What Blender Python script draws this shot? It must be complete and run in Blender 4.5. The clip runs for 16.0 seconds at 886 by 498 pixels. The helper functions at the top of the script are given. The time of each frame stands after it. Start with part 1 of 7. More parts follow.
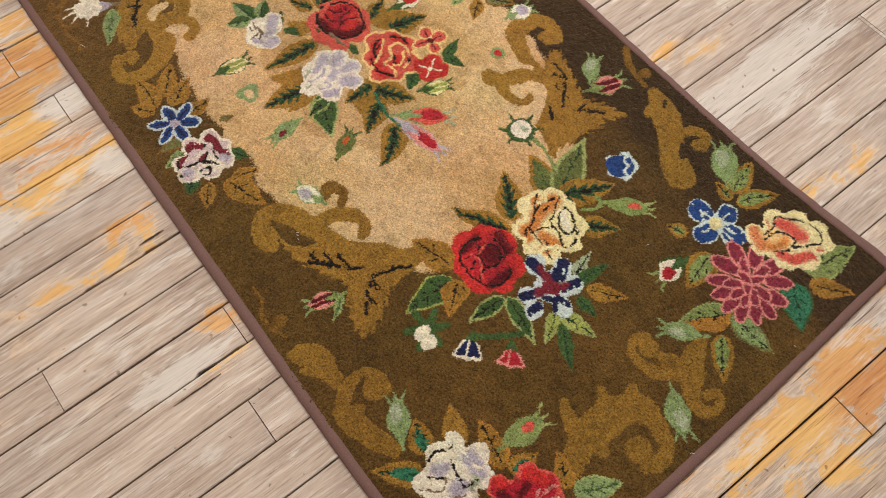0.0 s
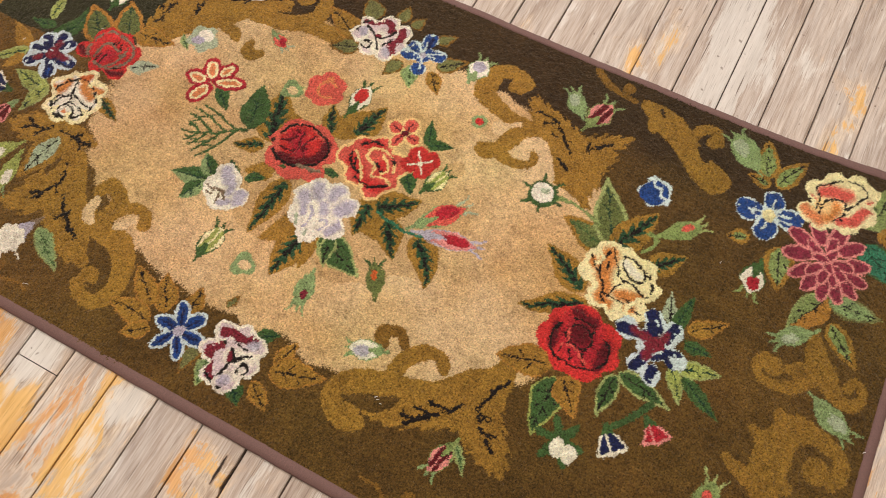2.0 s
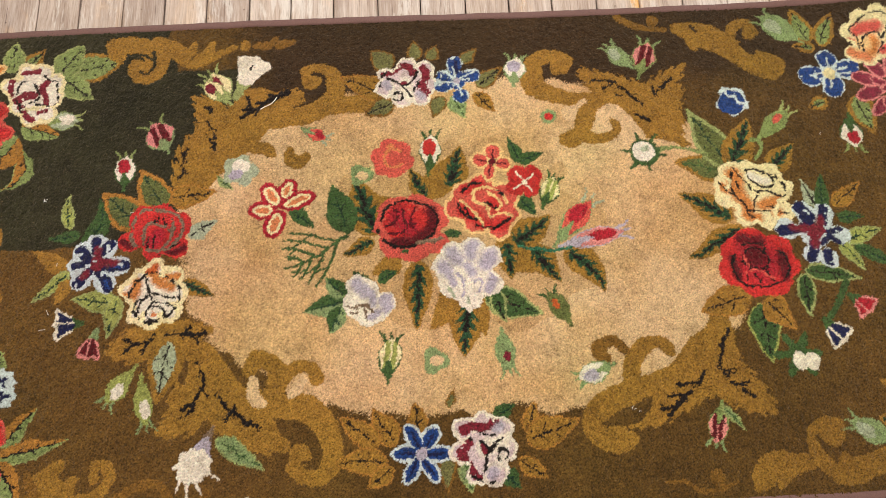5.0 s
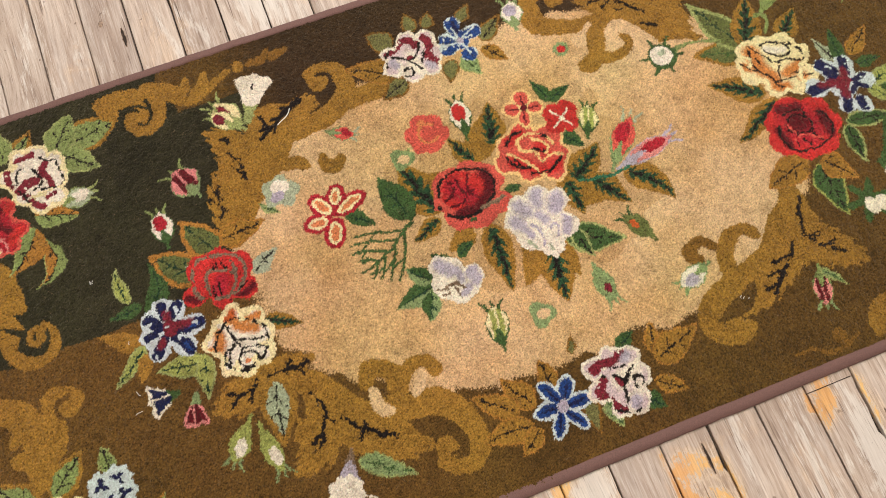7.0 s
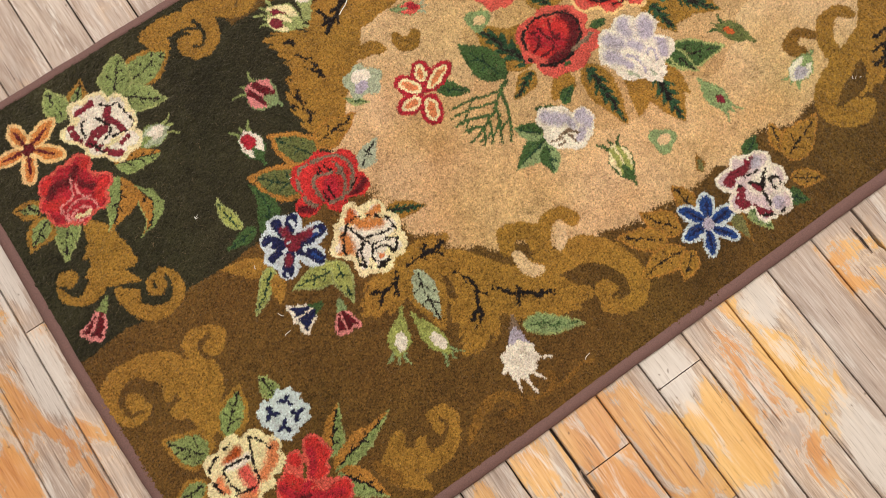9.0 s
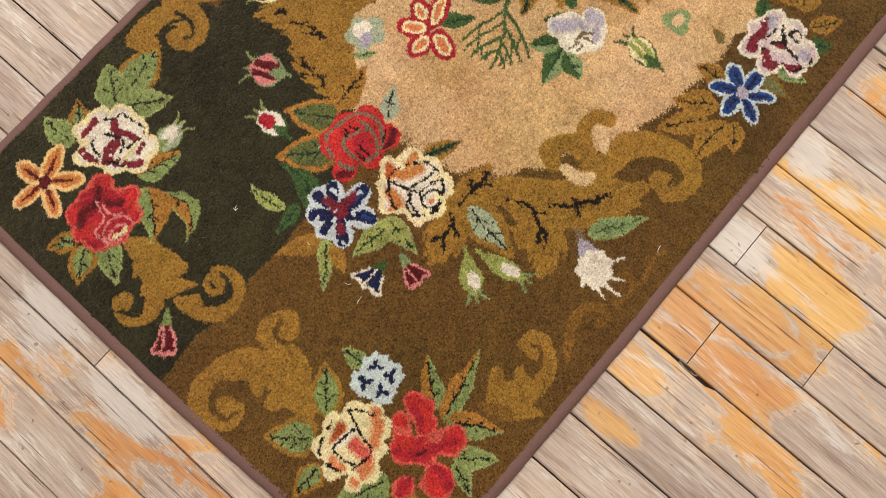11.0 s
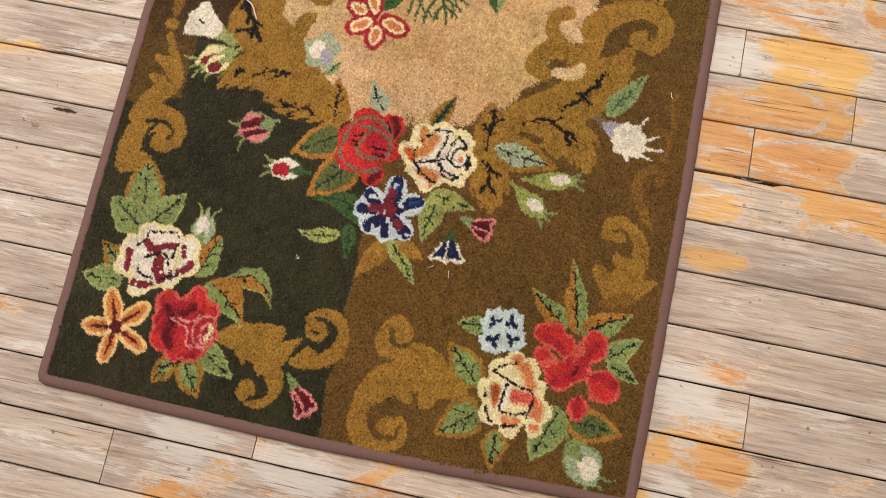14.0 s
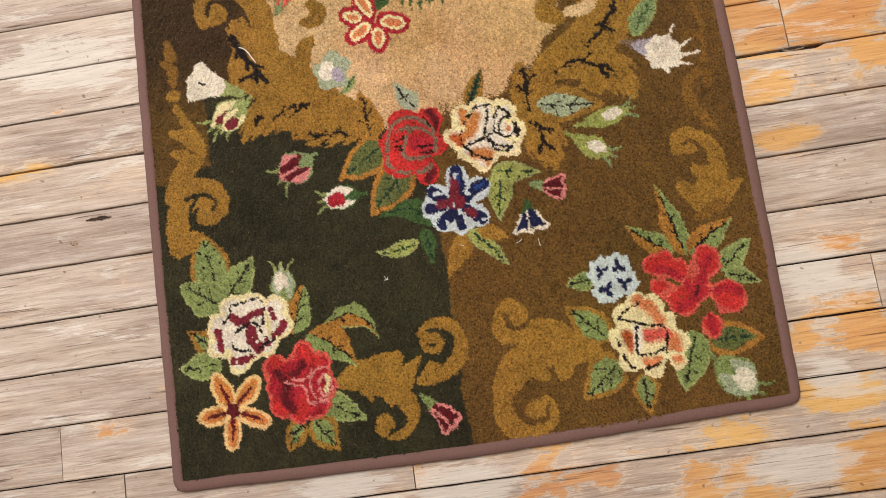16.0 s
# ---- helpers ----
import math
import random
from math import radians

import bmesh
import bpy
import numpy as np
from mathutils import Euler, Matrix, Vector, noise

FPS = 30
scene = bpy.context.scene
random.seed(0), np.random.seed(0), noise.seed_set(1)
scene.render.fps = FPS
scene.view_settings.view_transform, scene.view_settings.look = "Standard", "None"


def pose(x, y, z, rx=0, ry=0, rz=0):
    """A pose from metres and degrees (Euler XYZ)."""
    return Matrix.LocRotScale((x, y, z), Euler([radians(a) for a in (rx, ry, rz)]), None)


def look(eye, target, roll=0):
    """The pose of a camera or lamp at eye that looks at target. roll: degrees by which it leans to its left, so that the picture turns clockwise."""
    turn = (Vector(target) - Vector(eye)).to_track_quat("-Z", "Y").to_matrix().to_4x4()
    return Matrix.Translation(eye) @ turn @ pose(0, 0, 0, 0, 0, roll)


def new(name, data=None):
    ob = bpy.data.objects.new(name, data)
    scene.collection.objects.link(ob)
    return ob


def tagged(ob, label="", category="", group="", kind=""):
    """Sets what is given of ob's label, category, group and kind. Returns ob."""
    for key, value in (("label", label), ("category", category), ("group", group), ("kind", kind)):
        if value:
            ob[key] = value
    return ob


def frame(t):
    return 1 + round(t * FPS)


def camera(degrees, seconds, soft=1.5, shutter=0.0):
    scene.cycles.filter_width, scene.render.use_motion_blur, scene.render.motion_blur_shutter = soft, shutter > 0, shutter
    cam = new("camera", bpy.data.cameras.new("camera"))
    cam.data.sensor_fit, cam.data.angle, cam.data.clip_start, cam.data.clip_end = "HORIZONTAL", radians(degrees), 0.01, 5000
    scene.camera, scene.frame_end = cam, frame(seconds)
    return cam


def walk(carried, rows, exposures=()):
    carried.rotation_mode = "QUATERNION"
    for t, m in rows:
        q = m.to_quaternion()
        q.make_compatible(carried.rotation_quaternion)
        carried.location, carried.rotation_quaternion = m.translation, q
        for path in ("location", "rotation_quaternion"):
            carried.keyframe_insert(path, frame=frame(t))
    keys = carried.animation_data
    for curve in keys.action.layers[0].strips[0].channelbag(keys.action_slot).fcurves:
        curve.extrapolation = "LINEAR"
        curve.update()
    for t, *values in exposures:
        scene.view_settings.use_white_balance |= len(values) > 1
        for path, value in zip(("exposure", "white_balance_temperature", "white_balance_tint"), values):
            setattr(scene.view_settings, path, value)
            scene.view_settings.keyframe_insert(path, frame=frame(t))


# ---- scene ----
cam = camera(57.0, 16.0, soft=0.9)
PATH = [
    (0, (0.972, -0.483, 1.34), (0.277, 0.008, -0.47), -2.6),
    (0.5, (0.856, -0.548, 1.345), (0.257, 0.023, -0.476), -1.4),
    (1, (0.737, -0.536, 1.335), (0.221, 0.089, -0.493), -1.2),
    (1.5, (0.635, -0.51, 1.335), (0.187, 0.153, -0.498), -1.2),
    (2, (0.525, -0.524, 1.322), (0.134, 0.168, -0.513), -1.5),
    (2.5, (0.411, -0.588, 1.352), (0.065, 0.146, -0.476), -2.2),
    (3, (0.323, -0.604, 1.363), (0.039, 0.158, -0.464), -2.6),
    (3.2, (0.288, -0.593, 1.365), (0.026, 0.178, -0.462), -3.1),
    (5.3, (-0.096, -0.486, 1.372), (-0.023, 0.152, -0.522), 0.9),
    (5.5, (-0.124, -0.503, 1.384), (-0.028, 0.132, -0.51), 1.1),
    (6, (-0.185, -0.506, 1.381), (-0.038, 0.117, -0.514), 1.1),
    (6.5, (-0.244, -0.455, 1.349), (-0.058, 0.132, -0.554), 1.0),
    (7, (-0.319, -0.446, 1.338), (-0.092, 0.12, -0.567), 0.6),
    (7.5, (-0.447, -0.477, 1.34), (-0.2, 0.059, -0.572), -0.6),
    (8, (-0.544, -0.509, 1.35), (-0.291, -0.017, -0.572), -1.6),
    (8.5, (-0.589, -0.484, 1.326), (-0.334, -0.045, -0.609), -1.7),
    (9, (-0.607, -0.415, 1.256), (-0.351, -0.019, -0.687), -2.2),
    (9.5, (-0.632, -0.39, 1.221), (-0.383, -0.044, -0.733), -2.8),
    (9.7, (-0.64, -0.373, 1.234), (-0.421, -0.071, -0.731), -4.1),
    (11.8, (-0.812, -0.326, 1.212), (-0.486, -0.067, -0.744), -3.8),
    (12, (-0.827, -0.306, 1.205), (-0.484, -0.046, -0.748), -4.3),
    (12.5, (-0.85, -0.262, 1.236), (-0.501, -0.014, -0.718), -7.5),
    (13, (-0.884, -0.253, 1.279), (-0.519, -0.02, -0.673), -10.0),
    (13.5, (-0.895, -0.243, 1.287), (-0.547, -0.046, -0.673), -12.7),
    (14, (-0.906, -0.232, 1.263), (-0.546, -0.051, -0.696), -15.1),
    (14.5, (-0.871, -0.197, 1.229), (-0.513, -0.039, -0.732), -17.1),
    (15, (-0.859, -0.154, 1.2), (-0.496, -0.007, -0.762), -20.1),
    (15.5, (-0.872, -0.095, 1.219), (-0.518, 0.029, -0.745), -22.4),
    (16, (-0.912, -0.056, 1.241), (-0.575, 0.055, -0.727), -26.6),
]
EXPOSURES = [(0, -0.2), (1.5, -0.14), (3, -0.04), (9, -0.02), (12, -0.05), (16, -0.05)]
walk(cam, [(t, look(eye, target, roll)) for t, eye, target, roll in PATH], EXPOSURES)

# ---- world and light ----
world = bpy.data.worlds.new("room_air")
world.use_nodes = True
scene.world = world
sky = world.node_tree.nodes.new("ShaderNodeTexSky")
sky.sky_type = "NISHITA"
sky.sun_disc = False
sky.sun_elevation, sky.sun_rotation = radians(35), radians(120)
back = world.node_tree.nodes["Background"]
back.inputs["Strength"].default_value = 0.1
world.node_tree.links.new(sky.outputs[0], back.inputs[0])


def area_lamp(name, m, sx, sy, watts, colour):
    data = bpy.data.lights.new(name, "AREA")
    data.shape, data.size, data.size_y, data.energy, data.color = "RECTANGLE", sx, sy, watts, colour
    ob = new(name, data)
    ob.matrix_world = m
    return ob


# both sources are unseen, added overhead and to the north for soft light
area_lamp("ceiling_lamp", pose(0.0, 0.1, 2.62), 1.5, 1.5, 72, (1.0, 0.94, 0.86))
area_lamp("window_daylight", pose(0.0, 2.86, 1.5, -90, 0, 0), 1.5, 1.2, 32, (0.92, 0.96, 1.0))


# ---- helpers for meshes and materials ----
def lin(r, g, b):
    return tuple(((c / 255 + 0.055) / 1.055) ** 2.4 if c > 10 else c / 255 / 12.92 for c in (r, g, b))


def part(name, bm, material, parent=None, label="", smooth=False):
    me = bpy.data.meshes.new(name)
    bm.to_mesh(me)
    bm.free()
    me.materials.append(material)
    if smooth:
        me.shade_smooth()
    ob = new(name, me)
    if parent:
        ob.parent = parent
    if label:
        ob["label"] = label
    return ob


def box(bm, x0, x1, y0, y1, z0, z1):
    vs = [bm.verts.new((x, y, z)) for z in (z0, z1) for y in (y0, y1) for x in (x0, x1)]
    for f in ((0, 2, 3, 1), (4, 5, 7, 6), (0, 1, 5, 4), (2, 6, 7, 3), (0, 4, 6, 2), (1, 3, 7, 5)):
        bm.faces.new([vs[i] for i in f])
    return vs


class Nodes:
    """A material and short ways to add nodes to it."""

    def __init__(self, name):
        self.m = bpy.data.materials.new(name)
        self.m.use_nodes = True
        self.t = self.m.node_tree
        self.shader = self.t.nodes["Principled BSDF"]

    def add(self, kind, **values):
        node = self.t.nodes.new(kind)
        for k, v in values.items():
            node.inputs[k].default_value = v
        return node

    def link(self, a, b):
        self.t.links.new(a, b)

    def noise(self, where, scale, detail=3.0, rough=0.55, warp=0.0):
        node = self.add("ShaderNodeTexNoise", Scale=scale, Detail=detail, Roughness=rough, Distortion=warp)
        self.link(where, node.inputs["Vector"])
        return node.outputs["Fac"]

    def ramp(self, fac, *stops):
        node = self.t.nodes.new("ShaderNodeValToRGB")
        for n, (at, c) in enumerate(stops):
            e = node.color_ramp.elements[n] if n < 2 else node.color_ramp.elements.new(at)
            e.position, e.color = at, (*c, 1) if len(c) == 3 else c
        self.link(fac, node.inputs["Fac"])
        return node.outputs["Color"]

    def mix(self, fac, a, b, blend="MIX"):
        node = self.t.nodes.new("ShaderNodeMix")
        node.data_type, node.blend_type = "RGBA", blend
        for socket, v in ((node.inputs[0], fac), (node.inputs[6], a), (node.inputs[7], b)):
            if isinstance(v, bpy.types.NodeSocket):
                self.link(v, socket)
            else:
                socket.default_value = v if isinstance(v, float) else (*v, 1)
        return node.outputs[2]

    def maths(self, op, a, b=0.0, c=0.0):
        node = self.t.nodes.new("ShaderNodeMath")
        node.operation = op
        for socket, v in zip(node.inputs, (a, b, c)):
            if isinstance(v, bpy.types.NodeSocket):
                self.link(v, socket)
            else:
                socket.default_value = v
        return node.outputs[0]

    def bump(self, height, strength, distance):
        node = self.add("ShaderNodeBump", Strength=strength, Distance=distance)
        self.link(height, node.inputs["Height"])
        self.link(node.outputs[0], self.shader.inputs["Normal"])

    def place(self, sx=1.0, sy=1.0, sz=1.0, random_shift=False):
        geo = self.t.nodes.new("ShaderNodeNewGeometry")
        mul = self.t.nodes.new("ShaderNodeVectorMath")
        mul.operation = "MULTIPLY"
        mul.inputs[1].default_value = (sx, sy, sz)
        self.link(geo.outputs["Position"], mul.inputs[0])
        if not random_shift:
            return mul.outputs[0]
        info = self.t.nodes.new("ShaderNodeObjectInfo")
        up = self.maths("MULTIPLY", info.outputs["Random"], 37.0)
        xyz = self.t.nodes.new("ShaderNodeCombineXYZ")
        self.link(up, xyz.inputs[0])
        self.link(up, xyz.inputs[1])
        self.link(up, xyz.inputs[2])
        shift = self.t.nodes.new("ShaderNodeVectorMath")
        shift.operation = "ADD"
        self.link(mul.outputs[0], shift.inputs[0])
        self.link(xyz.outputs[0], shift.inputs[1])
        return shift.outputs[0]


def plain(name, colour, rough=0.8, grain=60.0, spread=0.12):
    k = Nodes(name)
    n = k.noise(k.place(), grain)
    dark = tuple(c * (1 - spread) for c in colour)
    light = tuple(min(1, c * (1 + spread)) for c in colour)
    k.link(k.ramp(n, (0.3, dark), (0.7, light)), k.shader.inputs["Base Color"])
    k.shader.inputs["Roughness"].default_value = rough
    k.bump(n, 0.15, 0.001)
    return k.m


def board_material():
    """Old weathered floorboards: silvery bare wood, flaking remains of amber varnish and chalky whitish paint."""
    k = Nodes("weathered_board")
    each = k.t.nodes.new("ShaderNodeObjectInfo")
    # the grain bends round old branches, more so on some boards than on others
    bend = k.noise(k.place(1.0, 0.35, 1.0, True), 9.0, 2.0, 0.5)
    geo = k.place(1.0, 0.045, 1.0, True)
    push = k.t.nodes.new("ShaderNodeCombineXYZ")
    k.link(k.maths("MULTIPLY", k.maths("SUBTRACT", bend, 0.5), k.maths("MULTIPLY_ADD", k.maths("POWER", each.outputs["Random"], 3.0), 0.045, 0.006)), push.inputs[0])
    bent = k.t.nodes.new("ShaderNodeVectorMath")
    bent.operation = "ADD"
    k.link(geo, bent.inputs[0])
    k.link(push.outputs[0], bent.inputs[1])
    along = bent.outputs[0]
    fine = k.noise(along, 520.0, 4.0, 0.65)
    grain = k.noise(along, 170.0, 5.0, 0.7, 0.4)
    band = k.noise(along, 60.0, 3.0, 0.6, 0.3)
    broad = k.noise(k.place(1.0, 0.25, 1.0, True), 14.0, 4.0, 0.6)
    bare = k.ramp(grain, (0.25, lin(150, 132, 120)), (0.38, lin(194, 178, 167)), (0.55, lin(210, 197, 187)), (0.72, lin(230, 219, 211)))
    bare = k.mix(0.8, bare, k.ramp(band, (0.32, lin(216, 204, 194)), (0.5, lin(244, 238, 233)), (0.68, lin(255, 255, 255))), "MULTIPLY")
    bare = k.mix(0.7, bare, k.ramp(broad, (0.3, lin(208, 200, 196)), (0.6, lin(255, 252, 248))), "MULTIPLY")
    yellow = k.ramp(grain, (0.25, lin(196, 138, 68)), (0.42, lin(229, 180, 104)), (0.62, lin(240, 194, 120)), (0.8, lin(244, 208, 146)))
    orange = k.ramp(grain, (0.25, lin(166, 98, 48)), (0.40, lin(208, 143, 82)), (0.60, lin(222, 162, 98)), (0.8, lin(232, 184, 126)))
    finish = k.t.nodes.new("ShaderNodeAttribute")
    finish.attribute_name = "finish"
    split = k.t.nodes.new("ShaderNodeSeparateColor")
    k.link(finish.outputs["Color"], split.inputs[0])
    left, chalky, hue = split.outputs[0], split.outputs[1], split.outputs[2]
    patchy = k.noise(k.place(1.0, 0.45, 1.0, True), 5.0, 3.0)
    amber = k.mix(k.ramp(k.maths("MULTIPLY_ADD", patchy, 0.8, k.maths("SUBTRACT", hue, 0.4)), (0.2, (0, 0, 0)), (0.8, (1, 1, 1))), yellow, orange)
    amber = k.mix(0.55, amber, k.ramp(broad, (0.3, (0.86, 0.80, 0.74)), (0.6, (1, 1, 1))), "MULTIPLY")
    wear = k.noise(k.place(1.0, 0.42, 1.0, True), 15.0, 7.0, 0.66, 0.9)
    scratch = k.maths("ADD", k.maths("MULTIPLY", k.maths("SUBTRACT", fine, 0.5), 0.35), k.maths("MULTIPLY", k.maths("SUBTRACT", grain, 0.5), 0.25))
    level = k.maths("ADD", k.maths("ADD", k.maths("MULTIPLY", k.maths("SUBTRACT", wear, 0.5), 1.5), scratch), left)
    mask = k.ramp(level, (0.47, (0, 0, 0)), (0.50, (0.8, 0.8, 0.8)), (0.58, (1, 1, 1)))
    # thin varnish only stains the wood round the flakes
    stain = k.ramp(level, (0.26, (0, 0, 0)), (0.5, (0.28, 0.28, 0.28)))
    col = k.mix(stain, bare, amber)
    rim = k.ramp(level, (0.38, (0, 0, 0)), (0.46, (0.75, 0.75, 0.75)), (0.485, (0, 0, 0)))
    col = k.mix(k.maths("MULTIPLY", rim, k.maths("MULTIPLY", patchy, 1.1)), col, lin(232, 220, 204))
    col = k.mix(k.maths("MULTIPLY", mask, 0.94), col, amber)
    chalk = k.noise(k.place(1.0, 0.2, 1.0, True), 26.0, 6.0, 0.72, 0.5)
    chalked = k.ramp(k.maths("ADD", k.maths("ADD", chalk, k.maths("MULTIPLY", chalky, 0.3)), k.maths("MULTIPLY", k.maths("SUBTRACT", fine, 0.5), 0.25)), (0.56, (0, 0, 0)), (0.64, (1, 1, 1)))
    col = k.mix(k.maths("MULTIPLY", chalked, 0.62), col, lin(226, 219, 211))
    col = k.mix(1.0, col, k.ramp(each.outputs["Random"], (0.0, (0.86, 0.84, 0.84)), (0.5, (0.97, 0.95, 0.94)), (1.0, (1.0, 1.0, 1.0))), "MULTIPLY")
    crack = k.ramp(k.noise(k.place(1.0, 0.03, 1.0, True), 200.0, 2.0, 0.5), (0.27, (0.26, 0.2, 0.17)), (0.325, (1, 1, 1)))
    col = k.mix(0.9, col, crack, "MULTIPLY")
    streak = k.ramp(fine, (0.52, (0, 0, 0)), (0.68, (0.26, 0.26, 0.26)))
    col = k.mix(k.maths("MULTIPLY", streak, k.maths("MULTIPLY_ADD", mask, -0.6, 1.0)), col, lin(238, 232, 225))
    pores = k.ramp(fine, (0.29, (0.5, 0.45, 0.4)), (0.44, (1, 1, 1)))
    col = k.mix(0.75, col, pores, "MULTIPLY")
    specks = k.ramp(k.noise(k.place(), 75.0, 1.0), (0.22, (0.3, 0.24, 0.2)), (0.27, (1, 1, 1)))
    col = k.mix(0.7, col, specks, "MULTIPLY")
    k.link(col, k.shader.inputs["Base Color"])
    k.link(k.ramp(mask, (0.0, (0.75,) * 3), (1.0, (0.45,) * 3)), k.shader.inputs["Roughness"])
    k.bump(k.maths("ADD", k.maths("ADD", grain, k.maths("MULTIPLY", fine, 0.5)), k.maths("MULTIPLY", mask, 0.5)), 0.4, 0.0013)
    return k.m


def pile_material():
    k = Nodes("wool_pile")
    col = k.t.nodes.new("ShaderNodeAttribute")
    col.attribute_name = "wool"
    tuft = k.noise(k.place(), 330.0, 3.0, 0.65)
    fuzz = k.noise(k.place(), 1500.0, 1.0)
    shade = k.ramp(tuft, (0.33, (0.24, 0.22, 0.20)), (0.47, (0.84, 0.84, 0.84)), (0.62, (1.12, 1.12, 1.12)))
    speck = k.ramp(k.noise(k.place(), 760.0, 2.0, 0.7), (0.30, (0.5, 0.48, 0.46)), (0.46, (1, 1, 1)), (0.68, (1, 1, 1)))
    grey = k.t.nodes.new("ShaderNodeRGBToBW")
    k.link(col.outputs["Color"], grey.inputs[0])
    # shade between the loops is put into the colour, stronger on dark wool than on pale
    loose = k.ramp(grey.outputs[0], (0.0, (1.0,) * 3), (0.12, (0.92,) * 3), (0.6, (0.5,) * 3))
    wool = k.mix(k.maths("MULTIPLY", loose, 1.0), col.outputs["Color"], shade, "MULTIPLY")
    # trodden patches a finger or a hand wide, where the wool is soiled or rubbed
    soil = k.ramp(k.noise(k.place(), 46.0, 6.0, 0.72, 0.4), (0.32, (0.66, 0.63, 0.58)), (0.46, (0.96, 0.95, 0.94)), (0.66, (1.12, 1.12, 1.1)))
    wool = k.mix(0.85, wool, soil, "MULTIPLY")
    k.link(k.mix(k.maths("MULTIPLY", loose, 0.85), wool, speck, "MULTIPLY"), k.shader.inputs["Base Color"])
    k.shader.inputs["Roughness"].default_value = 0.95
    k.shader.inputs["Specular IOR Level"].default_value = 0.15
    k.shader.inputs["Sheen Weight"].default_value = 0.2
    k.shader.inputs["Sheen Tint"].default_value = (0.95, 0.8, 0.6, 1)
    k.shader.inputs["Sheen Roughness"].default_value = 0.5
    k.bump(k.maths("ADD", tuft, k.maths("MULTIPLY", fuzz, 0.5)), 0.8, 0.002)
    return k.m


BOARD = board_material()
PILE = pile_material()
BINDING = plain("mauve_brown_tape", lin(112, 82, 76), 0.85, 700.0, 0.22)
BACKING = plain("burlap_backing", lin(120, 95, 65), 0.9, 300.0)
PLASTER = plain("white_plaster", (0.72, 0.70, 0.66), 0.9, 8.0, 0.05)
SUBFLOOR = plain("gap_dirt_and_shade", lin(52, 40, 32), 0.95, 90.0, 0.4)
LINT = plain("white_cotton", (0.82, 0.8, 0.76), 0.9, 400.0, 0.1)

# ---- the room ----
HALF, TALL = 2.9, 2.7


def slab(name, label, material, *span):
    bm = bmesh.new()
    box(bm, *span)
    return tagged(part(name, bm, material), label, name.split("_")[0], kind="structure")


slab("ceiling", "plain white plaster ceiling above the floor", PLASTER, -HALF - 0.1, HALF + 0.1, -HALF - 0.1, HALF + 0.1, TALL, TALL + 0.1)
slab("wall_east", "plain white plaster wall", PLASTER, HALF, HALF + 0.1, -HALF, HALF, -0.03, TALL)
slab("wall_west", "plain white plaster wall", PLASTER, -HALF - 0.1, -HALF, -HALF, HALF, -0.03, TALL)
slab("wall_south", "plain white plaster wall", PLASTER, -HALF - 0.1, HALF + 0.1, -HALF - 0.1, -HALF, -0.03, TALL)
# the window opening is assumed, added to go with the north light
bm = bmesh.new()
for span in ((-HALF - 0.1, -0.75, 0, TALL), (0.75, HALF + 0.1, 0, TALL), (-0.75, 0.75, 0, 0.9), (-0.75, 0.75, 2.1, TALL)):
    box(bm, span[0], span[1], HALF, HALF + 0.1, span[2] - 0.03 * (span[2] == 0), span[3])
tagged(part("wall_north", bm, PLASTER), "plain white plaster wall, unseen, with an added window opening", "wall", kind="structure")

# ---- the hooked rug: wool pile on a fine grid of loops ----
RUG_X, RUG_S, RUG_N, CELL, PILE_TOP = 1.0, -0.4686, 0.4634, 0.0016, 0.0115
NX, NY = round(2 * RUG_X / CELL) + 1, round((RUG_N - RUG_S) / CELL) + 1
rng = np.random.default_rng(7)


def cloud(size, seed):
    """Smooth random field over the rug, about -1 to 1, with features of that size in metres."""
    r = np.random.default_rng(seed)
    fx, fy = np.arange(NX) * CELL / size, np.arange(NY) * CELL / size
    grid = r.uniform(-1, 1, (int(fy[-1]) + 2, int(fx[-1]) + 2))
    ix, iy = fx.astype(int), fy.astype(int)
    tx, ty = fx - ix, fy - iy
    tx, ty = tx * tx * (3 - 2 * tx), (ty * ty * (3 - 2 * ty))[:, None]
    a, b = grid[np.ix_(iy, ix)], grid[np.ix_(iy, ix + 1)]
    c, d = grid[np.ix_(iy + 1, ix)], grid[np.ix_(iy + 1, ix + 1)]
    return (a + (b - a) * tx) * (1 - ty) + (c + (d - c) * tx) * ty


GX, GY = np.meshgrid(np.linspace(-RUG_X, RUG_X, NX), np.linspace(RUG_S, RUG_N, NY))
# the hooker's hand wavers: shapes are read through a slightly shaken plan
PX = GX + 0.0022 * cloud(0.022, 1) + 0.0013 * cloud(0.006, 2) + 0.0007 * cloud(0.003, 12)
PY = GY + 0.0022 * cloud(0.022, 3) + 0.0013 * cloud(0.006, 4) + 0.0007 * cloud(0.003, 13)
WOBBLE = (cloud(0.024, 42), cloud(0.024, 43))
BREAKS = cloud(0.007, 41)
DITHER = rng.uniform(-1, 1, GX.shape)
# single loops stray over the drawn lines
PX, PY = PX + rng.normal(0, 0.0007, PX.shape), PY + rng.normal(0, 0.0007, PY.shape)
OWNER = np.zeros((NY, NX), np.int32)
WOOL = np.zeros((NY, NX, 3))
MOTIFS = []

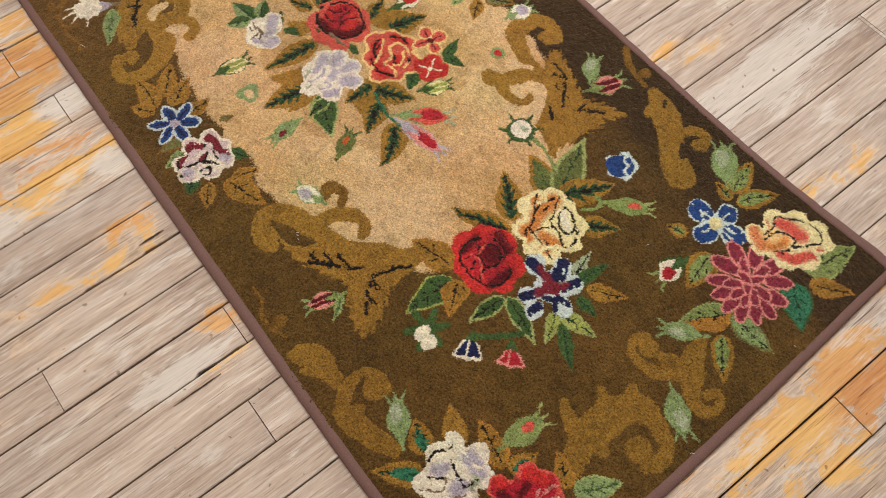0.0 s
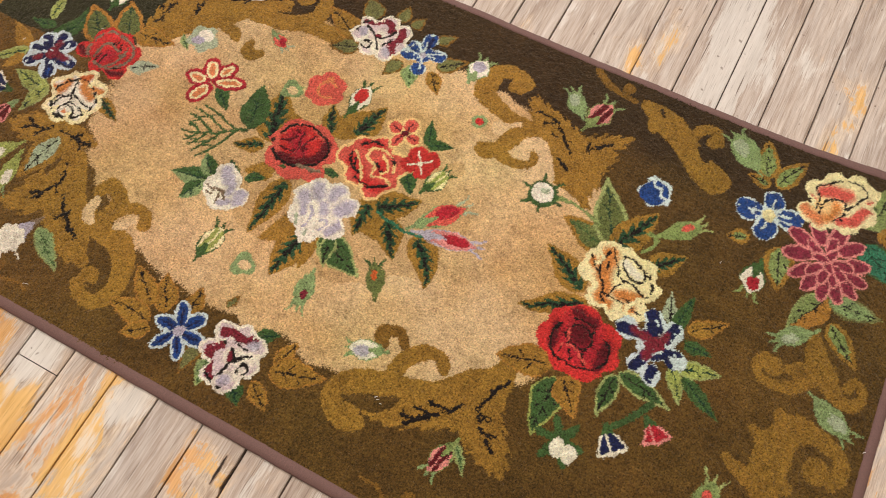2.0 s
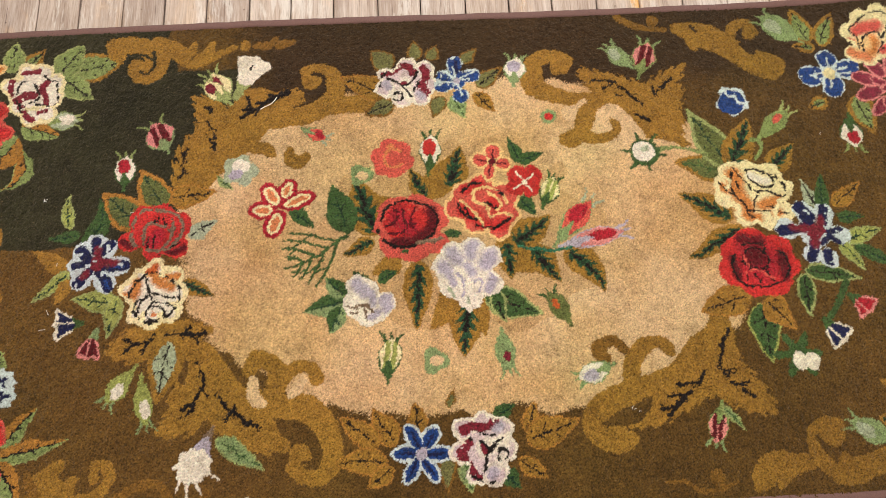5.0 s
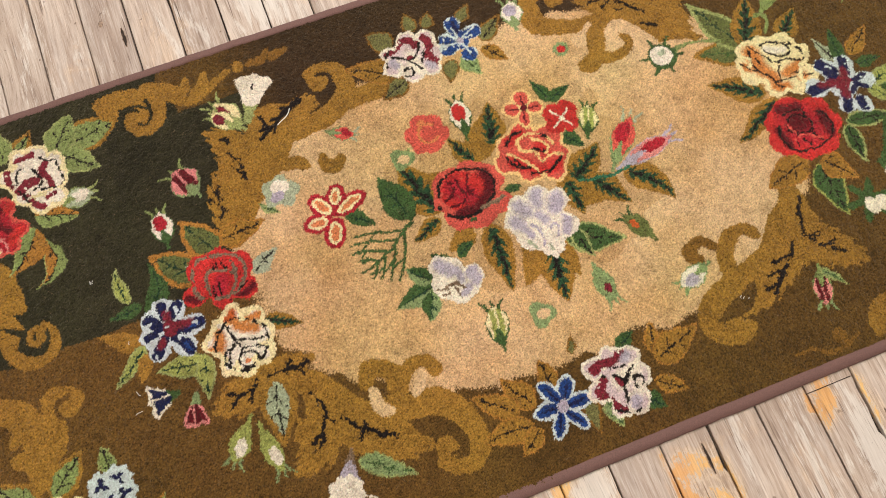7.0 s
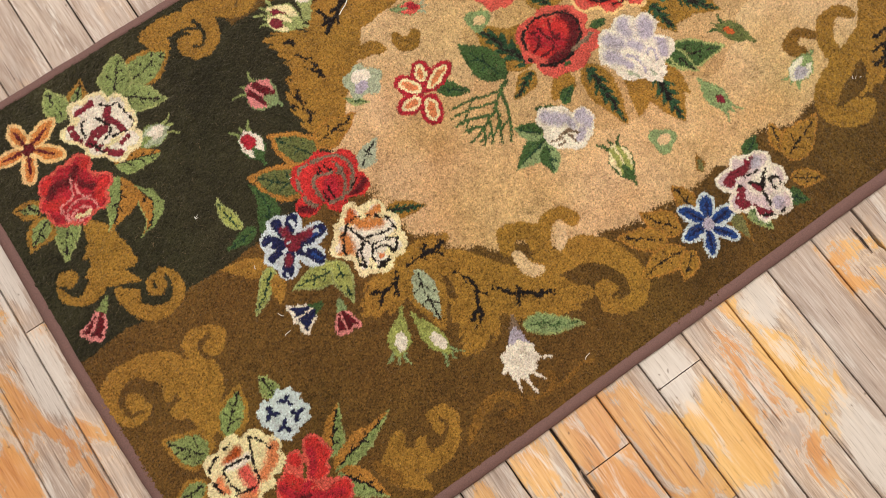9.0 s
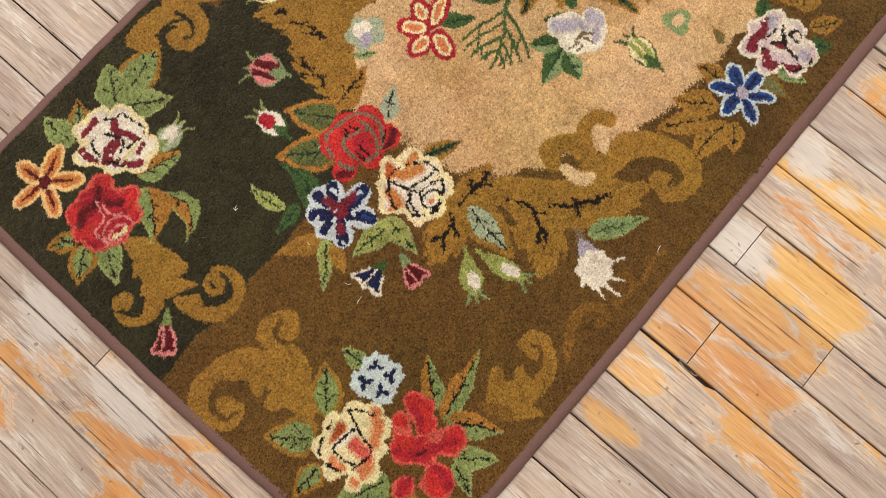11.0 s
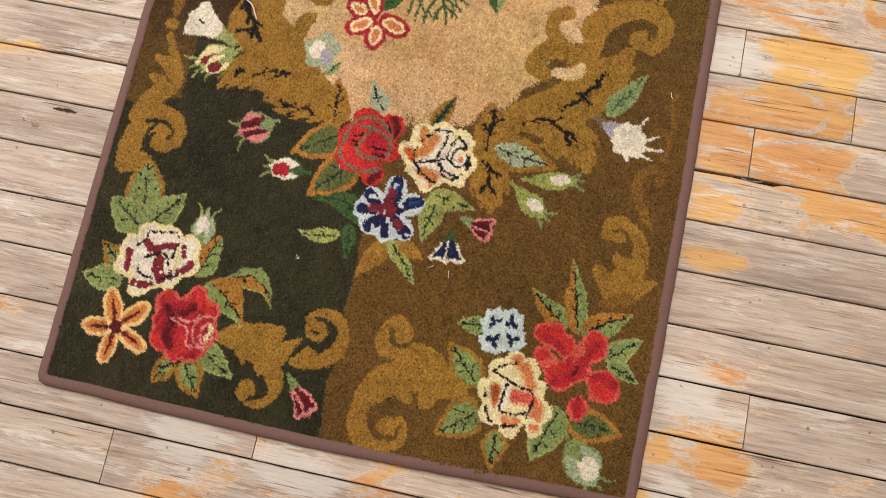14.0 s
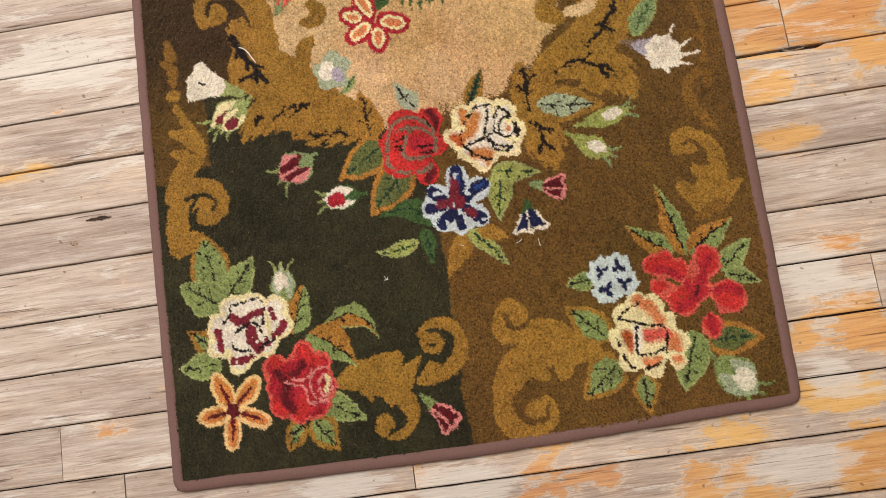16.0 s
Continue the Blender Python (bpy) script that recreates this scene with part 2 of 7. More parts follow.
C = {k: np.array(lin(*v)) for k, v in dict(
    brown=(91, 66, 28), brown_dark=(52, 37, 23), brown_light=(104, 75, 33), green_black=(46, 44, 27), cream=(210, 178, 134), tan=(194, 154, 101),
    gold=(150, 111, 45), gold_dark=(126, 90, 36), black=(24, 18, 18), seam=(84, 59, 24), ochre=(166, 116, 50), orange=(202, 128, 66), rust=(180, 86, 40),
    green=(128, 142, 84), green_light=(150, 158, 98), lime=(152, 158, 84), deep=(62, 88, 46), bottle=(24, 54, 38), feather=(40, 72, 46), mint=(130, 148, 98),
    teal=(50, 112, 84), pale=(164, 172, 142), olive=(112, 110, 66), olive_dark=(96, 103, 56),
    white=(228, 216, 196), ivory=(232, 214, 164), lavender=(176, 166, 178), pink=(214, 134, 128), coral=(208, 88, 76), red=(194, 48, 46),
    crimson=(168, 34, 48), wine=(92, 18, 28), maroon=(120, 34, 48), plum=(130, 44, 62), grey=(126, 104, 84), navy=(24, 30, 70),
    blue=(32, 64, 124), sky=(196, 206, 206), lilac=(206, 184, 184), apricot=(212, 128, 82), peach=(230, 190, 130)).items()}


class Motif:
    """One hooked figure: a window of the grid, in its own coordinates u along, v across."""

    def __init__(self, name, label, x, y, reach, turn=0.0, over=True):
        i0, i1 = int((x - reach + RUG_X) / CELL), int((x + reach + RUG_X) / CELL) + 2
        j0, j1 = int((y - reach - RUG_S) / CELL), int((y + reach - RUG_S) / CELL) + 2
        self.w = (slice(max(j0, 0), max(j1, 0)), slice(max(i0, 0), max(i1, 0)))
        du, dv = PX[self.w] - x, PY[self.w] - y
        c, s = math.cos(radians(turn)), math.sin(radians(turn))
        self.u, self.v = du * c + dv * s, dv * c - du * s
        self.id = 0
        if over:
            MOTIFS.append((name, label))
            self.id = len(MOTIFS)

    def put(self, mask, colour):
        if self.id:
            OWNER[self.w][mask] = self.id
        WOOL[self.w][mask] = C[colour]


def disc(m, u, v, a, b=None, turn=0.0):
    """Signed measure of an ellipse: below 1 inside."""
    c, s = math.cos(radians(turn)), math.sin(radians(turn))
    p, q = (m.u - u) * c + (m.v - v) * s, (m.v - v) * c - (m.u - u) * s
    return np.hypot(p / a, q / (b or a))


def trace(m, pts, widths):
    """Mask of a tapered stroke through the points."""
    best = np.full(m.u.shape, 9.0)
    for (x0, y0), (x1, y1), w0, w1 in zip(pts, pts[1:], widths, widths[1:]):
        dx, dy = x1 - x0, y1 - y0
        t = np.clip(((m.u - x0) * dx + (m.v - y0) * dy) / (dx * dx + dy * dy + 1e-12), 0, 1)
        best = np.minimum(best, np.hypot(m.u - x0 - t * dx, m.v - y0 - t * dy) - (w0 + (w1 - w0) * t))
    return best < 0


# leaf styles: label, fill, rim, rim width, second half, vein
LEAVES = {
    "green": ("sage green leaf with dark veins", "green", "green_light", 0.0035, None, "black"),
    "green2": ("green leaf with an olive rim", "mint", "olive", 0.005, None, "black"),
    "lime": ("light yellow-green leaf", "lime", "green_light", 0.003, None, "bottle"),
    "dgreen": ("deep green leaf", "deep", "deep", 0.003, None, "bottle"),
    "mint": ("pale mint green leaf", "mint", "green_light", 0.003, None, "deep"),
    "teal": ("blue-green leaf", "teal", "deep", 0.004, None, "bottle"),
    "teal2": ("gold leaf with a teal heart", "teal", "gold", 0.011, None, "bottle"),
    "gg": ("gold leaf with a green heart", "green", "gold", 0.008, None, "black"),
    "gg2": ("gold-edged green leaf with dark veins", "olive_dark", "ochre", 0.009, None, "bottle"),
    "gold": ("old gold leaf", "gold", "gold", 0.004, None, None),
    "goldv": ("old gold leaf with black veins", "gold", "ochre", 0.003, None, "black"),
    "half": ("leaf half sage green, half rust orange", "green", "green_light", 0.002, "ochre", "black"),
    "halfr": ("leaf half rust orange, half sage green", "ochre", "green_light", 0.002, "green", "black"),
    "darkgold": ("bottle green feathered leaf in a gold halo", "gold", "gold", 0.002, None, "bottle"),
    "paleg": ("pale leaf with black veins in a gold halo", "pale", "gold", 0.011, None, "black"),
    "paleb": ("pale blue-green leaf with black veins", "pale", "pale", 0.003, None, "black"),
    "twogreen": ("two-tone green leaf", "deep", "deep", 0.002, "mint", "bottle"),
    "creamgreen": ("deep green leaf edged in pale green", "deep", "green_light", 0.0045, None, "black"),
    "creamdark": ("dark green leaf edged in light green", "deep", "lime", 0.004, None, "black"),
    "limedark": ("dark green leaf edged in sage", "olive_dark", "green_light", 0.008, None, "bottle"),
    "olive": ("faded olive leaf", "olive", "gold_dark", 0.004, None, None),
    "olivev": ("faded olive leaf with dark veins", "olive", "gold_dark", 0.005, None, "black"),
    "olivedark": ("shadowy olive green leaf", "olive_dark", "gold", 0.008, None, "deep"),
}


def leaf(x, y, x2, y2, w, style, bend=0.0):
    label, fill, rim, edge, other, vein = LEAVES[style]
    size, turn = math.hypot(x2 - x, y2 - y), math.degrees(math.atan2(y2 - y, x2 - x))
    m = Motif("leaf", label, (x + x2) / 2, (y + y2) / 2, size * 0.8, turn)
    s = m.u / size + 0.5
    q = m.v / size - bend * 4 * s * (1 - s)
    sc = np.clip(s, 0, 1)
    tooth = 0.10 * np.abs(np.mod(sc * 5.5 + (q > 0) * 0.4, 1.0) - 0.5)
    h = 1.02 * w * np.sin(np.pi * sc ** 0.72) ** 0.9 * (1 - 0.28 * sc) * (0.93 + tooth)
    inside = (np.abs(q) < h) & (s > 0) & (s < 1)
    m.put(inside, rim)
    heart = inside & (np.abs(q) < h - edge / size)
    m.put(heart, fill)
    if other:
        m.put(inside & (q > 0), other)
    if vein:
        ragged = BREAKS[m.w]
        vw = 0.0014 / size
        if style == "darkgold":
            # a feathered dark heart inside the halo, its barbs pointing to the tip
            barb = 0.25 + 0.75 * np.mod(sc * 5.5 - 0.8 * np.abs(q) / w + 0.4 * (q > 0), 1.0)
            m.put(inside & (np.abs(q) < 0.66 * h * barb) & (s > 0.06) & (s < 0.94), "feather")
            m.put(inside & (np.abs(q) < 0.22 * h * barb) & (s > 0.1) & (s < 0.9) & (ragged > -0.3), "black")
            return
        m.put(inside & (np.abs(q) < vw) & (s > 0.1) & (s < 0.86) & (ragged > -0.6), vein)
        for side in (-1, 1):
            branch = np.mod(s - 0.75 * np.abs(q) - (0.07 if side > 0 else 0), 0.23 if size > 0.07 else 0.34)
            bits = inside & (ragged > -0.25) & (q * side > 0) & (branch < 1.9 * vw) & (np.abs(q) < 0.58 * h) & (s > 0.15) & (s < 0.85)
            m.put(bits, vein)


def fern(x, y, x2, y2, w, style):
    size, turn = math.hypot(x2 - x, y2 - y), math.degrees(math.atan2(y2 - y, x2 - x))
    m = Motif("fern_sprig", "feathery deep green fern sprig", x, y, size * 1.15, turn)
    mask = trace(m, [(0, 0), (size * 0.5, 0.01), (size, 0)], [0.003, 0.0025, 0.002])
    for n, (at, side, far) in enumerate(((0.15, 1, 0.75), (0.15, -1, 0.7), (0.35, 1, 0.6), (0.35, -1, 0.62), (0.55, 1, 0.42), (0.55, -1, 0.45), (0.72, 1, 0.28), (0.72, -1, 0.26))):
        a, d = (size * at, 0.004), size * far
        tip = (a[0] + d * 0.8, side * d * 0.62)
        mask |= trace(m, [a, ((a[0] + tip[0]) / 2, tip[1] * 0.6), tip], [0.0025, 0.0025, 0.0018])
        mid = ((a[0] + tip[0]) / 2, tip[1] * 0.6)
        mask |= trace(m, [mid, (mid[0] + d * 0.28, mid[1] - side * d * 0.02)], [0.002, 0.0016])
    m.put(mask, "deep")


def vine(x0, y0, x1, y1, x2, y2, w0, w1, style):
    far = max(math.hypot(x0 - x1, y0 - y1), math.hypot(x2 - x1, y2 - y1)) + max(w0, w1)
    names = {"green": ("stem", "green stem"), "deep": ("stem", "deep green stem"), "teal": ("stem", "blue-green stem"), "vein": ("", "")}
    m = Motif(*names[style], x1, y1, far, 0, style != "vein")
    t = np.linspace(0, 1, 9)
    pts = [((1 - k) ** 2 * (x0 - x1) + k * k * (x2 - x1), (1 - k) ** 2 * (y0 - y1) + k * k * (y2 - y1)) for k in t]
    if style == "vein":
        jag = np.random.default_rng(int(abs(x0 * 9999)))
        pts = [(px + jag.uniform(-0.002, 0.002), py + jag.uniform(-0.002, 0.002)) for px, py in pts]
        w0, w1 = w0 * 0.7, w1 * 0.7
    mask = trace(m, pts, [w0 + (w1 - w0) * k for k in t])
    if style == "vein":
        for n in (2, 4, 5, 6):
            px, py = pts[n]
            a = math.atan2(pts[n + 1][1] - py, pts[n + 1][0] - px) + (0.8 if n % 2 else -0.8)
            d = 0.018 if far > 0.05 else 0.012
            mask |= trace(m, [(px, py), (px + d * math.cos(a), py + d * math.sin(a))], [w1, w1 * 0.8])
    m.put(mask, "black" if style == "vein" else style)


def smooth_path(pts, steps=7):
    """A soft curve through the points, whatever they carry besides x and y."""
    p = np.array([pts[0], *pts, pts[-1]], float)
    out = []
    for a, b, c, d in zip(p, p[1:], p[2:], p[3:]):
        for k in np.linspace(0, 1, steps, endpoint=False):
            out.append(0.5 * (2 * b + (c - a) * k + (2 * a - 5 * b + 4 * c - d) * k * k + (3 * b - a - 3 * c + d) * k ** 3))
    return np.array(out + [p[-1]])


def reach_of(m, path):
    """Distance to the path less its half width, and the way along it, at each loop of the window."""
    best, way, gone = np.full(m.u.shape, 9.0), np.zeros(m.u.shape), 0.0
    for (x0, y0, w0), (x1, y1, w1) in zip(path, path[1:]):
        dx, dy = x1 - x0, y1 - y0
        t = np.clip(((m.u - x0) * dx + (m.v - y0) * dy) / (dx * dx + dy * dy + 1e-12), 0, 1)
        d = np.hypot(m.u - x0 - t * dx, m.v - y0 - t * dy) - (w0 + (w1 - w0) * t)
        near = d < best
        best, way = np.where(near, d, best), np.where(near, gone + t * math.hypot(dx, dy), way)
        gone += math.hypot(dx, dy)
    return best, way


def scrollwork(label, *strokes):
    """One gold figure out of several strokes; a gap stroke lets the ground show again, a vein is a jagged black line."""
    pts = np.array([p[:2] for s in strokes for p in s[1:]])
    mid, far = (pts.min(0) + pts.max(0)) / 2, np.ptp(pts, axis=0).max() / 2 + 0.05
    m = Motif("scroll", label, *mid, far)
    jag = np.random.default_rng(int(abs(mid[0]) * 9999))
    for style, *pts in strokes:
        if style == "vein":
            path = smooth_path([(x - mid[0], y - mid[1], 0.0021) for x, y in pts], 4)
            path[:, :2] += jag.normal(0, 0.0011, (len(path), 2))
            path[:, 2] *= jag.uniform(0.5, 1.9, len(path))
            mask = trace(m, [tuple(p[:2]) for p in path], list(path[:, 2])) & (BREAKS[m.w] > -0.62)
            for k in range(2, len(path) - 1, 2):
                a = math.atan2(*(path[k + 1] - path[k])[1::-1]) + jag.choice((-1, 1)) * jag.uniform(0.5, 0.9)
                d = jag.uniform(0.006, 0.013)
                x, y = path[k][:2]
                mask |= trace(m, [(x, y), (x + d * math.cos(a), y + d * math.sin(a))], [0.0015, 0.0008])
            WOOL[m.w][mask] = C["black"]
            continue
        path = smooth_path([(x - mid[0], y - mid[1], w + 0.001 * (style == "gap")) for x, y, w in pts])
        off, way = reach_of(m, path)
        if style == "leafy":
            # saw-toothed lobes that point towards the tip
            off = off - 0.010 * (np.mod(way / 0.024 - off / 0.05, 1.0) - 0.45) * np.clip(way / 0.02, 0, 1)
        mask = off < 0
        if style == "gap":
            OWNER[m.w][mask] = BARE_OWNER[m.w][mask]
            WOOL[m.w][mask] = BARE_WOOL[m.w][mask]
        elif style == "cream":
            OWNER[m.w][mask] = 3
            WOOL[m.w][mask] = C["cream"]
        else:
            m.put(mask, "gold_dark" if style == "gold_dark" else "gold")
            # the gold gets darker towards the east end
            WOOL[m.w][mask] *= (1 - 0.2 * np.clip((PX[m.w] - 0.3) / 0.3, 0, 1))[mask][:, None]


class Bloom(Motif):
    """A flower drawn in units of its radius: ellipses and strokes laid over one another."""

    def scaled(self, r):
        self.u, self.v = self.u / r + 0.035 * WOBBLE[0][self.w], self.v / r + 0.035 * WOBBLE[1][self.w]
        self.a, self.rho = np.arctan2(self.v, self.u), np.hypot(self.u, self.v)
        self.inside = np.ones(self.u.shape, bool)
        return self

    def outline(self, scallops, deep, rim, fill, edge, wide=1.0, start=0.5, egg=0.0):
        lobed = (1 - deep) + deep * np.abs(np.cos(self.a * scallops / 2 + start)) ** 0.7 + egg * np.sin(self.a)
        q = np.hypot(self.u / wide, self.v)
        self.put(q < lobed, rim)
        self.inside = q < lobed - edge
        self.put(self.inside, fill)
        self.inside = q < lobed - edge * 0.5

    def e(self, u, v, a, b, turn, colour, line=None, lw=0.04):
        d = disc(self, u, v, a, b, turn)
        if line:
            self.put((d < 1) & self.inside & (BREAKS[self.w] > -0.75), line)
            d = disc(self, u, v, a - lw, b - lw, turn)
        self.put((d < 1) & self.inside, colour)

    def arc(self, u, v, a, b, turn, start, end, colour, lw=0.04, broken=-0.55):
        pts = []
        c, s = math.cos(radians(turn)), math.sin(radians(turn))
        for t in np.linspace(radians(start), radians(end), 11):
            p, q = a * math.cos(t), b * math.sin(t)
            pts.append((u + p * c - q * s, v + p * s + q * c))
        self.put(trace(self, pts, [lw / 2] * 11) & (BREAKS[self.w] > broken), colour)


ROSES = {
    "red": "crimson rose with a coral rim and dark petal lines", "red2": "deep red rose with black petal lines",
    "crimson": "crimson rose with pink petal lines", "greyred": "red rose with grey-brown petal lines",
    "coral": "coral rose with pale pink petal edges", "coralsmall": "small faded coral blossom",
    "yellow": "cream yellow rose with orange petals and black lines", "yellow2": "pale yellow rose with rust petals and black lines",
    "apricot": "cream rose with apricot heart and dark lines", "apricot2": "peach rose with orange shading and a cream rim",
    "maroon": "white rose with maroon shading", "maroon2": "white rose with maroon petals and black lines",
    "white": "white rose with lavender lobes", "whitesmall": "small white rose with lavender petals", "white3": "ivory white rose with grey petal lines",
    "redlily": "large scarlet lily with dark red folds", "blueflower": "navy flower with pale blue petal edges and a wine eye",
    "navy8": "navy star flower with pale petal edges and a wine eye", "bluedeep": "royal blue blossom edged and streaked in pale blue",
    "blue4": "blue four-petalled flower edged in white",
}

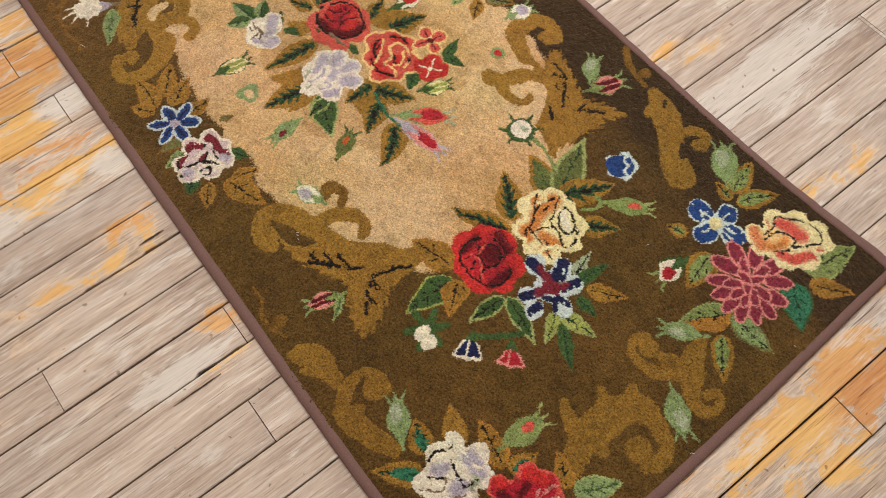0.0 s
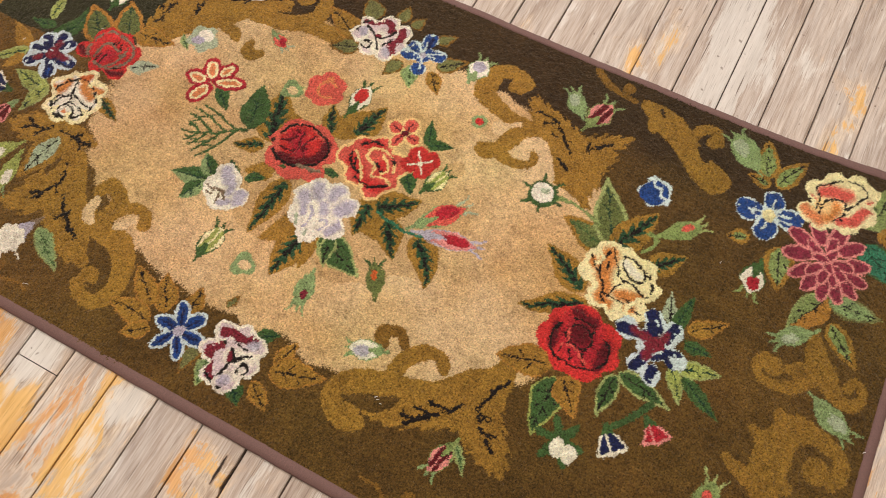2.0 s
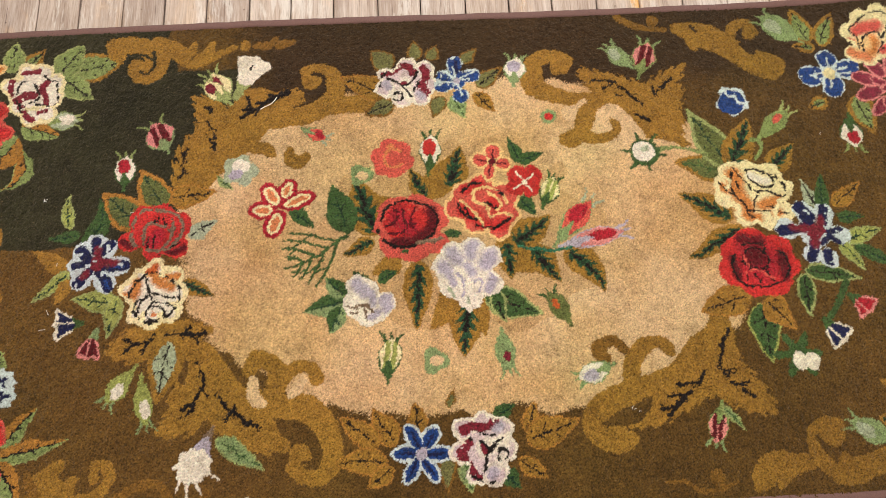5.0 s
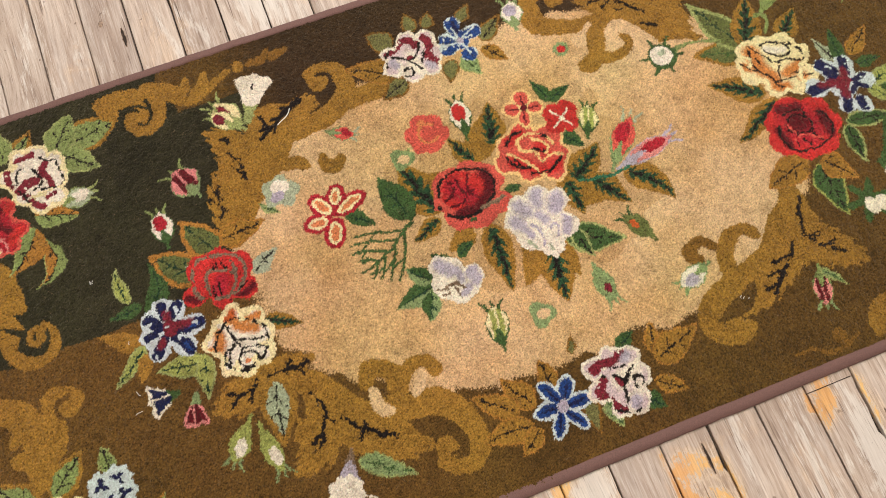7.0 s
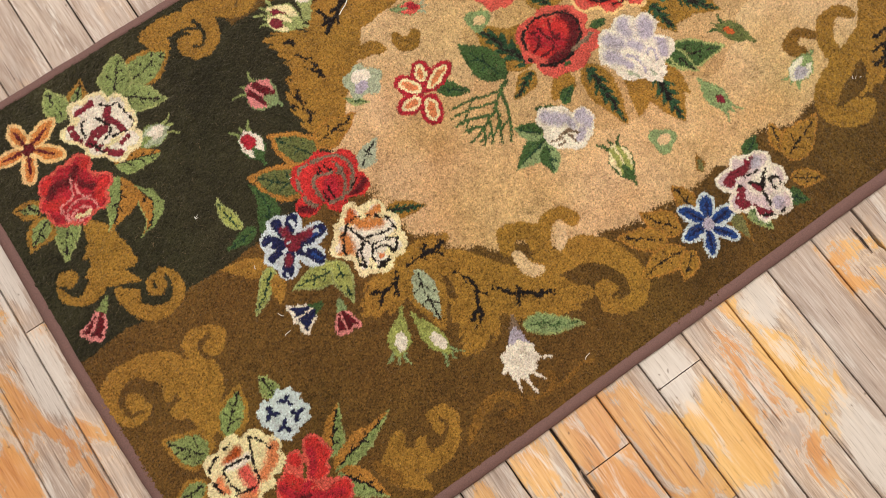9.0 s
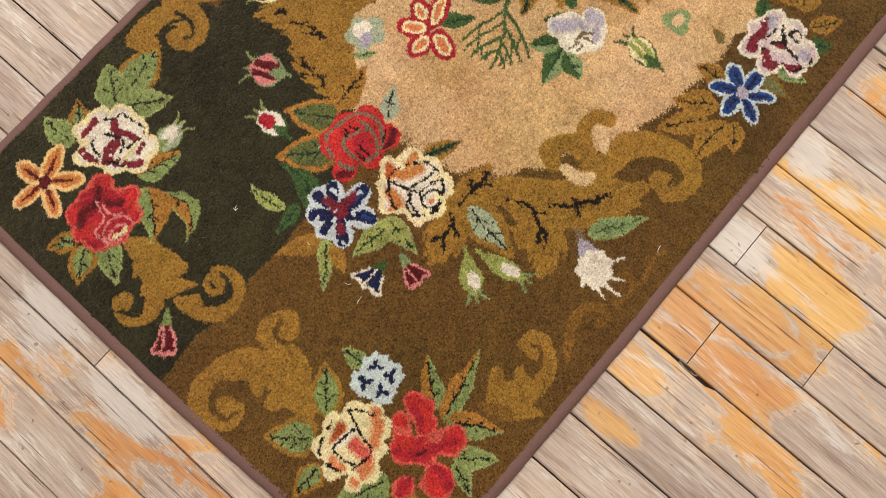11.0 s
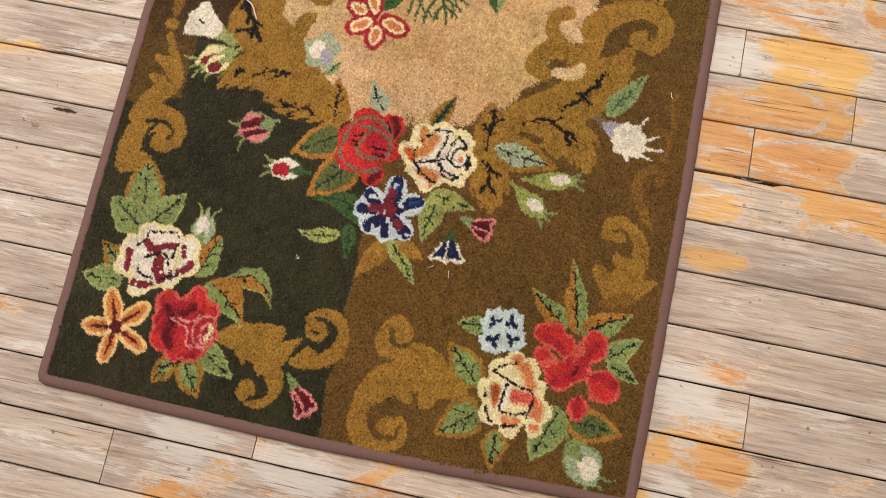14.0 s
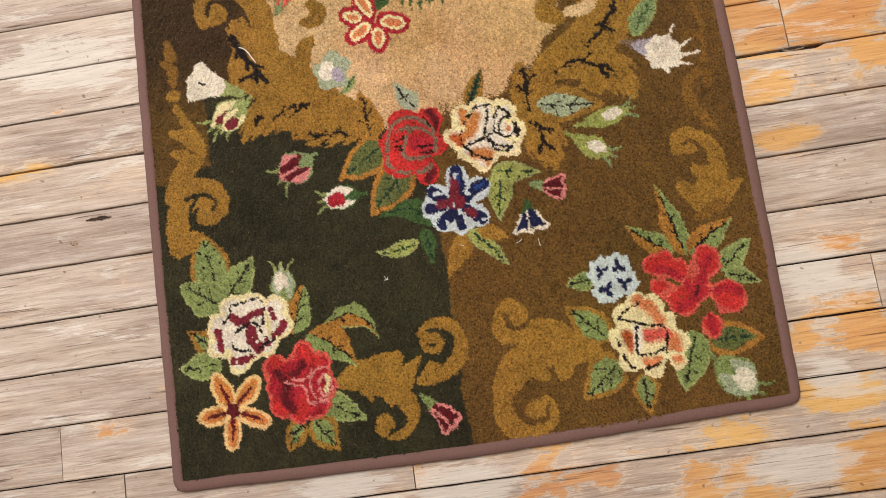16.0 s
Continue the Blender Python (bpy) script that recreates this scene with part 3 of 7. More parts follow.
# how each flower is hooked, in units of its radius: rim, fill, rim width, round lobes, then tones and lines laid over them
PLANS = {
    "maroon": ("ivory", "white", 0.11, ((0.07, 0.62, 0.33), (-0.38, 0.53, 0.35), (-0.68, 0.12, 0.36), (-0.68, -0.28, 0.30), (-0.20, -0.65, 0.31), (0.57, 0.53, 0.35), (0.72, 0.17, 0.31), (0.42, -0.23, 0.30), (-0.03, -0.03, 0.60)), (
        ("line", "maroon", 0.170, (-0.39, 0.35), (-0.18, 0.25), (-0.07, 0.30)),
        ("line", "maroon", 0.160, (0.03, 0.39), (0.20, 0.45)),
        ("line", "maroon", 0.140, (0.47, 0.53), (0.57, 0.35)),
        ("line", "maroon", 0.150, (0.80, 0.25), (0.62, -0.03), (0.43, -0.17)),
        ("line", "maroon", 0.130, (-0.78, 0.00), (-0.68, -0.28), (-0.56, -0.41)),
        ("line", "maroon", 0.170, (-0.40, -0.62), (-0.17, -0.64), (0.07, -0.56)),
        ("line", "maroon", 0.240, (0.04, 0.03), (0.09, -0.17), (0.23, -0.32)),
        ("line", "black", 0.035, (-0.38, 0.60), (-0.10, 0.70), (0.12, 0.80), (0.35, 0.71)),
        ("line", "black", 0.035, (-0.65, 0.20), (-0.52, 0.33), (-0.41, 0.53)),
        ("line", "black", 0.035, (-0.40, -0.17), (-0.28, -0.33), (0.03, -0.41)),
        ("line", "black", 0.035, (-0.35, 0.00), (-0.23, 0.10), (0.03, 0.21), (0.18, 0.20), (0.30, 0.07), (0.43, -0.05)),
        ("line", "black", 0.035, (0.33, 0.57), (0.27, 0.38), (0.35, 0.20)),
        ("line", "black", 0.035, (0.23, -0.33), (0.38, -0.17), (0.57, -0.15)))),
    "crimson": ("coral", "crimson", 0.08, ((0.08, 0.76, 0.31), (0.49, 0.49, 0.35), (0.65, 0.00, 0.35), (0.41, -0.49, 0.35), (0.03, -0.70, 0.30), (-0.46, -0.54, 0.34), (-0.59, -0.11, 0.31), (-0.65, 0.43, 0.34), (-0.03, 0.05, 0.70)), (
        ("tone", "red", 0.270, (0.08, 0.78), (0.46, 0.59)),
        ("tone", "red", 0.270, (-0.65, 0.57), (-0.62, 0.49)),
        ("tone", "red", 0.243, (-0.57, -0.54), (-0.41, -0.65)),
        ("tone", "red", 0.270, (0.14, -0.38), (0.03, -0.70)),
        ("tone", "wine", 0.227, (-0.57, 0.27), (-0.35, -0.05), (-0.35, -0.38), (-0.19, -0.59)),
        ("tone", "wine", 0.162, (0.03, 0.51), (-0.19, 0.27)),
        ("line", "pink", 0.049, (-0.41, 0.00), (-0.14, 0.00), (0.08, -0.05), (0.19, -0.27), (0.24, -0.44), (0.46, -0.47), (0.70, -0.35)),
        ("line", "pink", 0.049, (-0.19, 0.12), (0.14, 0.15), (0.27, 0.38)),
        ("line", "pink", 0.054, (0.24, 0.16), (0.46, 0.38), (0.73, 0.45), (0.92, 0.27), (0.95, -0.11), (0.78, -0.34), (0.51, -0.37), (0.30, -0.16), (0.23, 0.11)),
        ("line", "pink", 0.049, (0.46, 0.03), (0.62, 0.24), (0.81, 0.11), (0.81, -0.16), (0.61, -0.27), (0.49, -0.08)),
        ("line", "ivory", 0.119, (0.71, 0.17), (0.68, -0.12)))),
    "greyred": ("red", "red", 0.08, ((-0.32, 0.63, 0.48), (0.41, 0.70, 0.44), (0.68, 0.03, 0.35), (0.43, -0.83, 0.37), (-0.35, -0.53, 0.50), (-0.65, 0.03, 0.37), (-0.05, -0.03, 0.73)), (
        ("tone", "wine", 0.213, (0.41, 1.03), (0.63, 0.70), (0.76, 0.37)),
        ("tone", "crimson", 0.400, (0.15, 0.03), (0.41, -0.10)),
        ("tone", "wine", 0.200, (0.43, -1.07), (0.75, -0.53)),
        ("line", "grey", 0.113, (-0.77, -0.17), (-0.75, 0.33), (-0.45, 0.72), (-0.05, 0.79), (0.35, 0.62), (0.56, 0.35), (0.65, -0.03), (0.56, -0.57), (0.21, -0.80), (-0.25, -0.83), (-0.64, -0.63), (-0.77, -0.17)),
        ("line", "grey", 0.100, (-0.25, -0.23), (-0.15, 0.30), (0.11, 0.45), (0.48, 0.29)),
        ("line", "grey", 0.087, (-0.52, 0.39), (-0.25, 0.47), (-0.07, 0.43)),
        ("line", "grey", 0.093, (-0.25, -0.23), (-0.09, -0.43), (0.48, -0.38)),
        ("line", "black", 0.047, (-0.55, 0.12), (-0.27, 0.20)),
        ("line", "black", 0.053, (-0.52, -0.05), (-0.31, -0.03)),
        ("line", "black", 0.053, (-0.49, -0.14), (-0.27, -0.14)),
        ("line", "black", 0.053, (0.18, -0.08), (0.56, -0.03)),
        ("line", "black", 0.053, (0.25, -0.25), (0.56, -0.23)),
        ("line", "black", 0.047, (0.28, 0.83), (0.49, 0.49)))),
    "yellow": ("ivory", "white", 0.15, ((-0.09, 0.60, 0.34), (0.43, 0.60, 0.33), (0.66, 0.14, 0.33), (0.60, -0.31, 0.30), (-0.03, -0.60, 0.37), (-0.43, -0.43, 0.30), (-0.73, -0.09, 0.31), (-0.60, 0.43, 0.31), (0.03, 0.03, 0.66)), (
        ("tone", "orange", 0.194, (-0.60, 0.57), (-0.53, 0.20)),
        ("tone", "orange", 0.251, (-0.26, 0.43), (-0.37, 0.03), (-0.60, -0.14)),
        ("tone", "rust", 0.171, (-0.82, -0.09), (-0.65, -0.26)),
        ("tone", "orange", 0.240, (-0.26, -0.54), (0.09, -0.53), (0.20, -0.71)),
        ("line", "black", 0.051, (0.00, 0.71), (-0.31, 0.63), (-0.51, 0.31), (-0.63, -0.09), (-0.49, -0.34), (-0.31, -0.49), (-0.37, -0.71)),
        ("line", "black", 0.051, (0.00, 0.71), (0.26, 0.74), (0.54, 0.54), (0.77, 0.26), (0.77, -0.14), (0.54, -0.43), (0.20, -0.66), (-0.20, -0.57)),
        ("line", "black", 0.051, (0.03, 0.60), (0.00, 0.14), (-0.03, -0.14)),
        ("line", "black", 0.051, (0.26, 0.66), (0.20, 0.31), (0.23, 0.06)),
        ("line", "black", 0.051, (-0.43, -0.31), (-0.09, -0.17), (0.23, 0.06), (0.38, -0.01)),
        ("line", "black", 0.051, (0.09, -0.14), (0.31, -0.29), (0.66, -0.29)),
        ("line", "black", 0.051, (0.14, -0.14), (0.26, -0.40), (0.54, -0.46)),
        ("line", "black", 0.051, (0.31, 0.31), (0.46, 0.46), (0.66, 0.37), (0.74, 0.17), (0.63, 0.00), (0.46, -0.06), (0.34, 0.11), (0.31, 0.31)),
        ("line", "apricot", 0.137, (0.53, 0.18), (0.55, 0.16)))),
    "blueflower": ("sky", "sky", 0.02, ((0.00, 0.73, 0.35), (0.67, 0.40, 0.37), (0.70, -0.40, 0.35), (0.23, -0.70, 0.32), (-0.33, -0.60, 0.35), (-0.70, -0.23, 0.31), (-0.60, 0.20, 0.31), (0.00, 0.00, 0.57)), (
        ("line", "navy", 0.347, (-0.01, 0.87), (0.05, 0.57), (-0.02, 0.23)),
        ("line", "navy", 0.307, (0.78, 0.55), (0.57, 0.37), (0.33, 0.15)),
        ("line", "navy", 0.280, (0.80, -0.49), (0.60, -0.40), (0.30, -0.22)),
        ("line", "navy", 0.213, (0.10, -0.50), (0.25, -0.75)),
        ("line", "navy", 0.293, (-0.10, -0.37), (-0.35, -0.69)),
        ("line", "navy", 0.267, (-0.75, -0.23), (-0.42, -0.19)),
        ("line", "navy", 0.267, (-0.78, 0.26), (-0.42, 0.09)),
        ("line", "blue", 0.093, (0.80, 0.57), (0.60, 0.40)),
        ("line", "blue", 0.093, (0.03, 0.83), (0.07, 0.63)),
        ("tone", "maroon", 0.240, (-0.10, 0.57), (-0.03, 0.23)),
        ("tone", "maroon", 0.227, (-0.43, -0.10), (-0.23, -0.07)),
        ("tone", "maroon", 0.200, (0.37, -0.30), (0.50, -0.37)),
        ("line", "maroon", 0.413, (-0.02, 0.00), (0.03, -0.02)))),
    "apricot": ("ivory", "ivory", 0.12, ((-0.33, 0.87, 0.27), (0.09, 0.75, 0.33), (0.39, 0.39, 0.30), (0.70, -0.09, 0.33), (0.71, -0.58, 0.25), (0.09, -0.73, 0.30), (-0.45, -0.58, 0.33), (-0.71, -0.03, 0.32), (-0.61, 0.52, 0.33), (-0.03, 0.03, 0.73)), (
        ("tone", "apricot", 0.267, (-0.27, 0.93), (0.09, 0.70), (0.28, 0.44)),
        ("tone", "apricot", 0.303, (0.58, 0.00), (0.70, -0.48)),
        ("tone", "rust", 0.242, (-0.56, 0.06), (-0.39, -0.27)),
        ("tone", "coral", 0.315, (-0.02, 0.08), (0.35, 0.09)),
        ("tone", "apricot", 0.182, (-0.09, -0.65), (0.27, -0.58)),
        ("tone", "white", 0.182, (-0.33, 0.27), (-0.27, -0.33)),
        ("line", "black", 0.042, (-0.82, 0.44), (-0.58, 0.68), (-0.27, 0.85)),
        ("line", "black", 0.042, (-0.76, 0.47), (-0.33, 0.39), (0.03, 0.33), (0.33, 0.26), (0.45, -0.03), (0.45, -0.45)),
        ("line", "black", 0.042, (-0.82, -0.03), (-0.70, -0.33), (-0.52, -0.64), (-0.27, -0.82), (0.27, -0.65), (0.45, -0.48)),
        ("line", "black", 0.042, (-0.33, 0.27), (-0.32, -0.03), (-0.26, -0.45), (0.03, -0.42), (0.39, -0.30)))),
    "redlily": ("coral", "red", 0.06, ((0.21, 0.60, 0.30), (0.17, 0.78, 0.20), (-0.64, 0.60, 0.25), (-0.86, 0.51, 0.22), (-0.36, 0.43, 0.24), (-0.73, 0.07, 0.22), (-0.24, -0.17, 0.34), (0.02, 0.12, 0.30), (0.60, -0.07, 0.33), (0.76, -0.16, 0.23), (0.32, -0.63, 0.24), (0.34, -0.83, 0.14)), (
        ("tone", "crimson", 0.162, (0.02, -0.12), (0.12, 0.36), (0.21, 0.69)),
        ("tone", "crimson", 0.143, (-0.02, -0.07), (-0.40, 0.33), (-0.74, 0.45)),
        ("tone", "crimson", 0.162, (0.02, -0.12), (-0.33, -0.33)),
        ("tone", "crimson", 0.143, (0.07, -0.12), (0.60, 0.06), (0.88, -0.03)),
        ("tone", "crimson", 0.124, (0.21, -0.31), (0.34, -0.79)),
        ("line", "coral", 0.048, (-0.26, 0.74), (-0.08, 0.45), (-0.07, 0.19)),
        ("line", "coral", 0.048, (-0.52, 0.19), (-0.50, -0.07)),
        ("line", "coral", 0.048, (0.21, 0.14), (0.45, 0.29)),
        ("line", "coral", 0.048, (0.02, -0.45), (0.21, -0.33), (0.40, -0.43)),
        ("tone", "wine", 0.076, (0.00, -0.07), (0.05, 0.12)))),
    "red": ("coral", "coral", 0.06, ((-0.43, 0.36, 0.50), (0.14, 0.50, 0.54), (0.68, 0.43, 0.32), (0.71, -0.29, 0.34), (0.14, -0.39, 0.56), (-0.39, -0.57, 0.34), (-0.70, 0.00, 0.30), (0.00, 0.00, 0.79)), (
        ("line", "red", 0.96, (-0.18, 0.18), (0.00, 0.11)),
        ("tone", "crimson", 0.45, (-0.36, 0.29), (0.00, 0.00)),
        ("tone", "wine", 0.24, (0.43, 0.57), (0.54, 0.14), (0.21, -0.32), (-0.36, -0.43)),
        ("line", "black", 0.064, (-0.82, 0.14), (-0.68, 0.54), (-0.21, 0.77), (0.29, 0.71), (0.61, 0.43), (0.66, 0.07), (0.43, -0.29), (-0.07, -0.55), (-0.64, -0.43), (-0.84, -0.14)),
        ("line", "wine", 0.057, (-0.57, 0.50), (-0.36, 0.34), (-0.39, 0.14), (-0.64, 0.00)),
        ("line", "wine", 0.057, (-0.29, 0.50), (-0.11, 0.14), (-0.14, -0.14), (-0.57, -0.23)),
        ("line", "wine", 0.057, (0.07, 0.64), (0.00, 0.14), (0.37, -0.16)),
        ("line", "wine", 0.057, (-0.11, 0.14), (0.14, 0.18)),
        ("line", "grey", 0.114, (0.29, -0.36), (0.64, -0.25), (0.82, -0.14)),
        ("line", "deep", 0.086, (-0.11, -0.68), (0.04, -0.64)))),
    "coral": ("peach", "coral", 0.09, ((-0.15, 0.60, 0.45), (0.54, 0.46, 0.45), (0.69, -0.08, 0.40), (0.54, -0.54, 0.37), (-0.15, -0.46, 0.40), (-0.75, -0.15, 0.37), (-0.54, 0.29, 0.42), (0.00, 0.00, 0.65)), (
        ("tone", "red", 0.308, (-0.54, 0.46), (-0.23, 0.65)),
        ("tone", "red", 0.354, (-0.46, -0.23), (-0.15, -0.35)),
        ("tone", "red", 0.308, (0.08, -0.54), (0.69, -0.38)),
        ("tone", "red", 0.231, (0.23, 0.23), (0.38, 0.00)),
        ("line", "peach", 0.077, (-0.27, 0.52), (0.08, 0.62), (0.46, 0.46), (0.63, 0.23)),
        ("line", "peach", 0.077, (-0.31, 0.46), (-0.23, 0.15), (0.08, 0.08), (0.23, -0.23), (0.54, -0.08), (0.86, -0.12)),
        ("line", "peach", 0.077, (-0.62, 0.08), (-0.31, -0.09), (-0.08, -0.31), (0.17, -0.71)),
        ("line", "peach", 0.077, (0.08, 0.46), (0.42, 0.27), (0.38, 0.00)),
        ("line", "black", 0.077, (-0.63, 0.35), (-0.46, 0.62), (-0.19, 0.73)),
        ("line", "black", 0.077, (-0.69, 0.00), (-0.50, -0.27), (-0.31, -0.38)),
        ("line", "black", 0.077, (-0.46, -0.08), (-0.31, -0.35), (-0.12, -0.40)),
        ("line", "black", 0.077, (-0.08, -0.58), (0.38, -0.54), (0.82, -0.19)),
        ("line", "black", 0.077, (0.08, 0.15), (0.31, 0.06)),
        ("line", "black", 0.077, (0.37, 0.52), (0.48, 0.45)))),
    "white": ("white", "white", 0.08, ((0.00, 0.75, 0.32), (0.56, 0.60, 0.35), (-0.52, 0.52, 0.34), (-0.70, 0.04, 0.34), (-0.35, -0.38, 0.45), (0.19, -0.69, 0.42), (0.72, -0.23, 0.35), (0.04, 0.00, 0.69)), (
        ("tone", "lavender", 0.338, (-0.01, 0.81), (0.01, 0.58)),
        ("tone", "lavender", 0.385, (0.58, 0.63), (0.50, 0.38)),
        ("tone", "lavender", 0.354, (-0.54, 0.52), (-0.35, 0.35)),
        ("tone", "lavender", 0.354, (-0.72, 0.04), (-0.58, 0.00)),
        ("tone", "lavender", 0.308, (0.02, 0.17), (0.13, 0.04)),
        ("tone", "lavender", 0.215, (-0.46, -0.19), (-0.38, -0.38)),
        ("tone", "lavender", 0.246, (0.73, 0.04), (0.65, -0.38)),
        ("line", "lavender", 0.069, (-0.27, -0.08), (-0.04, -0.31), (-0.04, -0.69)),
        ("line", "lavender", 0.069, (0.19, -0.23), (0.42, -0.15), (0.38, -0.54)),
        ("line", "pale", 0.069, (0.12, -0.69), (0.19, -0.92)),
        ("line", "pale", 0.069, (-0.50, -0.54), (-0.27, -0.77)))),
    "whitesmall": ("white", "white", 0.10, ((-0.50, 0.55, 0.42), (-0.10, 0.38, 0.46), (0.65, 0.08, 0.38), (-0.38, -0.10, 0.55), (0.10, -0.46, 0.46), (0.38, -0.19, 0.48)), (
        ("tone", "lavender", 0.381, (-0.57, 0.65), (-0.14, 0.33)),
        ("tone", "lavender", 0.419, (0.62, 0.24), (0.76, -0.10)),
        ("tone", "lavender", 0.324, (0.10, 0.29), (0.19, 0.00)),
        ("tone", "lavender", 0.248, (0.24, -0.57), (0.43, -0.33)),
        ("line", "grey", 0.076, (-0.86, -0.27), (-0.48, -0.30), (-0.14, -0.17), (0.10, -0.69)),
        ("line", "grey", 0.076, (-0.38, -0.17), (-0.08, -0.12), (0.29, -0.40)),
        ("line", "grey", 0.057, (-0.57, -0.48), (-0.29, -0.43)))),
    "yellow2": ("ivory", "ivory", 0.14, ((-0.62, 0.56, 0.31), (-0.21, 0.65, 0.28), (0.32, 0.62, 0.32), (0.68, 0.26, 0.28), (0.74, -0.32, 0.27), (0.26, -0.55, 0.31), (-0.21, -0.61, 0.28), (-0.74, -0.15, 0.28), (-0.84, 0.19, 0.22), (-0.03, 0.09, 0.68)), (
        ("tone", "orange", 0.365, (-0.56, 0.44), (-0.44, 0.03), (-0.18, -0.29)),
        ("tone", "orange", 0.235, (0.21, -0.21), (0.56, -0.02)),
        ("tone", "orange", 0.271, (-0.15, -0.55), (0.04, -0.62)),
        ("tone", "orange", 0.165, (-0.85, 0.09), (-0.74, 0.03)),
        ("tone", "orange", 0.176, (0.50, -0.37), (0.62, -0.34)),
        ("tone", "white", 0.176, (-0.15, 0.50), (0.26, 0.44)),
        ("line", "black", 0.047, (-0.59, 0.50), (-0.62, 0.15), (-0.38, -0.21), (-0.09, -0.41), (0.38, -0.35), (0.81, -0.32)),
        ("line", "black", 0.047, (-0.56, 0.62), (-0.26, 0.32), (-0.03, 0.15), (0.32, 0.15), (0.68, 0.09), (0.71, 0.32), (0.44, 0.56)),
        ("line", "black", 0.047, (-0.24, 0.65), (0.03, 0.68), (0.35, 0.56), (0.38, 0.32), (0.09, 0.29), (-0.18, 0.44), (-0.26, 0.62)),
        ("line", "black", 0.047, (0.06, 0.12), (0.00, -0.38)),
        ("line", "black", 0.047, (-0.91, 0.15), (-0.62, -0.03), (-0.32, -0.22)),
        ("line", "black", 0.047, (-0.18, -0.44), (-0.02, -0.63)),
        ("line", "black", 0.047, (0.26, -0.26), (0.50, -0.18)),
        ("line", "black", 0.047, (-0.50, 0.32), (-0.41, 0.12)))),
    "red2": ("red", "red", 0.06, ((-0.26, 0.49, 0.43), (0.43, 0.43, 0.41), (0.66, 0.03, 0.35), (0.43, -0.43, 0.40), (-0.09, -0.46, 0.40), (-0.60, -0.26, 0.39), (-0.66, 0.26, 0.35), (0.00, 0.00, 0.69)), (
        ("tone", "crimson", 0.857, (-0.09, 0.14), (0.03, 0.03)),
        ("tone", "wine", 0.240, (-0.49, 0.60), (0.03, 0.59)),
        ("tone", "wine", 0.514, (-0.11, 0.20), (-0.06, 0.14)),
        ("tone", "wine", 0.251, (0.54, 0.31), (0.66, -0.20)),
        ("tone", "wine", 0.194, (-0.66, 0.03), (-0.49, -0.37)),
        ("line", "black", 0.051, (-0.63, 0.14), (-0.66, -0.20), (-0.37, -0.54), (0.03, -0.60), (0.43, -0.43), (0.71, -0.14), (0.66, 0.26), (0.43, 0.43)),
        ("line", "black", 0.051, (-0.43, 0.43), (0.03, 0.54), (0.21, 0.37)),
        ("line", "black", 0.051, (-0.43, 0.03), (-0.31, 0.31), (0.03, 0.37), (0.26, 0.14), (0.14, -0.09), (-0.20, -0.11), (-0.43, 0.03)),
        ("line", "black", 0.051, (-0.20, -0.14), (-0.26, -0.44)),
        ("line", "black", 0.051, (0.20, -0.14), (0.37, -0.38)),
        ("line", "black", 0.051, (-0.09, -0.31), (0.09, -0.49)),
        ("line", "coral", 0.051, (-0.31, -0.27), (0.03, -0.18), (0.38, -0.29)),
        ("line", "coral", 0.046, (-0.40, 0.14), (-0.26, -0.09)))),
    "navy8": ("sky", "sky", 0.02, ((-0.38, 0.53, 0.31), (0.23, 0.57, 0.28), (0.67, -0.03, 0.33), (0.40, -0.80, 0.29), (-0.10, -0.75, 0.28), (-0.80, -0.10, 0.33), (0.00, -0.03, 0.51)), (
        ("line", "navy", 0.333, (-0.50, 0.65), (-0.22, 0.29)),
        ("line", "navy", 0.240, (0.23, 0.67), (0.14, 0.27)),
        ("line", "navy", 0.160, (0.65, 0.17), (0.35, -0.02)),
        ("line", "navy", 0.160, (0.78, -0.33), (0.37, -0.15)),
        ("line", "navy", 0.253, (0.41, -0.87), (0.30, -0.37)),
        ("line", "navy", 0.253, (-0.10, -0.89), (0.00, -0.37)),
        ("line", "navy", 0.307, (-0.91, -0.17), (-0.70, -0.10), (-0.42, 0.02)),
        ("tone", "maroon", 0.200, (0.10, 0.30), (0.03, 0.10)),
        ("tone", "maroon", 0.227, (0.00, -0.43), (0.02, -0.23)),
        ("tone", "maroon", 0.227, (-0.57, 0.00), (-0.30, 0.02)),
        ("line", "maroon", 0.373, (-0.02, -0.02), (0.05, -0.05)))),
    "maroon2": ("white", "lilac", 0.10, ((-0.16, 0.61, 0.32), (0.45, 0.55, 0.32), (0.63, 0.03, 0.37), (0.52, -0.47, 0.32), (-0.06, -0.61, 0.34), (-0.65, -0.35, 0.35), (-0.76, 0.16, 0.29), (-0.06, -0.03, 0.61)), (
        ("tone", "white", 0.387, (-0.06, -0.03), (0.06, -0.48)),
        ("tone", "white", 0.258, (-0.52, -0.23), (-0.32, -0.55)),
        ("line", "maroon", 0.232, (-0.77, 0.13), (-0.45, 0.41), (-0.18, 0.58), (0.08, 0.41)),
        ("line", "maroon", 0.232, (0.40, 0.55), (0.52, 0.34), (0.49, -0.03), (0.66, -0.28)),
        ("tone", "lavender", 0.232, (-0.68, -0.19), (-0.58, -0.29)),
        ("tone", "lavender", 0.219, (0.45, -0.35), (0.55, -0.42)),
        ("line", "maroon", 0.129, (-0.16, -0.06), (-0.03, 0.00)),
        ("line", "black", 0.065, (-0.83, -0.32), (-0.90, -0.03), (-0.71, 0.32)),
        ("line", "black", 0.065, (0.21, 0.42), (0.08, 0.00), (-0.08, -0.17)),
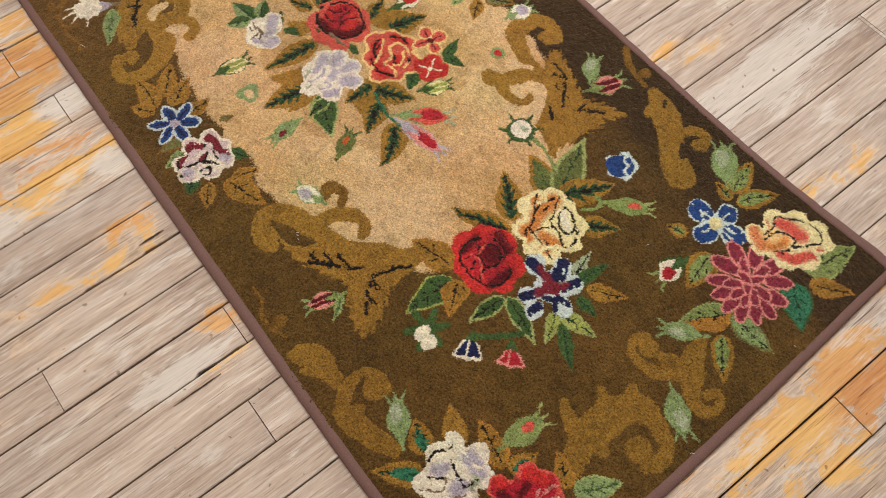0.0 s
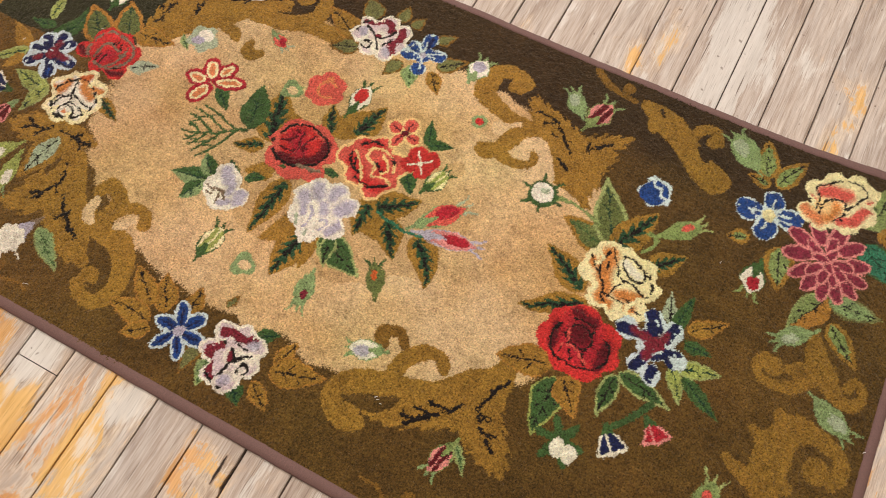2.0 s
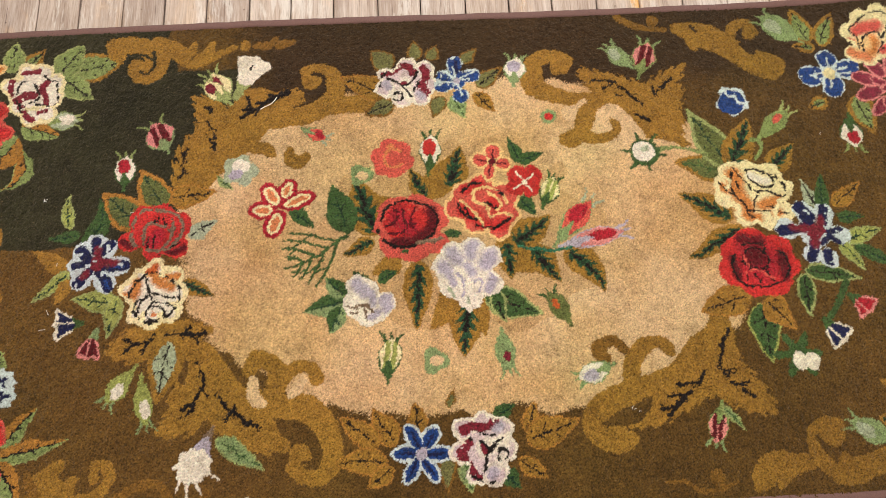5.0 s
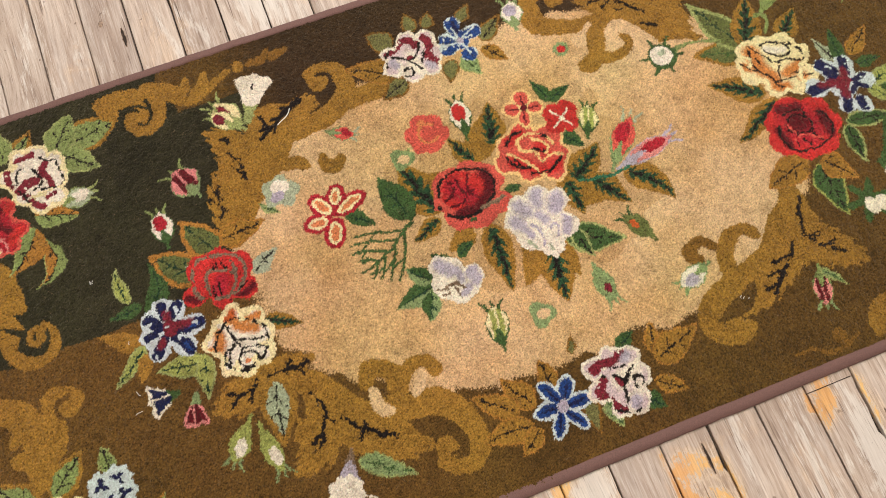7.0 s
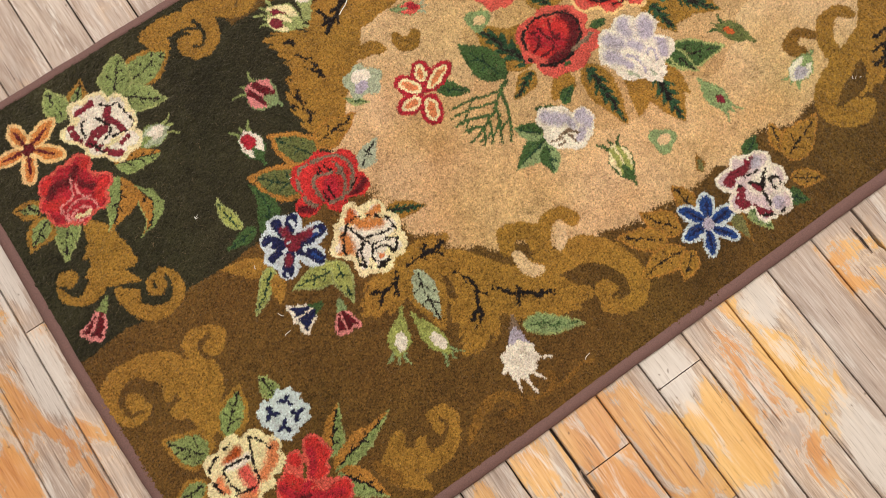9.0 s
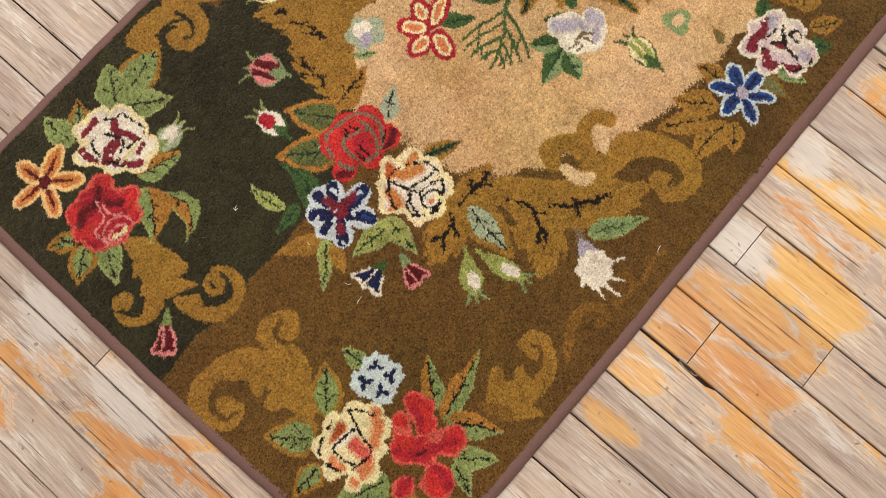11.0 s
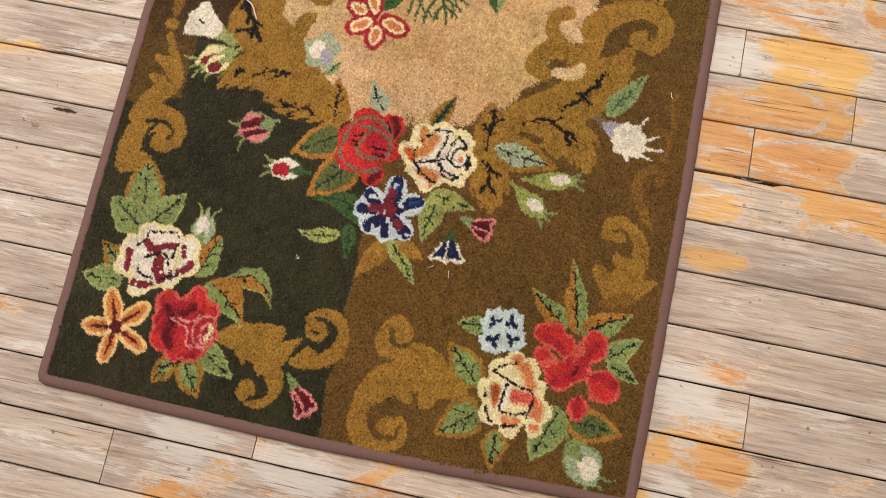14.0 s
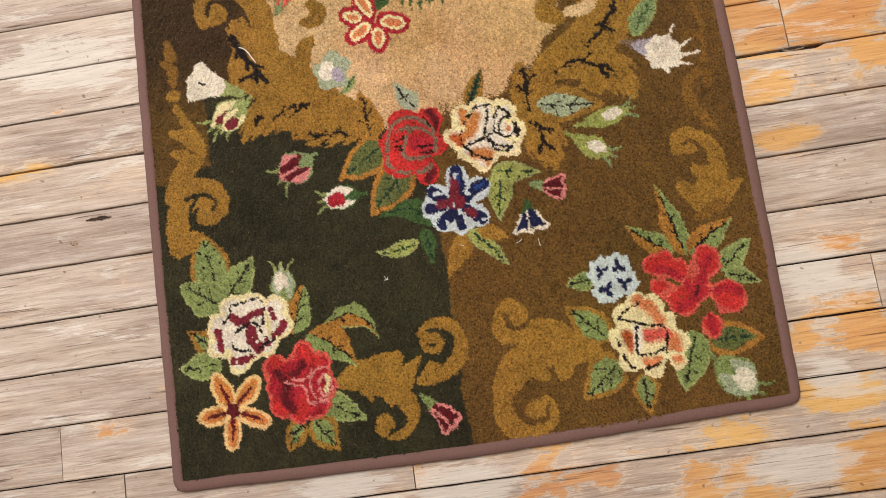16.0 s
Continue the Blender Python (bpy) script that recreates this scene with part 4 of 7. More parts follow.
        ("line", "black", 0.065, (-0.65, -0.02), (-0.26, -0.10), (-0.06, -0.23), (0.21, -0.50)),
        ("line", "black", 0.065, (-0.45, -0.63), (-0.13, -0.68), (-0.09, -0.43), (-0.32, -0.45)),
        ("line", "black", 0.065, (0.32, 0.10), (0.26, -0.29)))),
    "apricot2": ("ivory", "ivory", 0.10, ((-0.28, 0.57, 0.29), (0.23, 0.49, 0.32), (0.68, 0.18, 0.31), (0.81, -0.17, 0.25), (0.43, -0.56, 0.29), (-0.09, -0.52, 0.29), (-0.61, -0.14, 0.32), (-0.80, 0.18, 0.27), (0.04, -0.01, 0.65)), (
        ("tone", "apricot", 0.271, (-0.80, 0.23), (-0.67, -0.15)),
        ("tone", "coral", 0.232, (-0.54, 0.44), (-0.48, 0.34)),
        ("tone", "coral", 0.310, (-0.09, 0.44), (0.10, 0.34), (0.31, 0.08)),
        ("tone", "orange", 0.310, (-0.41, -0.14), (-0.09, -0.05)),
        ("tone", "coral", 0.206, (-0.22, -0.40), (0.17, -0.53), (0.70, -0.39)),
        ("tone", "peach", 0.323, (-0.48, 0.18), (-0.35, 0.12)),
        ("line", "black", 0.045, (-0.57, 0.12), (-0.28, 0.31), (-0.22, 0.63), (0.10, 0.57), (0.49, 0.44), (0.81, 0.17)),
        ("line", "black", 0.045, (-0.54, -0.01), (-0.28, 0.18), (0.04, 0.15), (0.17, -0.08), (-0.03, -0.30), (-0.35, -0.30)),
        ("line", "black", 0.045, (0.17, -0.22), (0.75, -0.12), (0.81, 0.12)),
        ("line", "black", 0.045, (-0.35, -0.30), (-0.09, -0.43)))),
    "blue4": ("sky", "sky", 0.04, ((-0.50, 0.52, 0.44), (0.44, 0.38, 0.39), (-0.41, -0.41, 0.42), (0.55, -0.44, 0.44), (0.00, 0.00, 0.40)), (
        ("line", "blue", 0.582, (-0.56, 0.58), (-0.41, 0.43)),
        ("line", "blue", 0.509, (0.38, 0.40), (0.50, 0.36)),
        ("line", "blue", 0.564, (-0.50, -0.44), (-0.29, -0.36)),
        ("line", "blue", 0.545, (0.50, -0.36), (0.65, -0.55)),
        ("line", "sky", 0.073, (-0.05, 0.02), (-0.45, 0.49)),
        ("line", "sky", 0.064, (-0.45, 0.31), (-0.23, 0.47)),
        ("line", "sky", 0.073, (0.05, 0.06), (0.44, 0.40)),
        ("line", "sky", 0.073, (-0.09, -0.12), (-0.50, -0.36)),
        ("line", "sky", 0.073, (0.09, -0.12), (0.50, -0.57)),
        ("line", "sky", 0.073, (0.18, -0.07), (0.65, -0.39)),
        ("line", "ivory", 0.364, (-0.04, 0.00), (0.04, 0.00)))),
    "bluedeep": ("sky", "sky", 0.03, ((-0.22, 0.74, 0.38), (0.61, 0.34, 0.38), (0.36, -0.74, 0.39), (-0.54, -0.31, 0.38), (-0.62, 0.13, 0.30), (0.00, 0.04, 0.45)), (
        ("line", "blue", 0.500, (-0.27, 0.89), (-0.11, 0.49)),
        ("line", "blue", 0.500, (0.76, 0.27), (0.27, 0.09)),
        ("line", "blue", 0.500, (0.40, -0.89), (0.18, -0.40)),
        ("line", "blue", 0.304, (-0.79, 0.13), (-0.40, 0.00)),
        ("line", "blue", 0.393, (-0.61, -0.54), (-0.31, -0.22)),
        ("line", "navy", 0.143, (-0.18, 0.85), (-0.04, 0.40)),
        ("line", "sky", 0.080, (-0.04, 0.04), (-0.27, 0.62)),
        ("line", "sky", 0.080, (0.00, 0.04), (0.54, 0.13)),
        ("line", "sky", 0.071, (0.00, 0.04), (0.67, 0.49)),
        ("line", "sky", 0.080, (0.04, -0.04), (0.40, -0.71)),
        ("line", "sky", 0.080, (-0.09, -0.04), (-0.62, -0.22)),
        ("line", "lavender", 0.232, (-0.03, 0.04), (0.03, 0.00)))),
    "white3": ("white", "white", 0.07, ((0.06, 0.70, 0.33), (-0.40, 0.43, 0.33), (0.71, 0.47, 0.32), (-0.71, -0.26, 0.31), (0.81, -0.14, 0.30), (0.00, -0.14, 0.69), (-0.40, -0.66, 0.29), (0.40, -0.69, 0.29)), (
        ("tone", "lavender", 0.343, (0.46, 0.40), (0.71, 0.03)),
        ("tone", "lavender", 0.297, (-0.34, 0.03), (-0.17, 0.09)),
        ("tone", "lavender", 0.354, (0.11, -0.49), (0.29, -0.37)),
        ("tone", "pale", 0.171, (0.63, -0.14), (0.57, -0.43)),
        ("line", "black", 0.040, (-0.69, 0.09), (-0.46, 0.43), (0.00, 0.63)),
        ("line", "black", 0.040, (0.00, 0.31), (0.17, -0.09), (0.40, -0.37), (0.64, -0.15)),
        ("line", "black", 0.040, (-0.57, -0.14), (-0.17, -0.17)),
        ("line", "grey", 0.046, (-0.17, -0.17), (-0.29, -0.49), (-0.80, -0.43)),
        ("line", "grey", 0.046, (0.06, -0.66), (0.40, -0.60)))),
}


def rose(x, y, r, turn, style):
    name = "rose" if "rose" in ROSES[style] else "flower"
    m = Bloom(name, ROSES[style], x, y, r * 1.5, turn).scaled(r)
    if style == "coralsmall":
        m.outline(6, 0.16, "coral", "coral", 0.1)
        m.arc(0.1, 0.0, 0.45, 0.45, 0, 60, 330, "apricot", 0.14)
        m.e(-0.1, 0.55, 0.2, 0.14, 0, "apricot")
        return
    rim, fill, edge, lobes, strokes = PLANS[style]
    off = -np.log(sum(np.exp(-20 * (np.hypot(m.u - u, m.v - v) - w)) for u, v, w in lobes)) / 20 + 0.015
    off = off + 0.03 * np.sin(m.a * 17 + 5 * m.rho) * WOBBLE[0][m.w]
    m.put(off < 0, rim)
    m.put(off < -edge, fill)
    m.inside = off < -edge * 0.6
    for kind, colour, wide, *pts in strokes:
        half = max(wide * 0.58, 0.0019 / r) if kind == "line" else wide / 2
        path = smooth_path([(u, v, half) for u, v in pts], 5)
        away = reach_of(m, path)[0]
        if kind == "line":
            m.put((away + 0.02 * BREAKS[m.w] * (wide < 0.1) < 0) & m.inside & (BREAKS[m.w] > -0.72), colour)
        else:
            # loops of two wools mingle where one tone passes into the next
            share = np.clip(0.55 - away / (0.55 * wide), 0, 1)
            WOOL[m.w] += (C[colour] - WOOL[m.w]) * (np.clip(share * 1.3 + 0.35 * DITHER[m.w] * (share > 0.02), 0, 1) * (m.inside & (share > 0.02)))[..., None]


# star styles: label, outline, petal, streak, centre, petal width, outline width
STARS = {
    "orange": ("orange five-petalled flower with a maroon eye", "peach", "orange", "wine", "wine", 0.25, 0.006),
    "blue6": ("royal blue star flower edged in sky blue", "sky", "blue", "navy", "lavender", 0.25, 0.0045),
    "creamred": ("small rust-red flower edged in cream", "peach", "coral", "wine", "wine", 0.42, 0.005),
    "redwhite4": ("small red flower with a white cross", "red", "red", "white", "white", 0.5, 0.002),
    "butterfly": ("cream petals outlined in crimson, like a butterfly", "crimson", "ivory", "apricot", "crimson", 0.26, 0.0075),
}


def star(x, y, r, turn, style, petals=5):
    label, rim, fill, streak, eye, wide, edge = STARS[style]
    m = Motif("flower", label, x, y, r * 1.15, turn)
    if style == "butterfly":
        for grow, colour in ((0, rim), (edge, fill), (edge + 0.005, streak)):
            for b, far, long, wide in ((8, 0.52, 0.52, 0.27), (55, 0.55, 0.36, 0.27), (108, 0.44, 0.44, 0.3), (172, 0.5, 0.4, 0.28), (238, 0.52, 0.46, 0.3)):
                d = disc(m, far * r * math.cos(radians(b)), far * r * math.sin(radians(b)), long * r - grow, wide * r - min(grow, wide * r - 0.001), b)
                m.put(d < 1, colour)
        return
    for grow, colour in ((0, rim), (edge, fill)):
        for n in range(petals):
            b = 2 * math.pi * n / petals
            long = 0.46 * (1 + 0.08 * math.sin(3 * n + 1))
            d = disc(m, 0.52 * r * math.cos(b), 0.52 * r * math.sin(b), long * r - grow, wide * r * (1 + 0.1 * math.cos(5 * n)) - grow, math.degrees(b))
            m.put(d < 1, colour)
    for n in range(petals):
        b = 2 * math.pi * n / petals
        d = disc(m, 0.42 * r * math.cos(b), 0.42 * r * math.sin(b), 0.3 * r, max(0.05 * r, 0.0018), math.degrees(b))
        m.put(d < 1, streak)
    m.put(disc(m, 0, 0, 0.17 * r) < 1, eye)


def mum(x, y, r, turn, style):
    m = Motif("flower", "plum chrysanthemum with pink petal edges", x, y, r * 1.2, turn)
    def petal(b, at, long, wide, v0=0.0):
        for grow, colour in ((0, "pink"), (0.004, "plum")):
            m.put(disc(m, at * r * math.cos(radians(b)), v0 * r + at * r * math.sin(radians(b)), long * r - grow, wide * r - grow, b) < 1, colour)
    for b in (12, 48, 90, 132, 168):
        petal(b, 0.6, 0.36, 0.19, 0.15)
    for b in (-12, -40, -65, -90, -115, -140, -168):
        petal(b, 0.58, 0.36, 0.17, 0.0)
    for b in (-25, -60, -90, -120, -155, 60, 120):
        petal(b, 0.36, 0.26, 0.13, 0.05)
    for b in (-90, 30, 150):
        petal(b, 0.13, 0.22, 0.12, 0.08)


def cluster(x, y, r, turn, style):
    m = Motif("flower", "cluster of small pale blue and white blossoms with navy eyes", x, y, r * 1.2, turn)
    spots = [(0.5 * math.cos(b), 0.5 * math.sin(b)) for b in (0.6, 2.2, 3.8, 5.4)]
    for u, v in spots:
        m.put(disc(m, u * r, v * r, 0.55 * r) < 1 + 0.1 * np.sin(7 * np.arctan2(m.v - v * r, m.u - u * r)), "sky")
    for u, v in spots:
        a = np.arctan2(m.v - v * r, m.u - u * r)
        m.put(disc(m, u * r, v * r, 0.27 * r) < 0.75 + 0.45 * np.cos(3 * a + 20 * u), "navy")


# bud styles: label, calyx, bloom, second bloom, sepals
BUDS = {
    "greenwhite": ("pale green bud with a white tip", "green", "pale", "white", "green_light"),
    "greenwhite2": ("deep green bud with cream stripes", "deep", "ivory", "lime", "deep"),
    "bigbud": ("large sage green bud with a grey-white tip", "green", "pale", "white", "green"),
    "limewhite": ("lime green bud with a white eye", "lime", "lime", "white", "mint"),
    "stripebud": ("pink and wine striped bud with green sepals", "mint", "pink", "wine", "green"),
    "redwhite": ("dark red bud edged in cream", "deep", "white", "crimson", "green"),
    "redwhite2": ("white and red bud in deep green leaves", "deep", "white", "red", "deep"),
    "redwhite3": ("crimson bud with pale edges on a green stem", "green", "pink", "wine", "mint"),
    "whitered": ("white bud with a wine blush", "green_light", "ivory", "maroon", "green_light"),
    "pinkred": ("rose red bud on a faded stem", "mint", "coral", "crimson", "pale"),
    "purplered": ("pink and lavender bud on a faded stem", "lavender", "pink", "crimson", "lavender"),
    "greenred": ("olive green bud with a red heart", "olive_dark", "olive_dark", "rust", "deep"),
    "maroonbud": ("small maroon bud on a pale green stem", "mint", "mint", "maroon", "mint"),
    "lilacbud": ("faded lilac bud", "mint", "white", "lavender", "mint"),
    "redsepal": ("green bud with a red tip and long sepals", "green", "green", "coral", "green_light"),
    "whitegreen": ("white bud wrapped in deep green sepals", "deep", "white", "pale", "deep"),
    "palegreenbud": ("pale green bud with long sepals", "mint", "mint", "pale", "mint"),
}


def bud(x, y, x2, y2, w, style):
    label, calyx, bloom, second, sepal = BUDS[style]
    size, turn = math.hypot(x2 - x, y2 - y), math.degrees(math.atan2(y2 - y, x2 - x))
    m = Motif("bud", label, x, y, size * 1.5, turn)
    m.put(trace(m, [(0, 0), (size * 0.4, 0)], [0.0028, 0.004]), calyx)
    for b in (-0.45, 0.05, 0.5):
        m.put(trace(m, [(size * 0.75, b * 0.5 * w * size), (size * 1.0, b * w * size), (size * 1.1, b * 1.6 * w * size)], [0.0032, 0.0026, 0.0014]), sepal)
    s = np.clip(m.u / size, 0, 1)
    body = np.abs(m.v) < 0.78 * w * size * np.sin(np.pi * s ** 1.3) ** 0.9
    m.put(body & (s > 0.12), calyx)
    open_part = body & (s > 0.42 + 0.12 * np.cos(m.v / (w * size) * 9)) & (np.abs(m.v) < 0.78 * w * size * np.sin(np.pi * s ** 1.3) ** 0.9 - 0.0015)
    m.put(open_part, bloom)
    small = 0.62 if style in ("redsepal", "greenred", "maroonbud") else 1.0
    if style not in ("stripebud", "redwhite3", "greenwhite2"):
        m.put(open_part & (disc(m, 0.68 * size, 0.1 * w * size, 0.2 * size * small, 0.42 * w * size * small) < 1), second)
        return
    for at in (-0.26, 0.2):
        m.put(open_part & (np.abs(m.v - at * w * size) < 0.17 * w * size) & (s < 0.9), second)


# bell styles: label, stem, rim, fill
BELLS = {
    "redbell": ("wine red bellflower with a green stem", "green", "pink", "wine"),
    "redbell2": ("crimson bell bud edged in pink", "deep", "pink", "crimson"),
    "redbud": ("wine and pink bell bud", "mint", "pink", "wine"),
    "bluebell": ("navy bellflower edged in white", "deep", "white", "navy"),
    "bluecap": ("royal blue bell bud with a pale edge", "deep", "sky", "blue"),
    "greybell": ("grey-lavender stem of a white blossom", "grey", "lavender", "lavender"),
    "whitebell": ("white trumpet flower with a green throat", "green_light", "white", "white"),
}


def bell(x, y, x2, y2, w, style):
    label, stem, rim, fill = BELLS[style]
    size, turn = math.hypot(x2 - x, y2 - y), math.degrees(math.atan2(y2 - y, x2 - x))
    m = Motif("bellflower", label, x, y, size * 1.4, turn)
    s = np.clip(m.u / size, -0.3, 1.4)
    h = w * size * (0.14 + 0.9 * np.clip(s, 0, 1.2) ** 1.4)
    end = 0.93 + 0.12 * np.cos(m.v / (w * size) * 1.6) + 0.025 * np.cos(m.v / (w * size) * 9)
    inside = (np.abs(m.v) < h) & (s > 0) & (s < end)
    m.put(inside, rim)
    m.put(inside & (s < 0.42), stem)
    core = inside & (np.abs(m.v) < h - 0.004) & (s < end - 0.0055 / size) & (s > 0.38)
    m.put(core, fill)
    if style in ("redbell", "redbud", "redbell2", "bluebell"):
        m.put(core & (np.abs(m.v + 0.003) < 0.0016), rim)
    if style == "whitebell":
        m.put(disc(m, 0.78 * size, 0.0, 0.006, 0.003) < 1, "black")


def patch(x, y, r, turn, style):
    names = {"insect": "white blossom with ragged white stamens", "lilac": "faded lilac and white bud", "palegreen": "faded pale green bud",
             "tinyred": "tiny faded red bud", "greenhalo": "shadowy deep green spray of leaves", "white2": "small white double blossom",
             "snowball": "round white bud with deep green sepals", "bluecap": "royal blue bell bud with a pale zigzag edge"}
    m = Motif("blossom", names[style], x, y, r * 2.0, turn)
    a, rho = np.arctan2(m.v, m.u), np.hypot(m.u, m.v)
    if style == "insect":
        for b, d in ((-75, 1.3), (-28, 1.55), (0, 1.7), (30, 1.45), (80, 1.35)):
            c, s = math.cos(radians(b)), math.sin(radians(b))
            m.put(trace(m, [(0, 0), (r * c, r * s), (r * d * c, r * (d * s + 0.2))], [0.003, 0.0026, 0.0018]), "white")
        m.put(rho < r * (0.95 + 0.06 * np.cos(9 * a)), "white")
    elif style == "lilac":
        m.put(rho < r * (0.9 + 0.14 * np.cos(5 * a)), "pale")
        m.put(disc(m, 0.1 * r, 0.25 * r, 0.5 * r, 0.4 * r) < 1, "white")
        m.put(disc(m, -0.2 * r, -0.25 * r, 0.4 * r, 0.3 * r) < 1, "lavender")
    elif style == "snowball":
        for b in (20, 75, 140, 200, 250, 310):
            c, s = math.cos(radians(b)), math.sin(radians(b))
            m.put(trace(m, [(0.6 * r * c, 0.6 * r * s), (1.5 * r * c, 1.4 * r * s + 0.1 * r)], [0.005, 0.002]), "deep")
        m.put(rho < r * 0.98, "deep")
        m.put(disc(m, 0, 0.12 * r, 0.74 * r, 0.72 * r) < 1, "white")
        m.put(disc(m, 0.2 * r, 0.2 * r, 0.3 * r, 0.2 * r) < 1, "pale")
    elif style == "bluecap":
        m.put(rho < r * (0.92 + 0.1 * np.cos(5 * a)), "sky")
        m.put(disc(m, -0.1 * r, 0, 0.82 * r, 0.76 * r) < 1, "blue")
        m.put(trace(m, [(0.25 * r, 0.7 * r), (0.1 * r, 0.3 * r), (0.4 * r, 0.0), (0.15 * r, -0.35 * r), (0.35 * r, -0.7 * r)], [0.0022] * 5), "sky")
    elif style == "palegreen":
        m.put(rho < r * (0.85 + 0.15 * np.cos(3 * a)), "mint")
        m.put(disc(m, 0.1 * r, 0, 0.5 * r, 0.35 * r) < 1, "cream")
    elif style == "tinyred":
        m.put(rho < r * 0.9, "mint")
        m.put(rho < r * 0.5, "red")
    elif style == "greenhalo":
        m.put(rho < r * (0.75 + 0.35 * np.cos(6 * a)), "deep")
    else:
        for u in (-0.5, 0.5):
            m.put(disc(m, u * r, 0, 0.6 * r, 0.75 * r) < 1, "white")


def ground():
    """The brown ground with its change of dye lot, and the cream medallion."""
    mix = cloud(0.16, 21) * 0.5 + cloud(0.05, 22) * 0.35
    WOOL[:] = C["brown"] * (1 + 0.16 * cloud(0.11, 61) + 0.14 * cloud(0.03, 62))[..., None]
    MOTIFS.append(("brown_ground", "brown wool pile ground, darker and greyer towards one corner"))
    OWNER[:] = 1
    west = np.clip((-0.22 - PX + 0.08 * mix) / 0.2, 0, 1) * np.clip((0.05 - PY) / 0.05, 0, 1)
    WOOL[:] += (C["brown_light"] - WOOL) * (west * 0.75)[..., None]
    dark = np.clip((PY - 0.25 + 0.05 * mix) / 0.06, 0, 1) * np.clip((PX + 0.42) / 0.1, 0, 1)
    WOOL[:] += (C["brown_dark"] - WOOL) * (dark * 0.85)[..., None]
    # north-east patch: brown darkened partly for the nap's sheen, put into the colour
    east = np.exp(-(((PX - 0.60) / 0.17) ** 2 + ((PY - 0.30) / 0.15) ** 2))
    WOOL[:] += (C["brown_dark"] - WOOL) * (east * 0.5)[..., None]
    lot = (PY > 0.012 + 0.006 * cloud(0.03, 24)) & (PX < -0.40 + 0.02 * cloud(0.06, 25) - 0.12 * (PY > 0.36) * (PX > -0.6))
    MOTIFS.append(("dark_ground", "greenish black wool pile ground of another dye lot"))
    OWNER[lot] = 2
    WOOL[lot] = (C["green_black"] * (1 + 0.18 * cloud(0.08, 63) + 0.2 * cloud(0.02, 64))[..., None])[lot]
    MOTIFS.append(("medallion", "cream and tan wool pile medallion field"))
    q = np.abs((PX - 0.02) / 0.52) ** 2.3 + np.abs((PY - 0.0) / 0.31) ** 2.3 + 0.09 * cloud(0.09, 26) + 0.07 * cloud(0.03, 28) + rng.normal(0, 0.02, PX.shape)
    inside = q < 1
    OWNER[inside] = 3
    tan = np.clip(0.45 + 0.9 * mix, 0, 1)[inside][:, None]
    WOOL[inside] = C["cream"] + (C["tan"] - C["cream"]) * tan
    halo = inside & (((PX + 0.0) / 0.25) ** 2 + ((PY - 0.0) / 0.17) ** 2 + 0.35 * cloud(0.05, 27) < 1)
    WOOL[halo] += (C["tan"] * 0.86 - WOOL[halo]) * 0.55


ground()
BARE_OWNER, BARE_WOOL = OWNER.copy(), WOOL.copy()
# gold scrollwork
scrollwork("old gold spiral scroll",
    ("gold", (-0.523, 0.397, 0.0092), (-0.494, 0.377, 0.0103), (-0.467, 0.377, 0.0091), (-0.433, 0.395, 0.0079), (-0.406, 0.407, 0.0057)),
    ("gold", (-0.502, 0.385, 0.0092), (-0.489, 0.402, 0.0103), (-0.482, 0.417, 0.0069)),
    ("gold", (-0.478, 0.380, 0.0102), (-0.456, 0.400, 0.0103), (-0.448, 0.419, 0.0057)),
    ("gold", (-0.387, 0.411, 0.0103), (-0.386, 0.413, 0.0103)),
    ("gold_dark", (-0.369, 0.408, 0.0046), (-0.344, 0.409, 0.0092), (-0.326, 0.421, 0.0069)),
    ("gold_dark", (-0.319, 0.409, 0.0100), (-0.293, 0.416, 0.0057)))
scrollwork("old gold spiral scroll",
    ("gold", (-0.642, 0.426, 0.0125), (-0.617, 0.422, 0.0181), (-0.585, 0.420, 0.0179), (-0.562, 0.412, 0.0152), (-0.544, 0.391, 0.0149), (-0.547, 0.363, 0.0128), (-0.566, 0.346, 0.0099), (-0.589, 0.351, 0.0090)),
    ("gold", (-0.581, 0.372, 0.0206), (-0.582, 0.371, 0.0249)),
    ("gold", (-0.555, 0.428, 0.0107), (-0.526, 0.413, 0.0139), (-0.500, 0.395, 0.0151)),
    ("gold", (-0.641, 0.433, 0.0081), (-0.637, 0.404, 0.0116), (-0.621, 0.396, 0.0104)),
    ("gap", (-0.562, 0.407, 0.0018), (-0.557, 0.388, 0.0025), (-0.561, 0.368, 0.0023), (-0.572, 0.357, 0.0021), (-0.584, 0.365, 0.0014)),
    ("gap", (-0.594, 0.397, 0.0027), (-0.579, 0.389, 0.0022)))
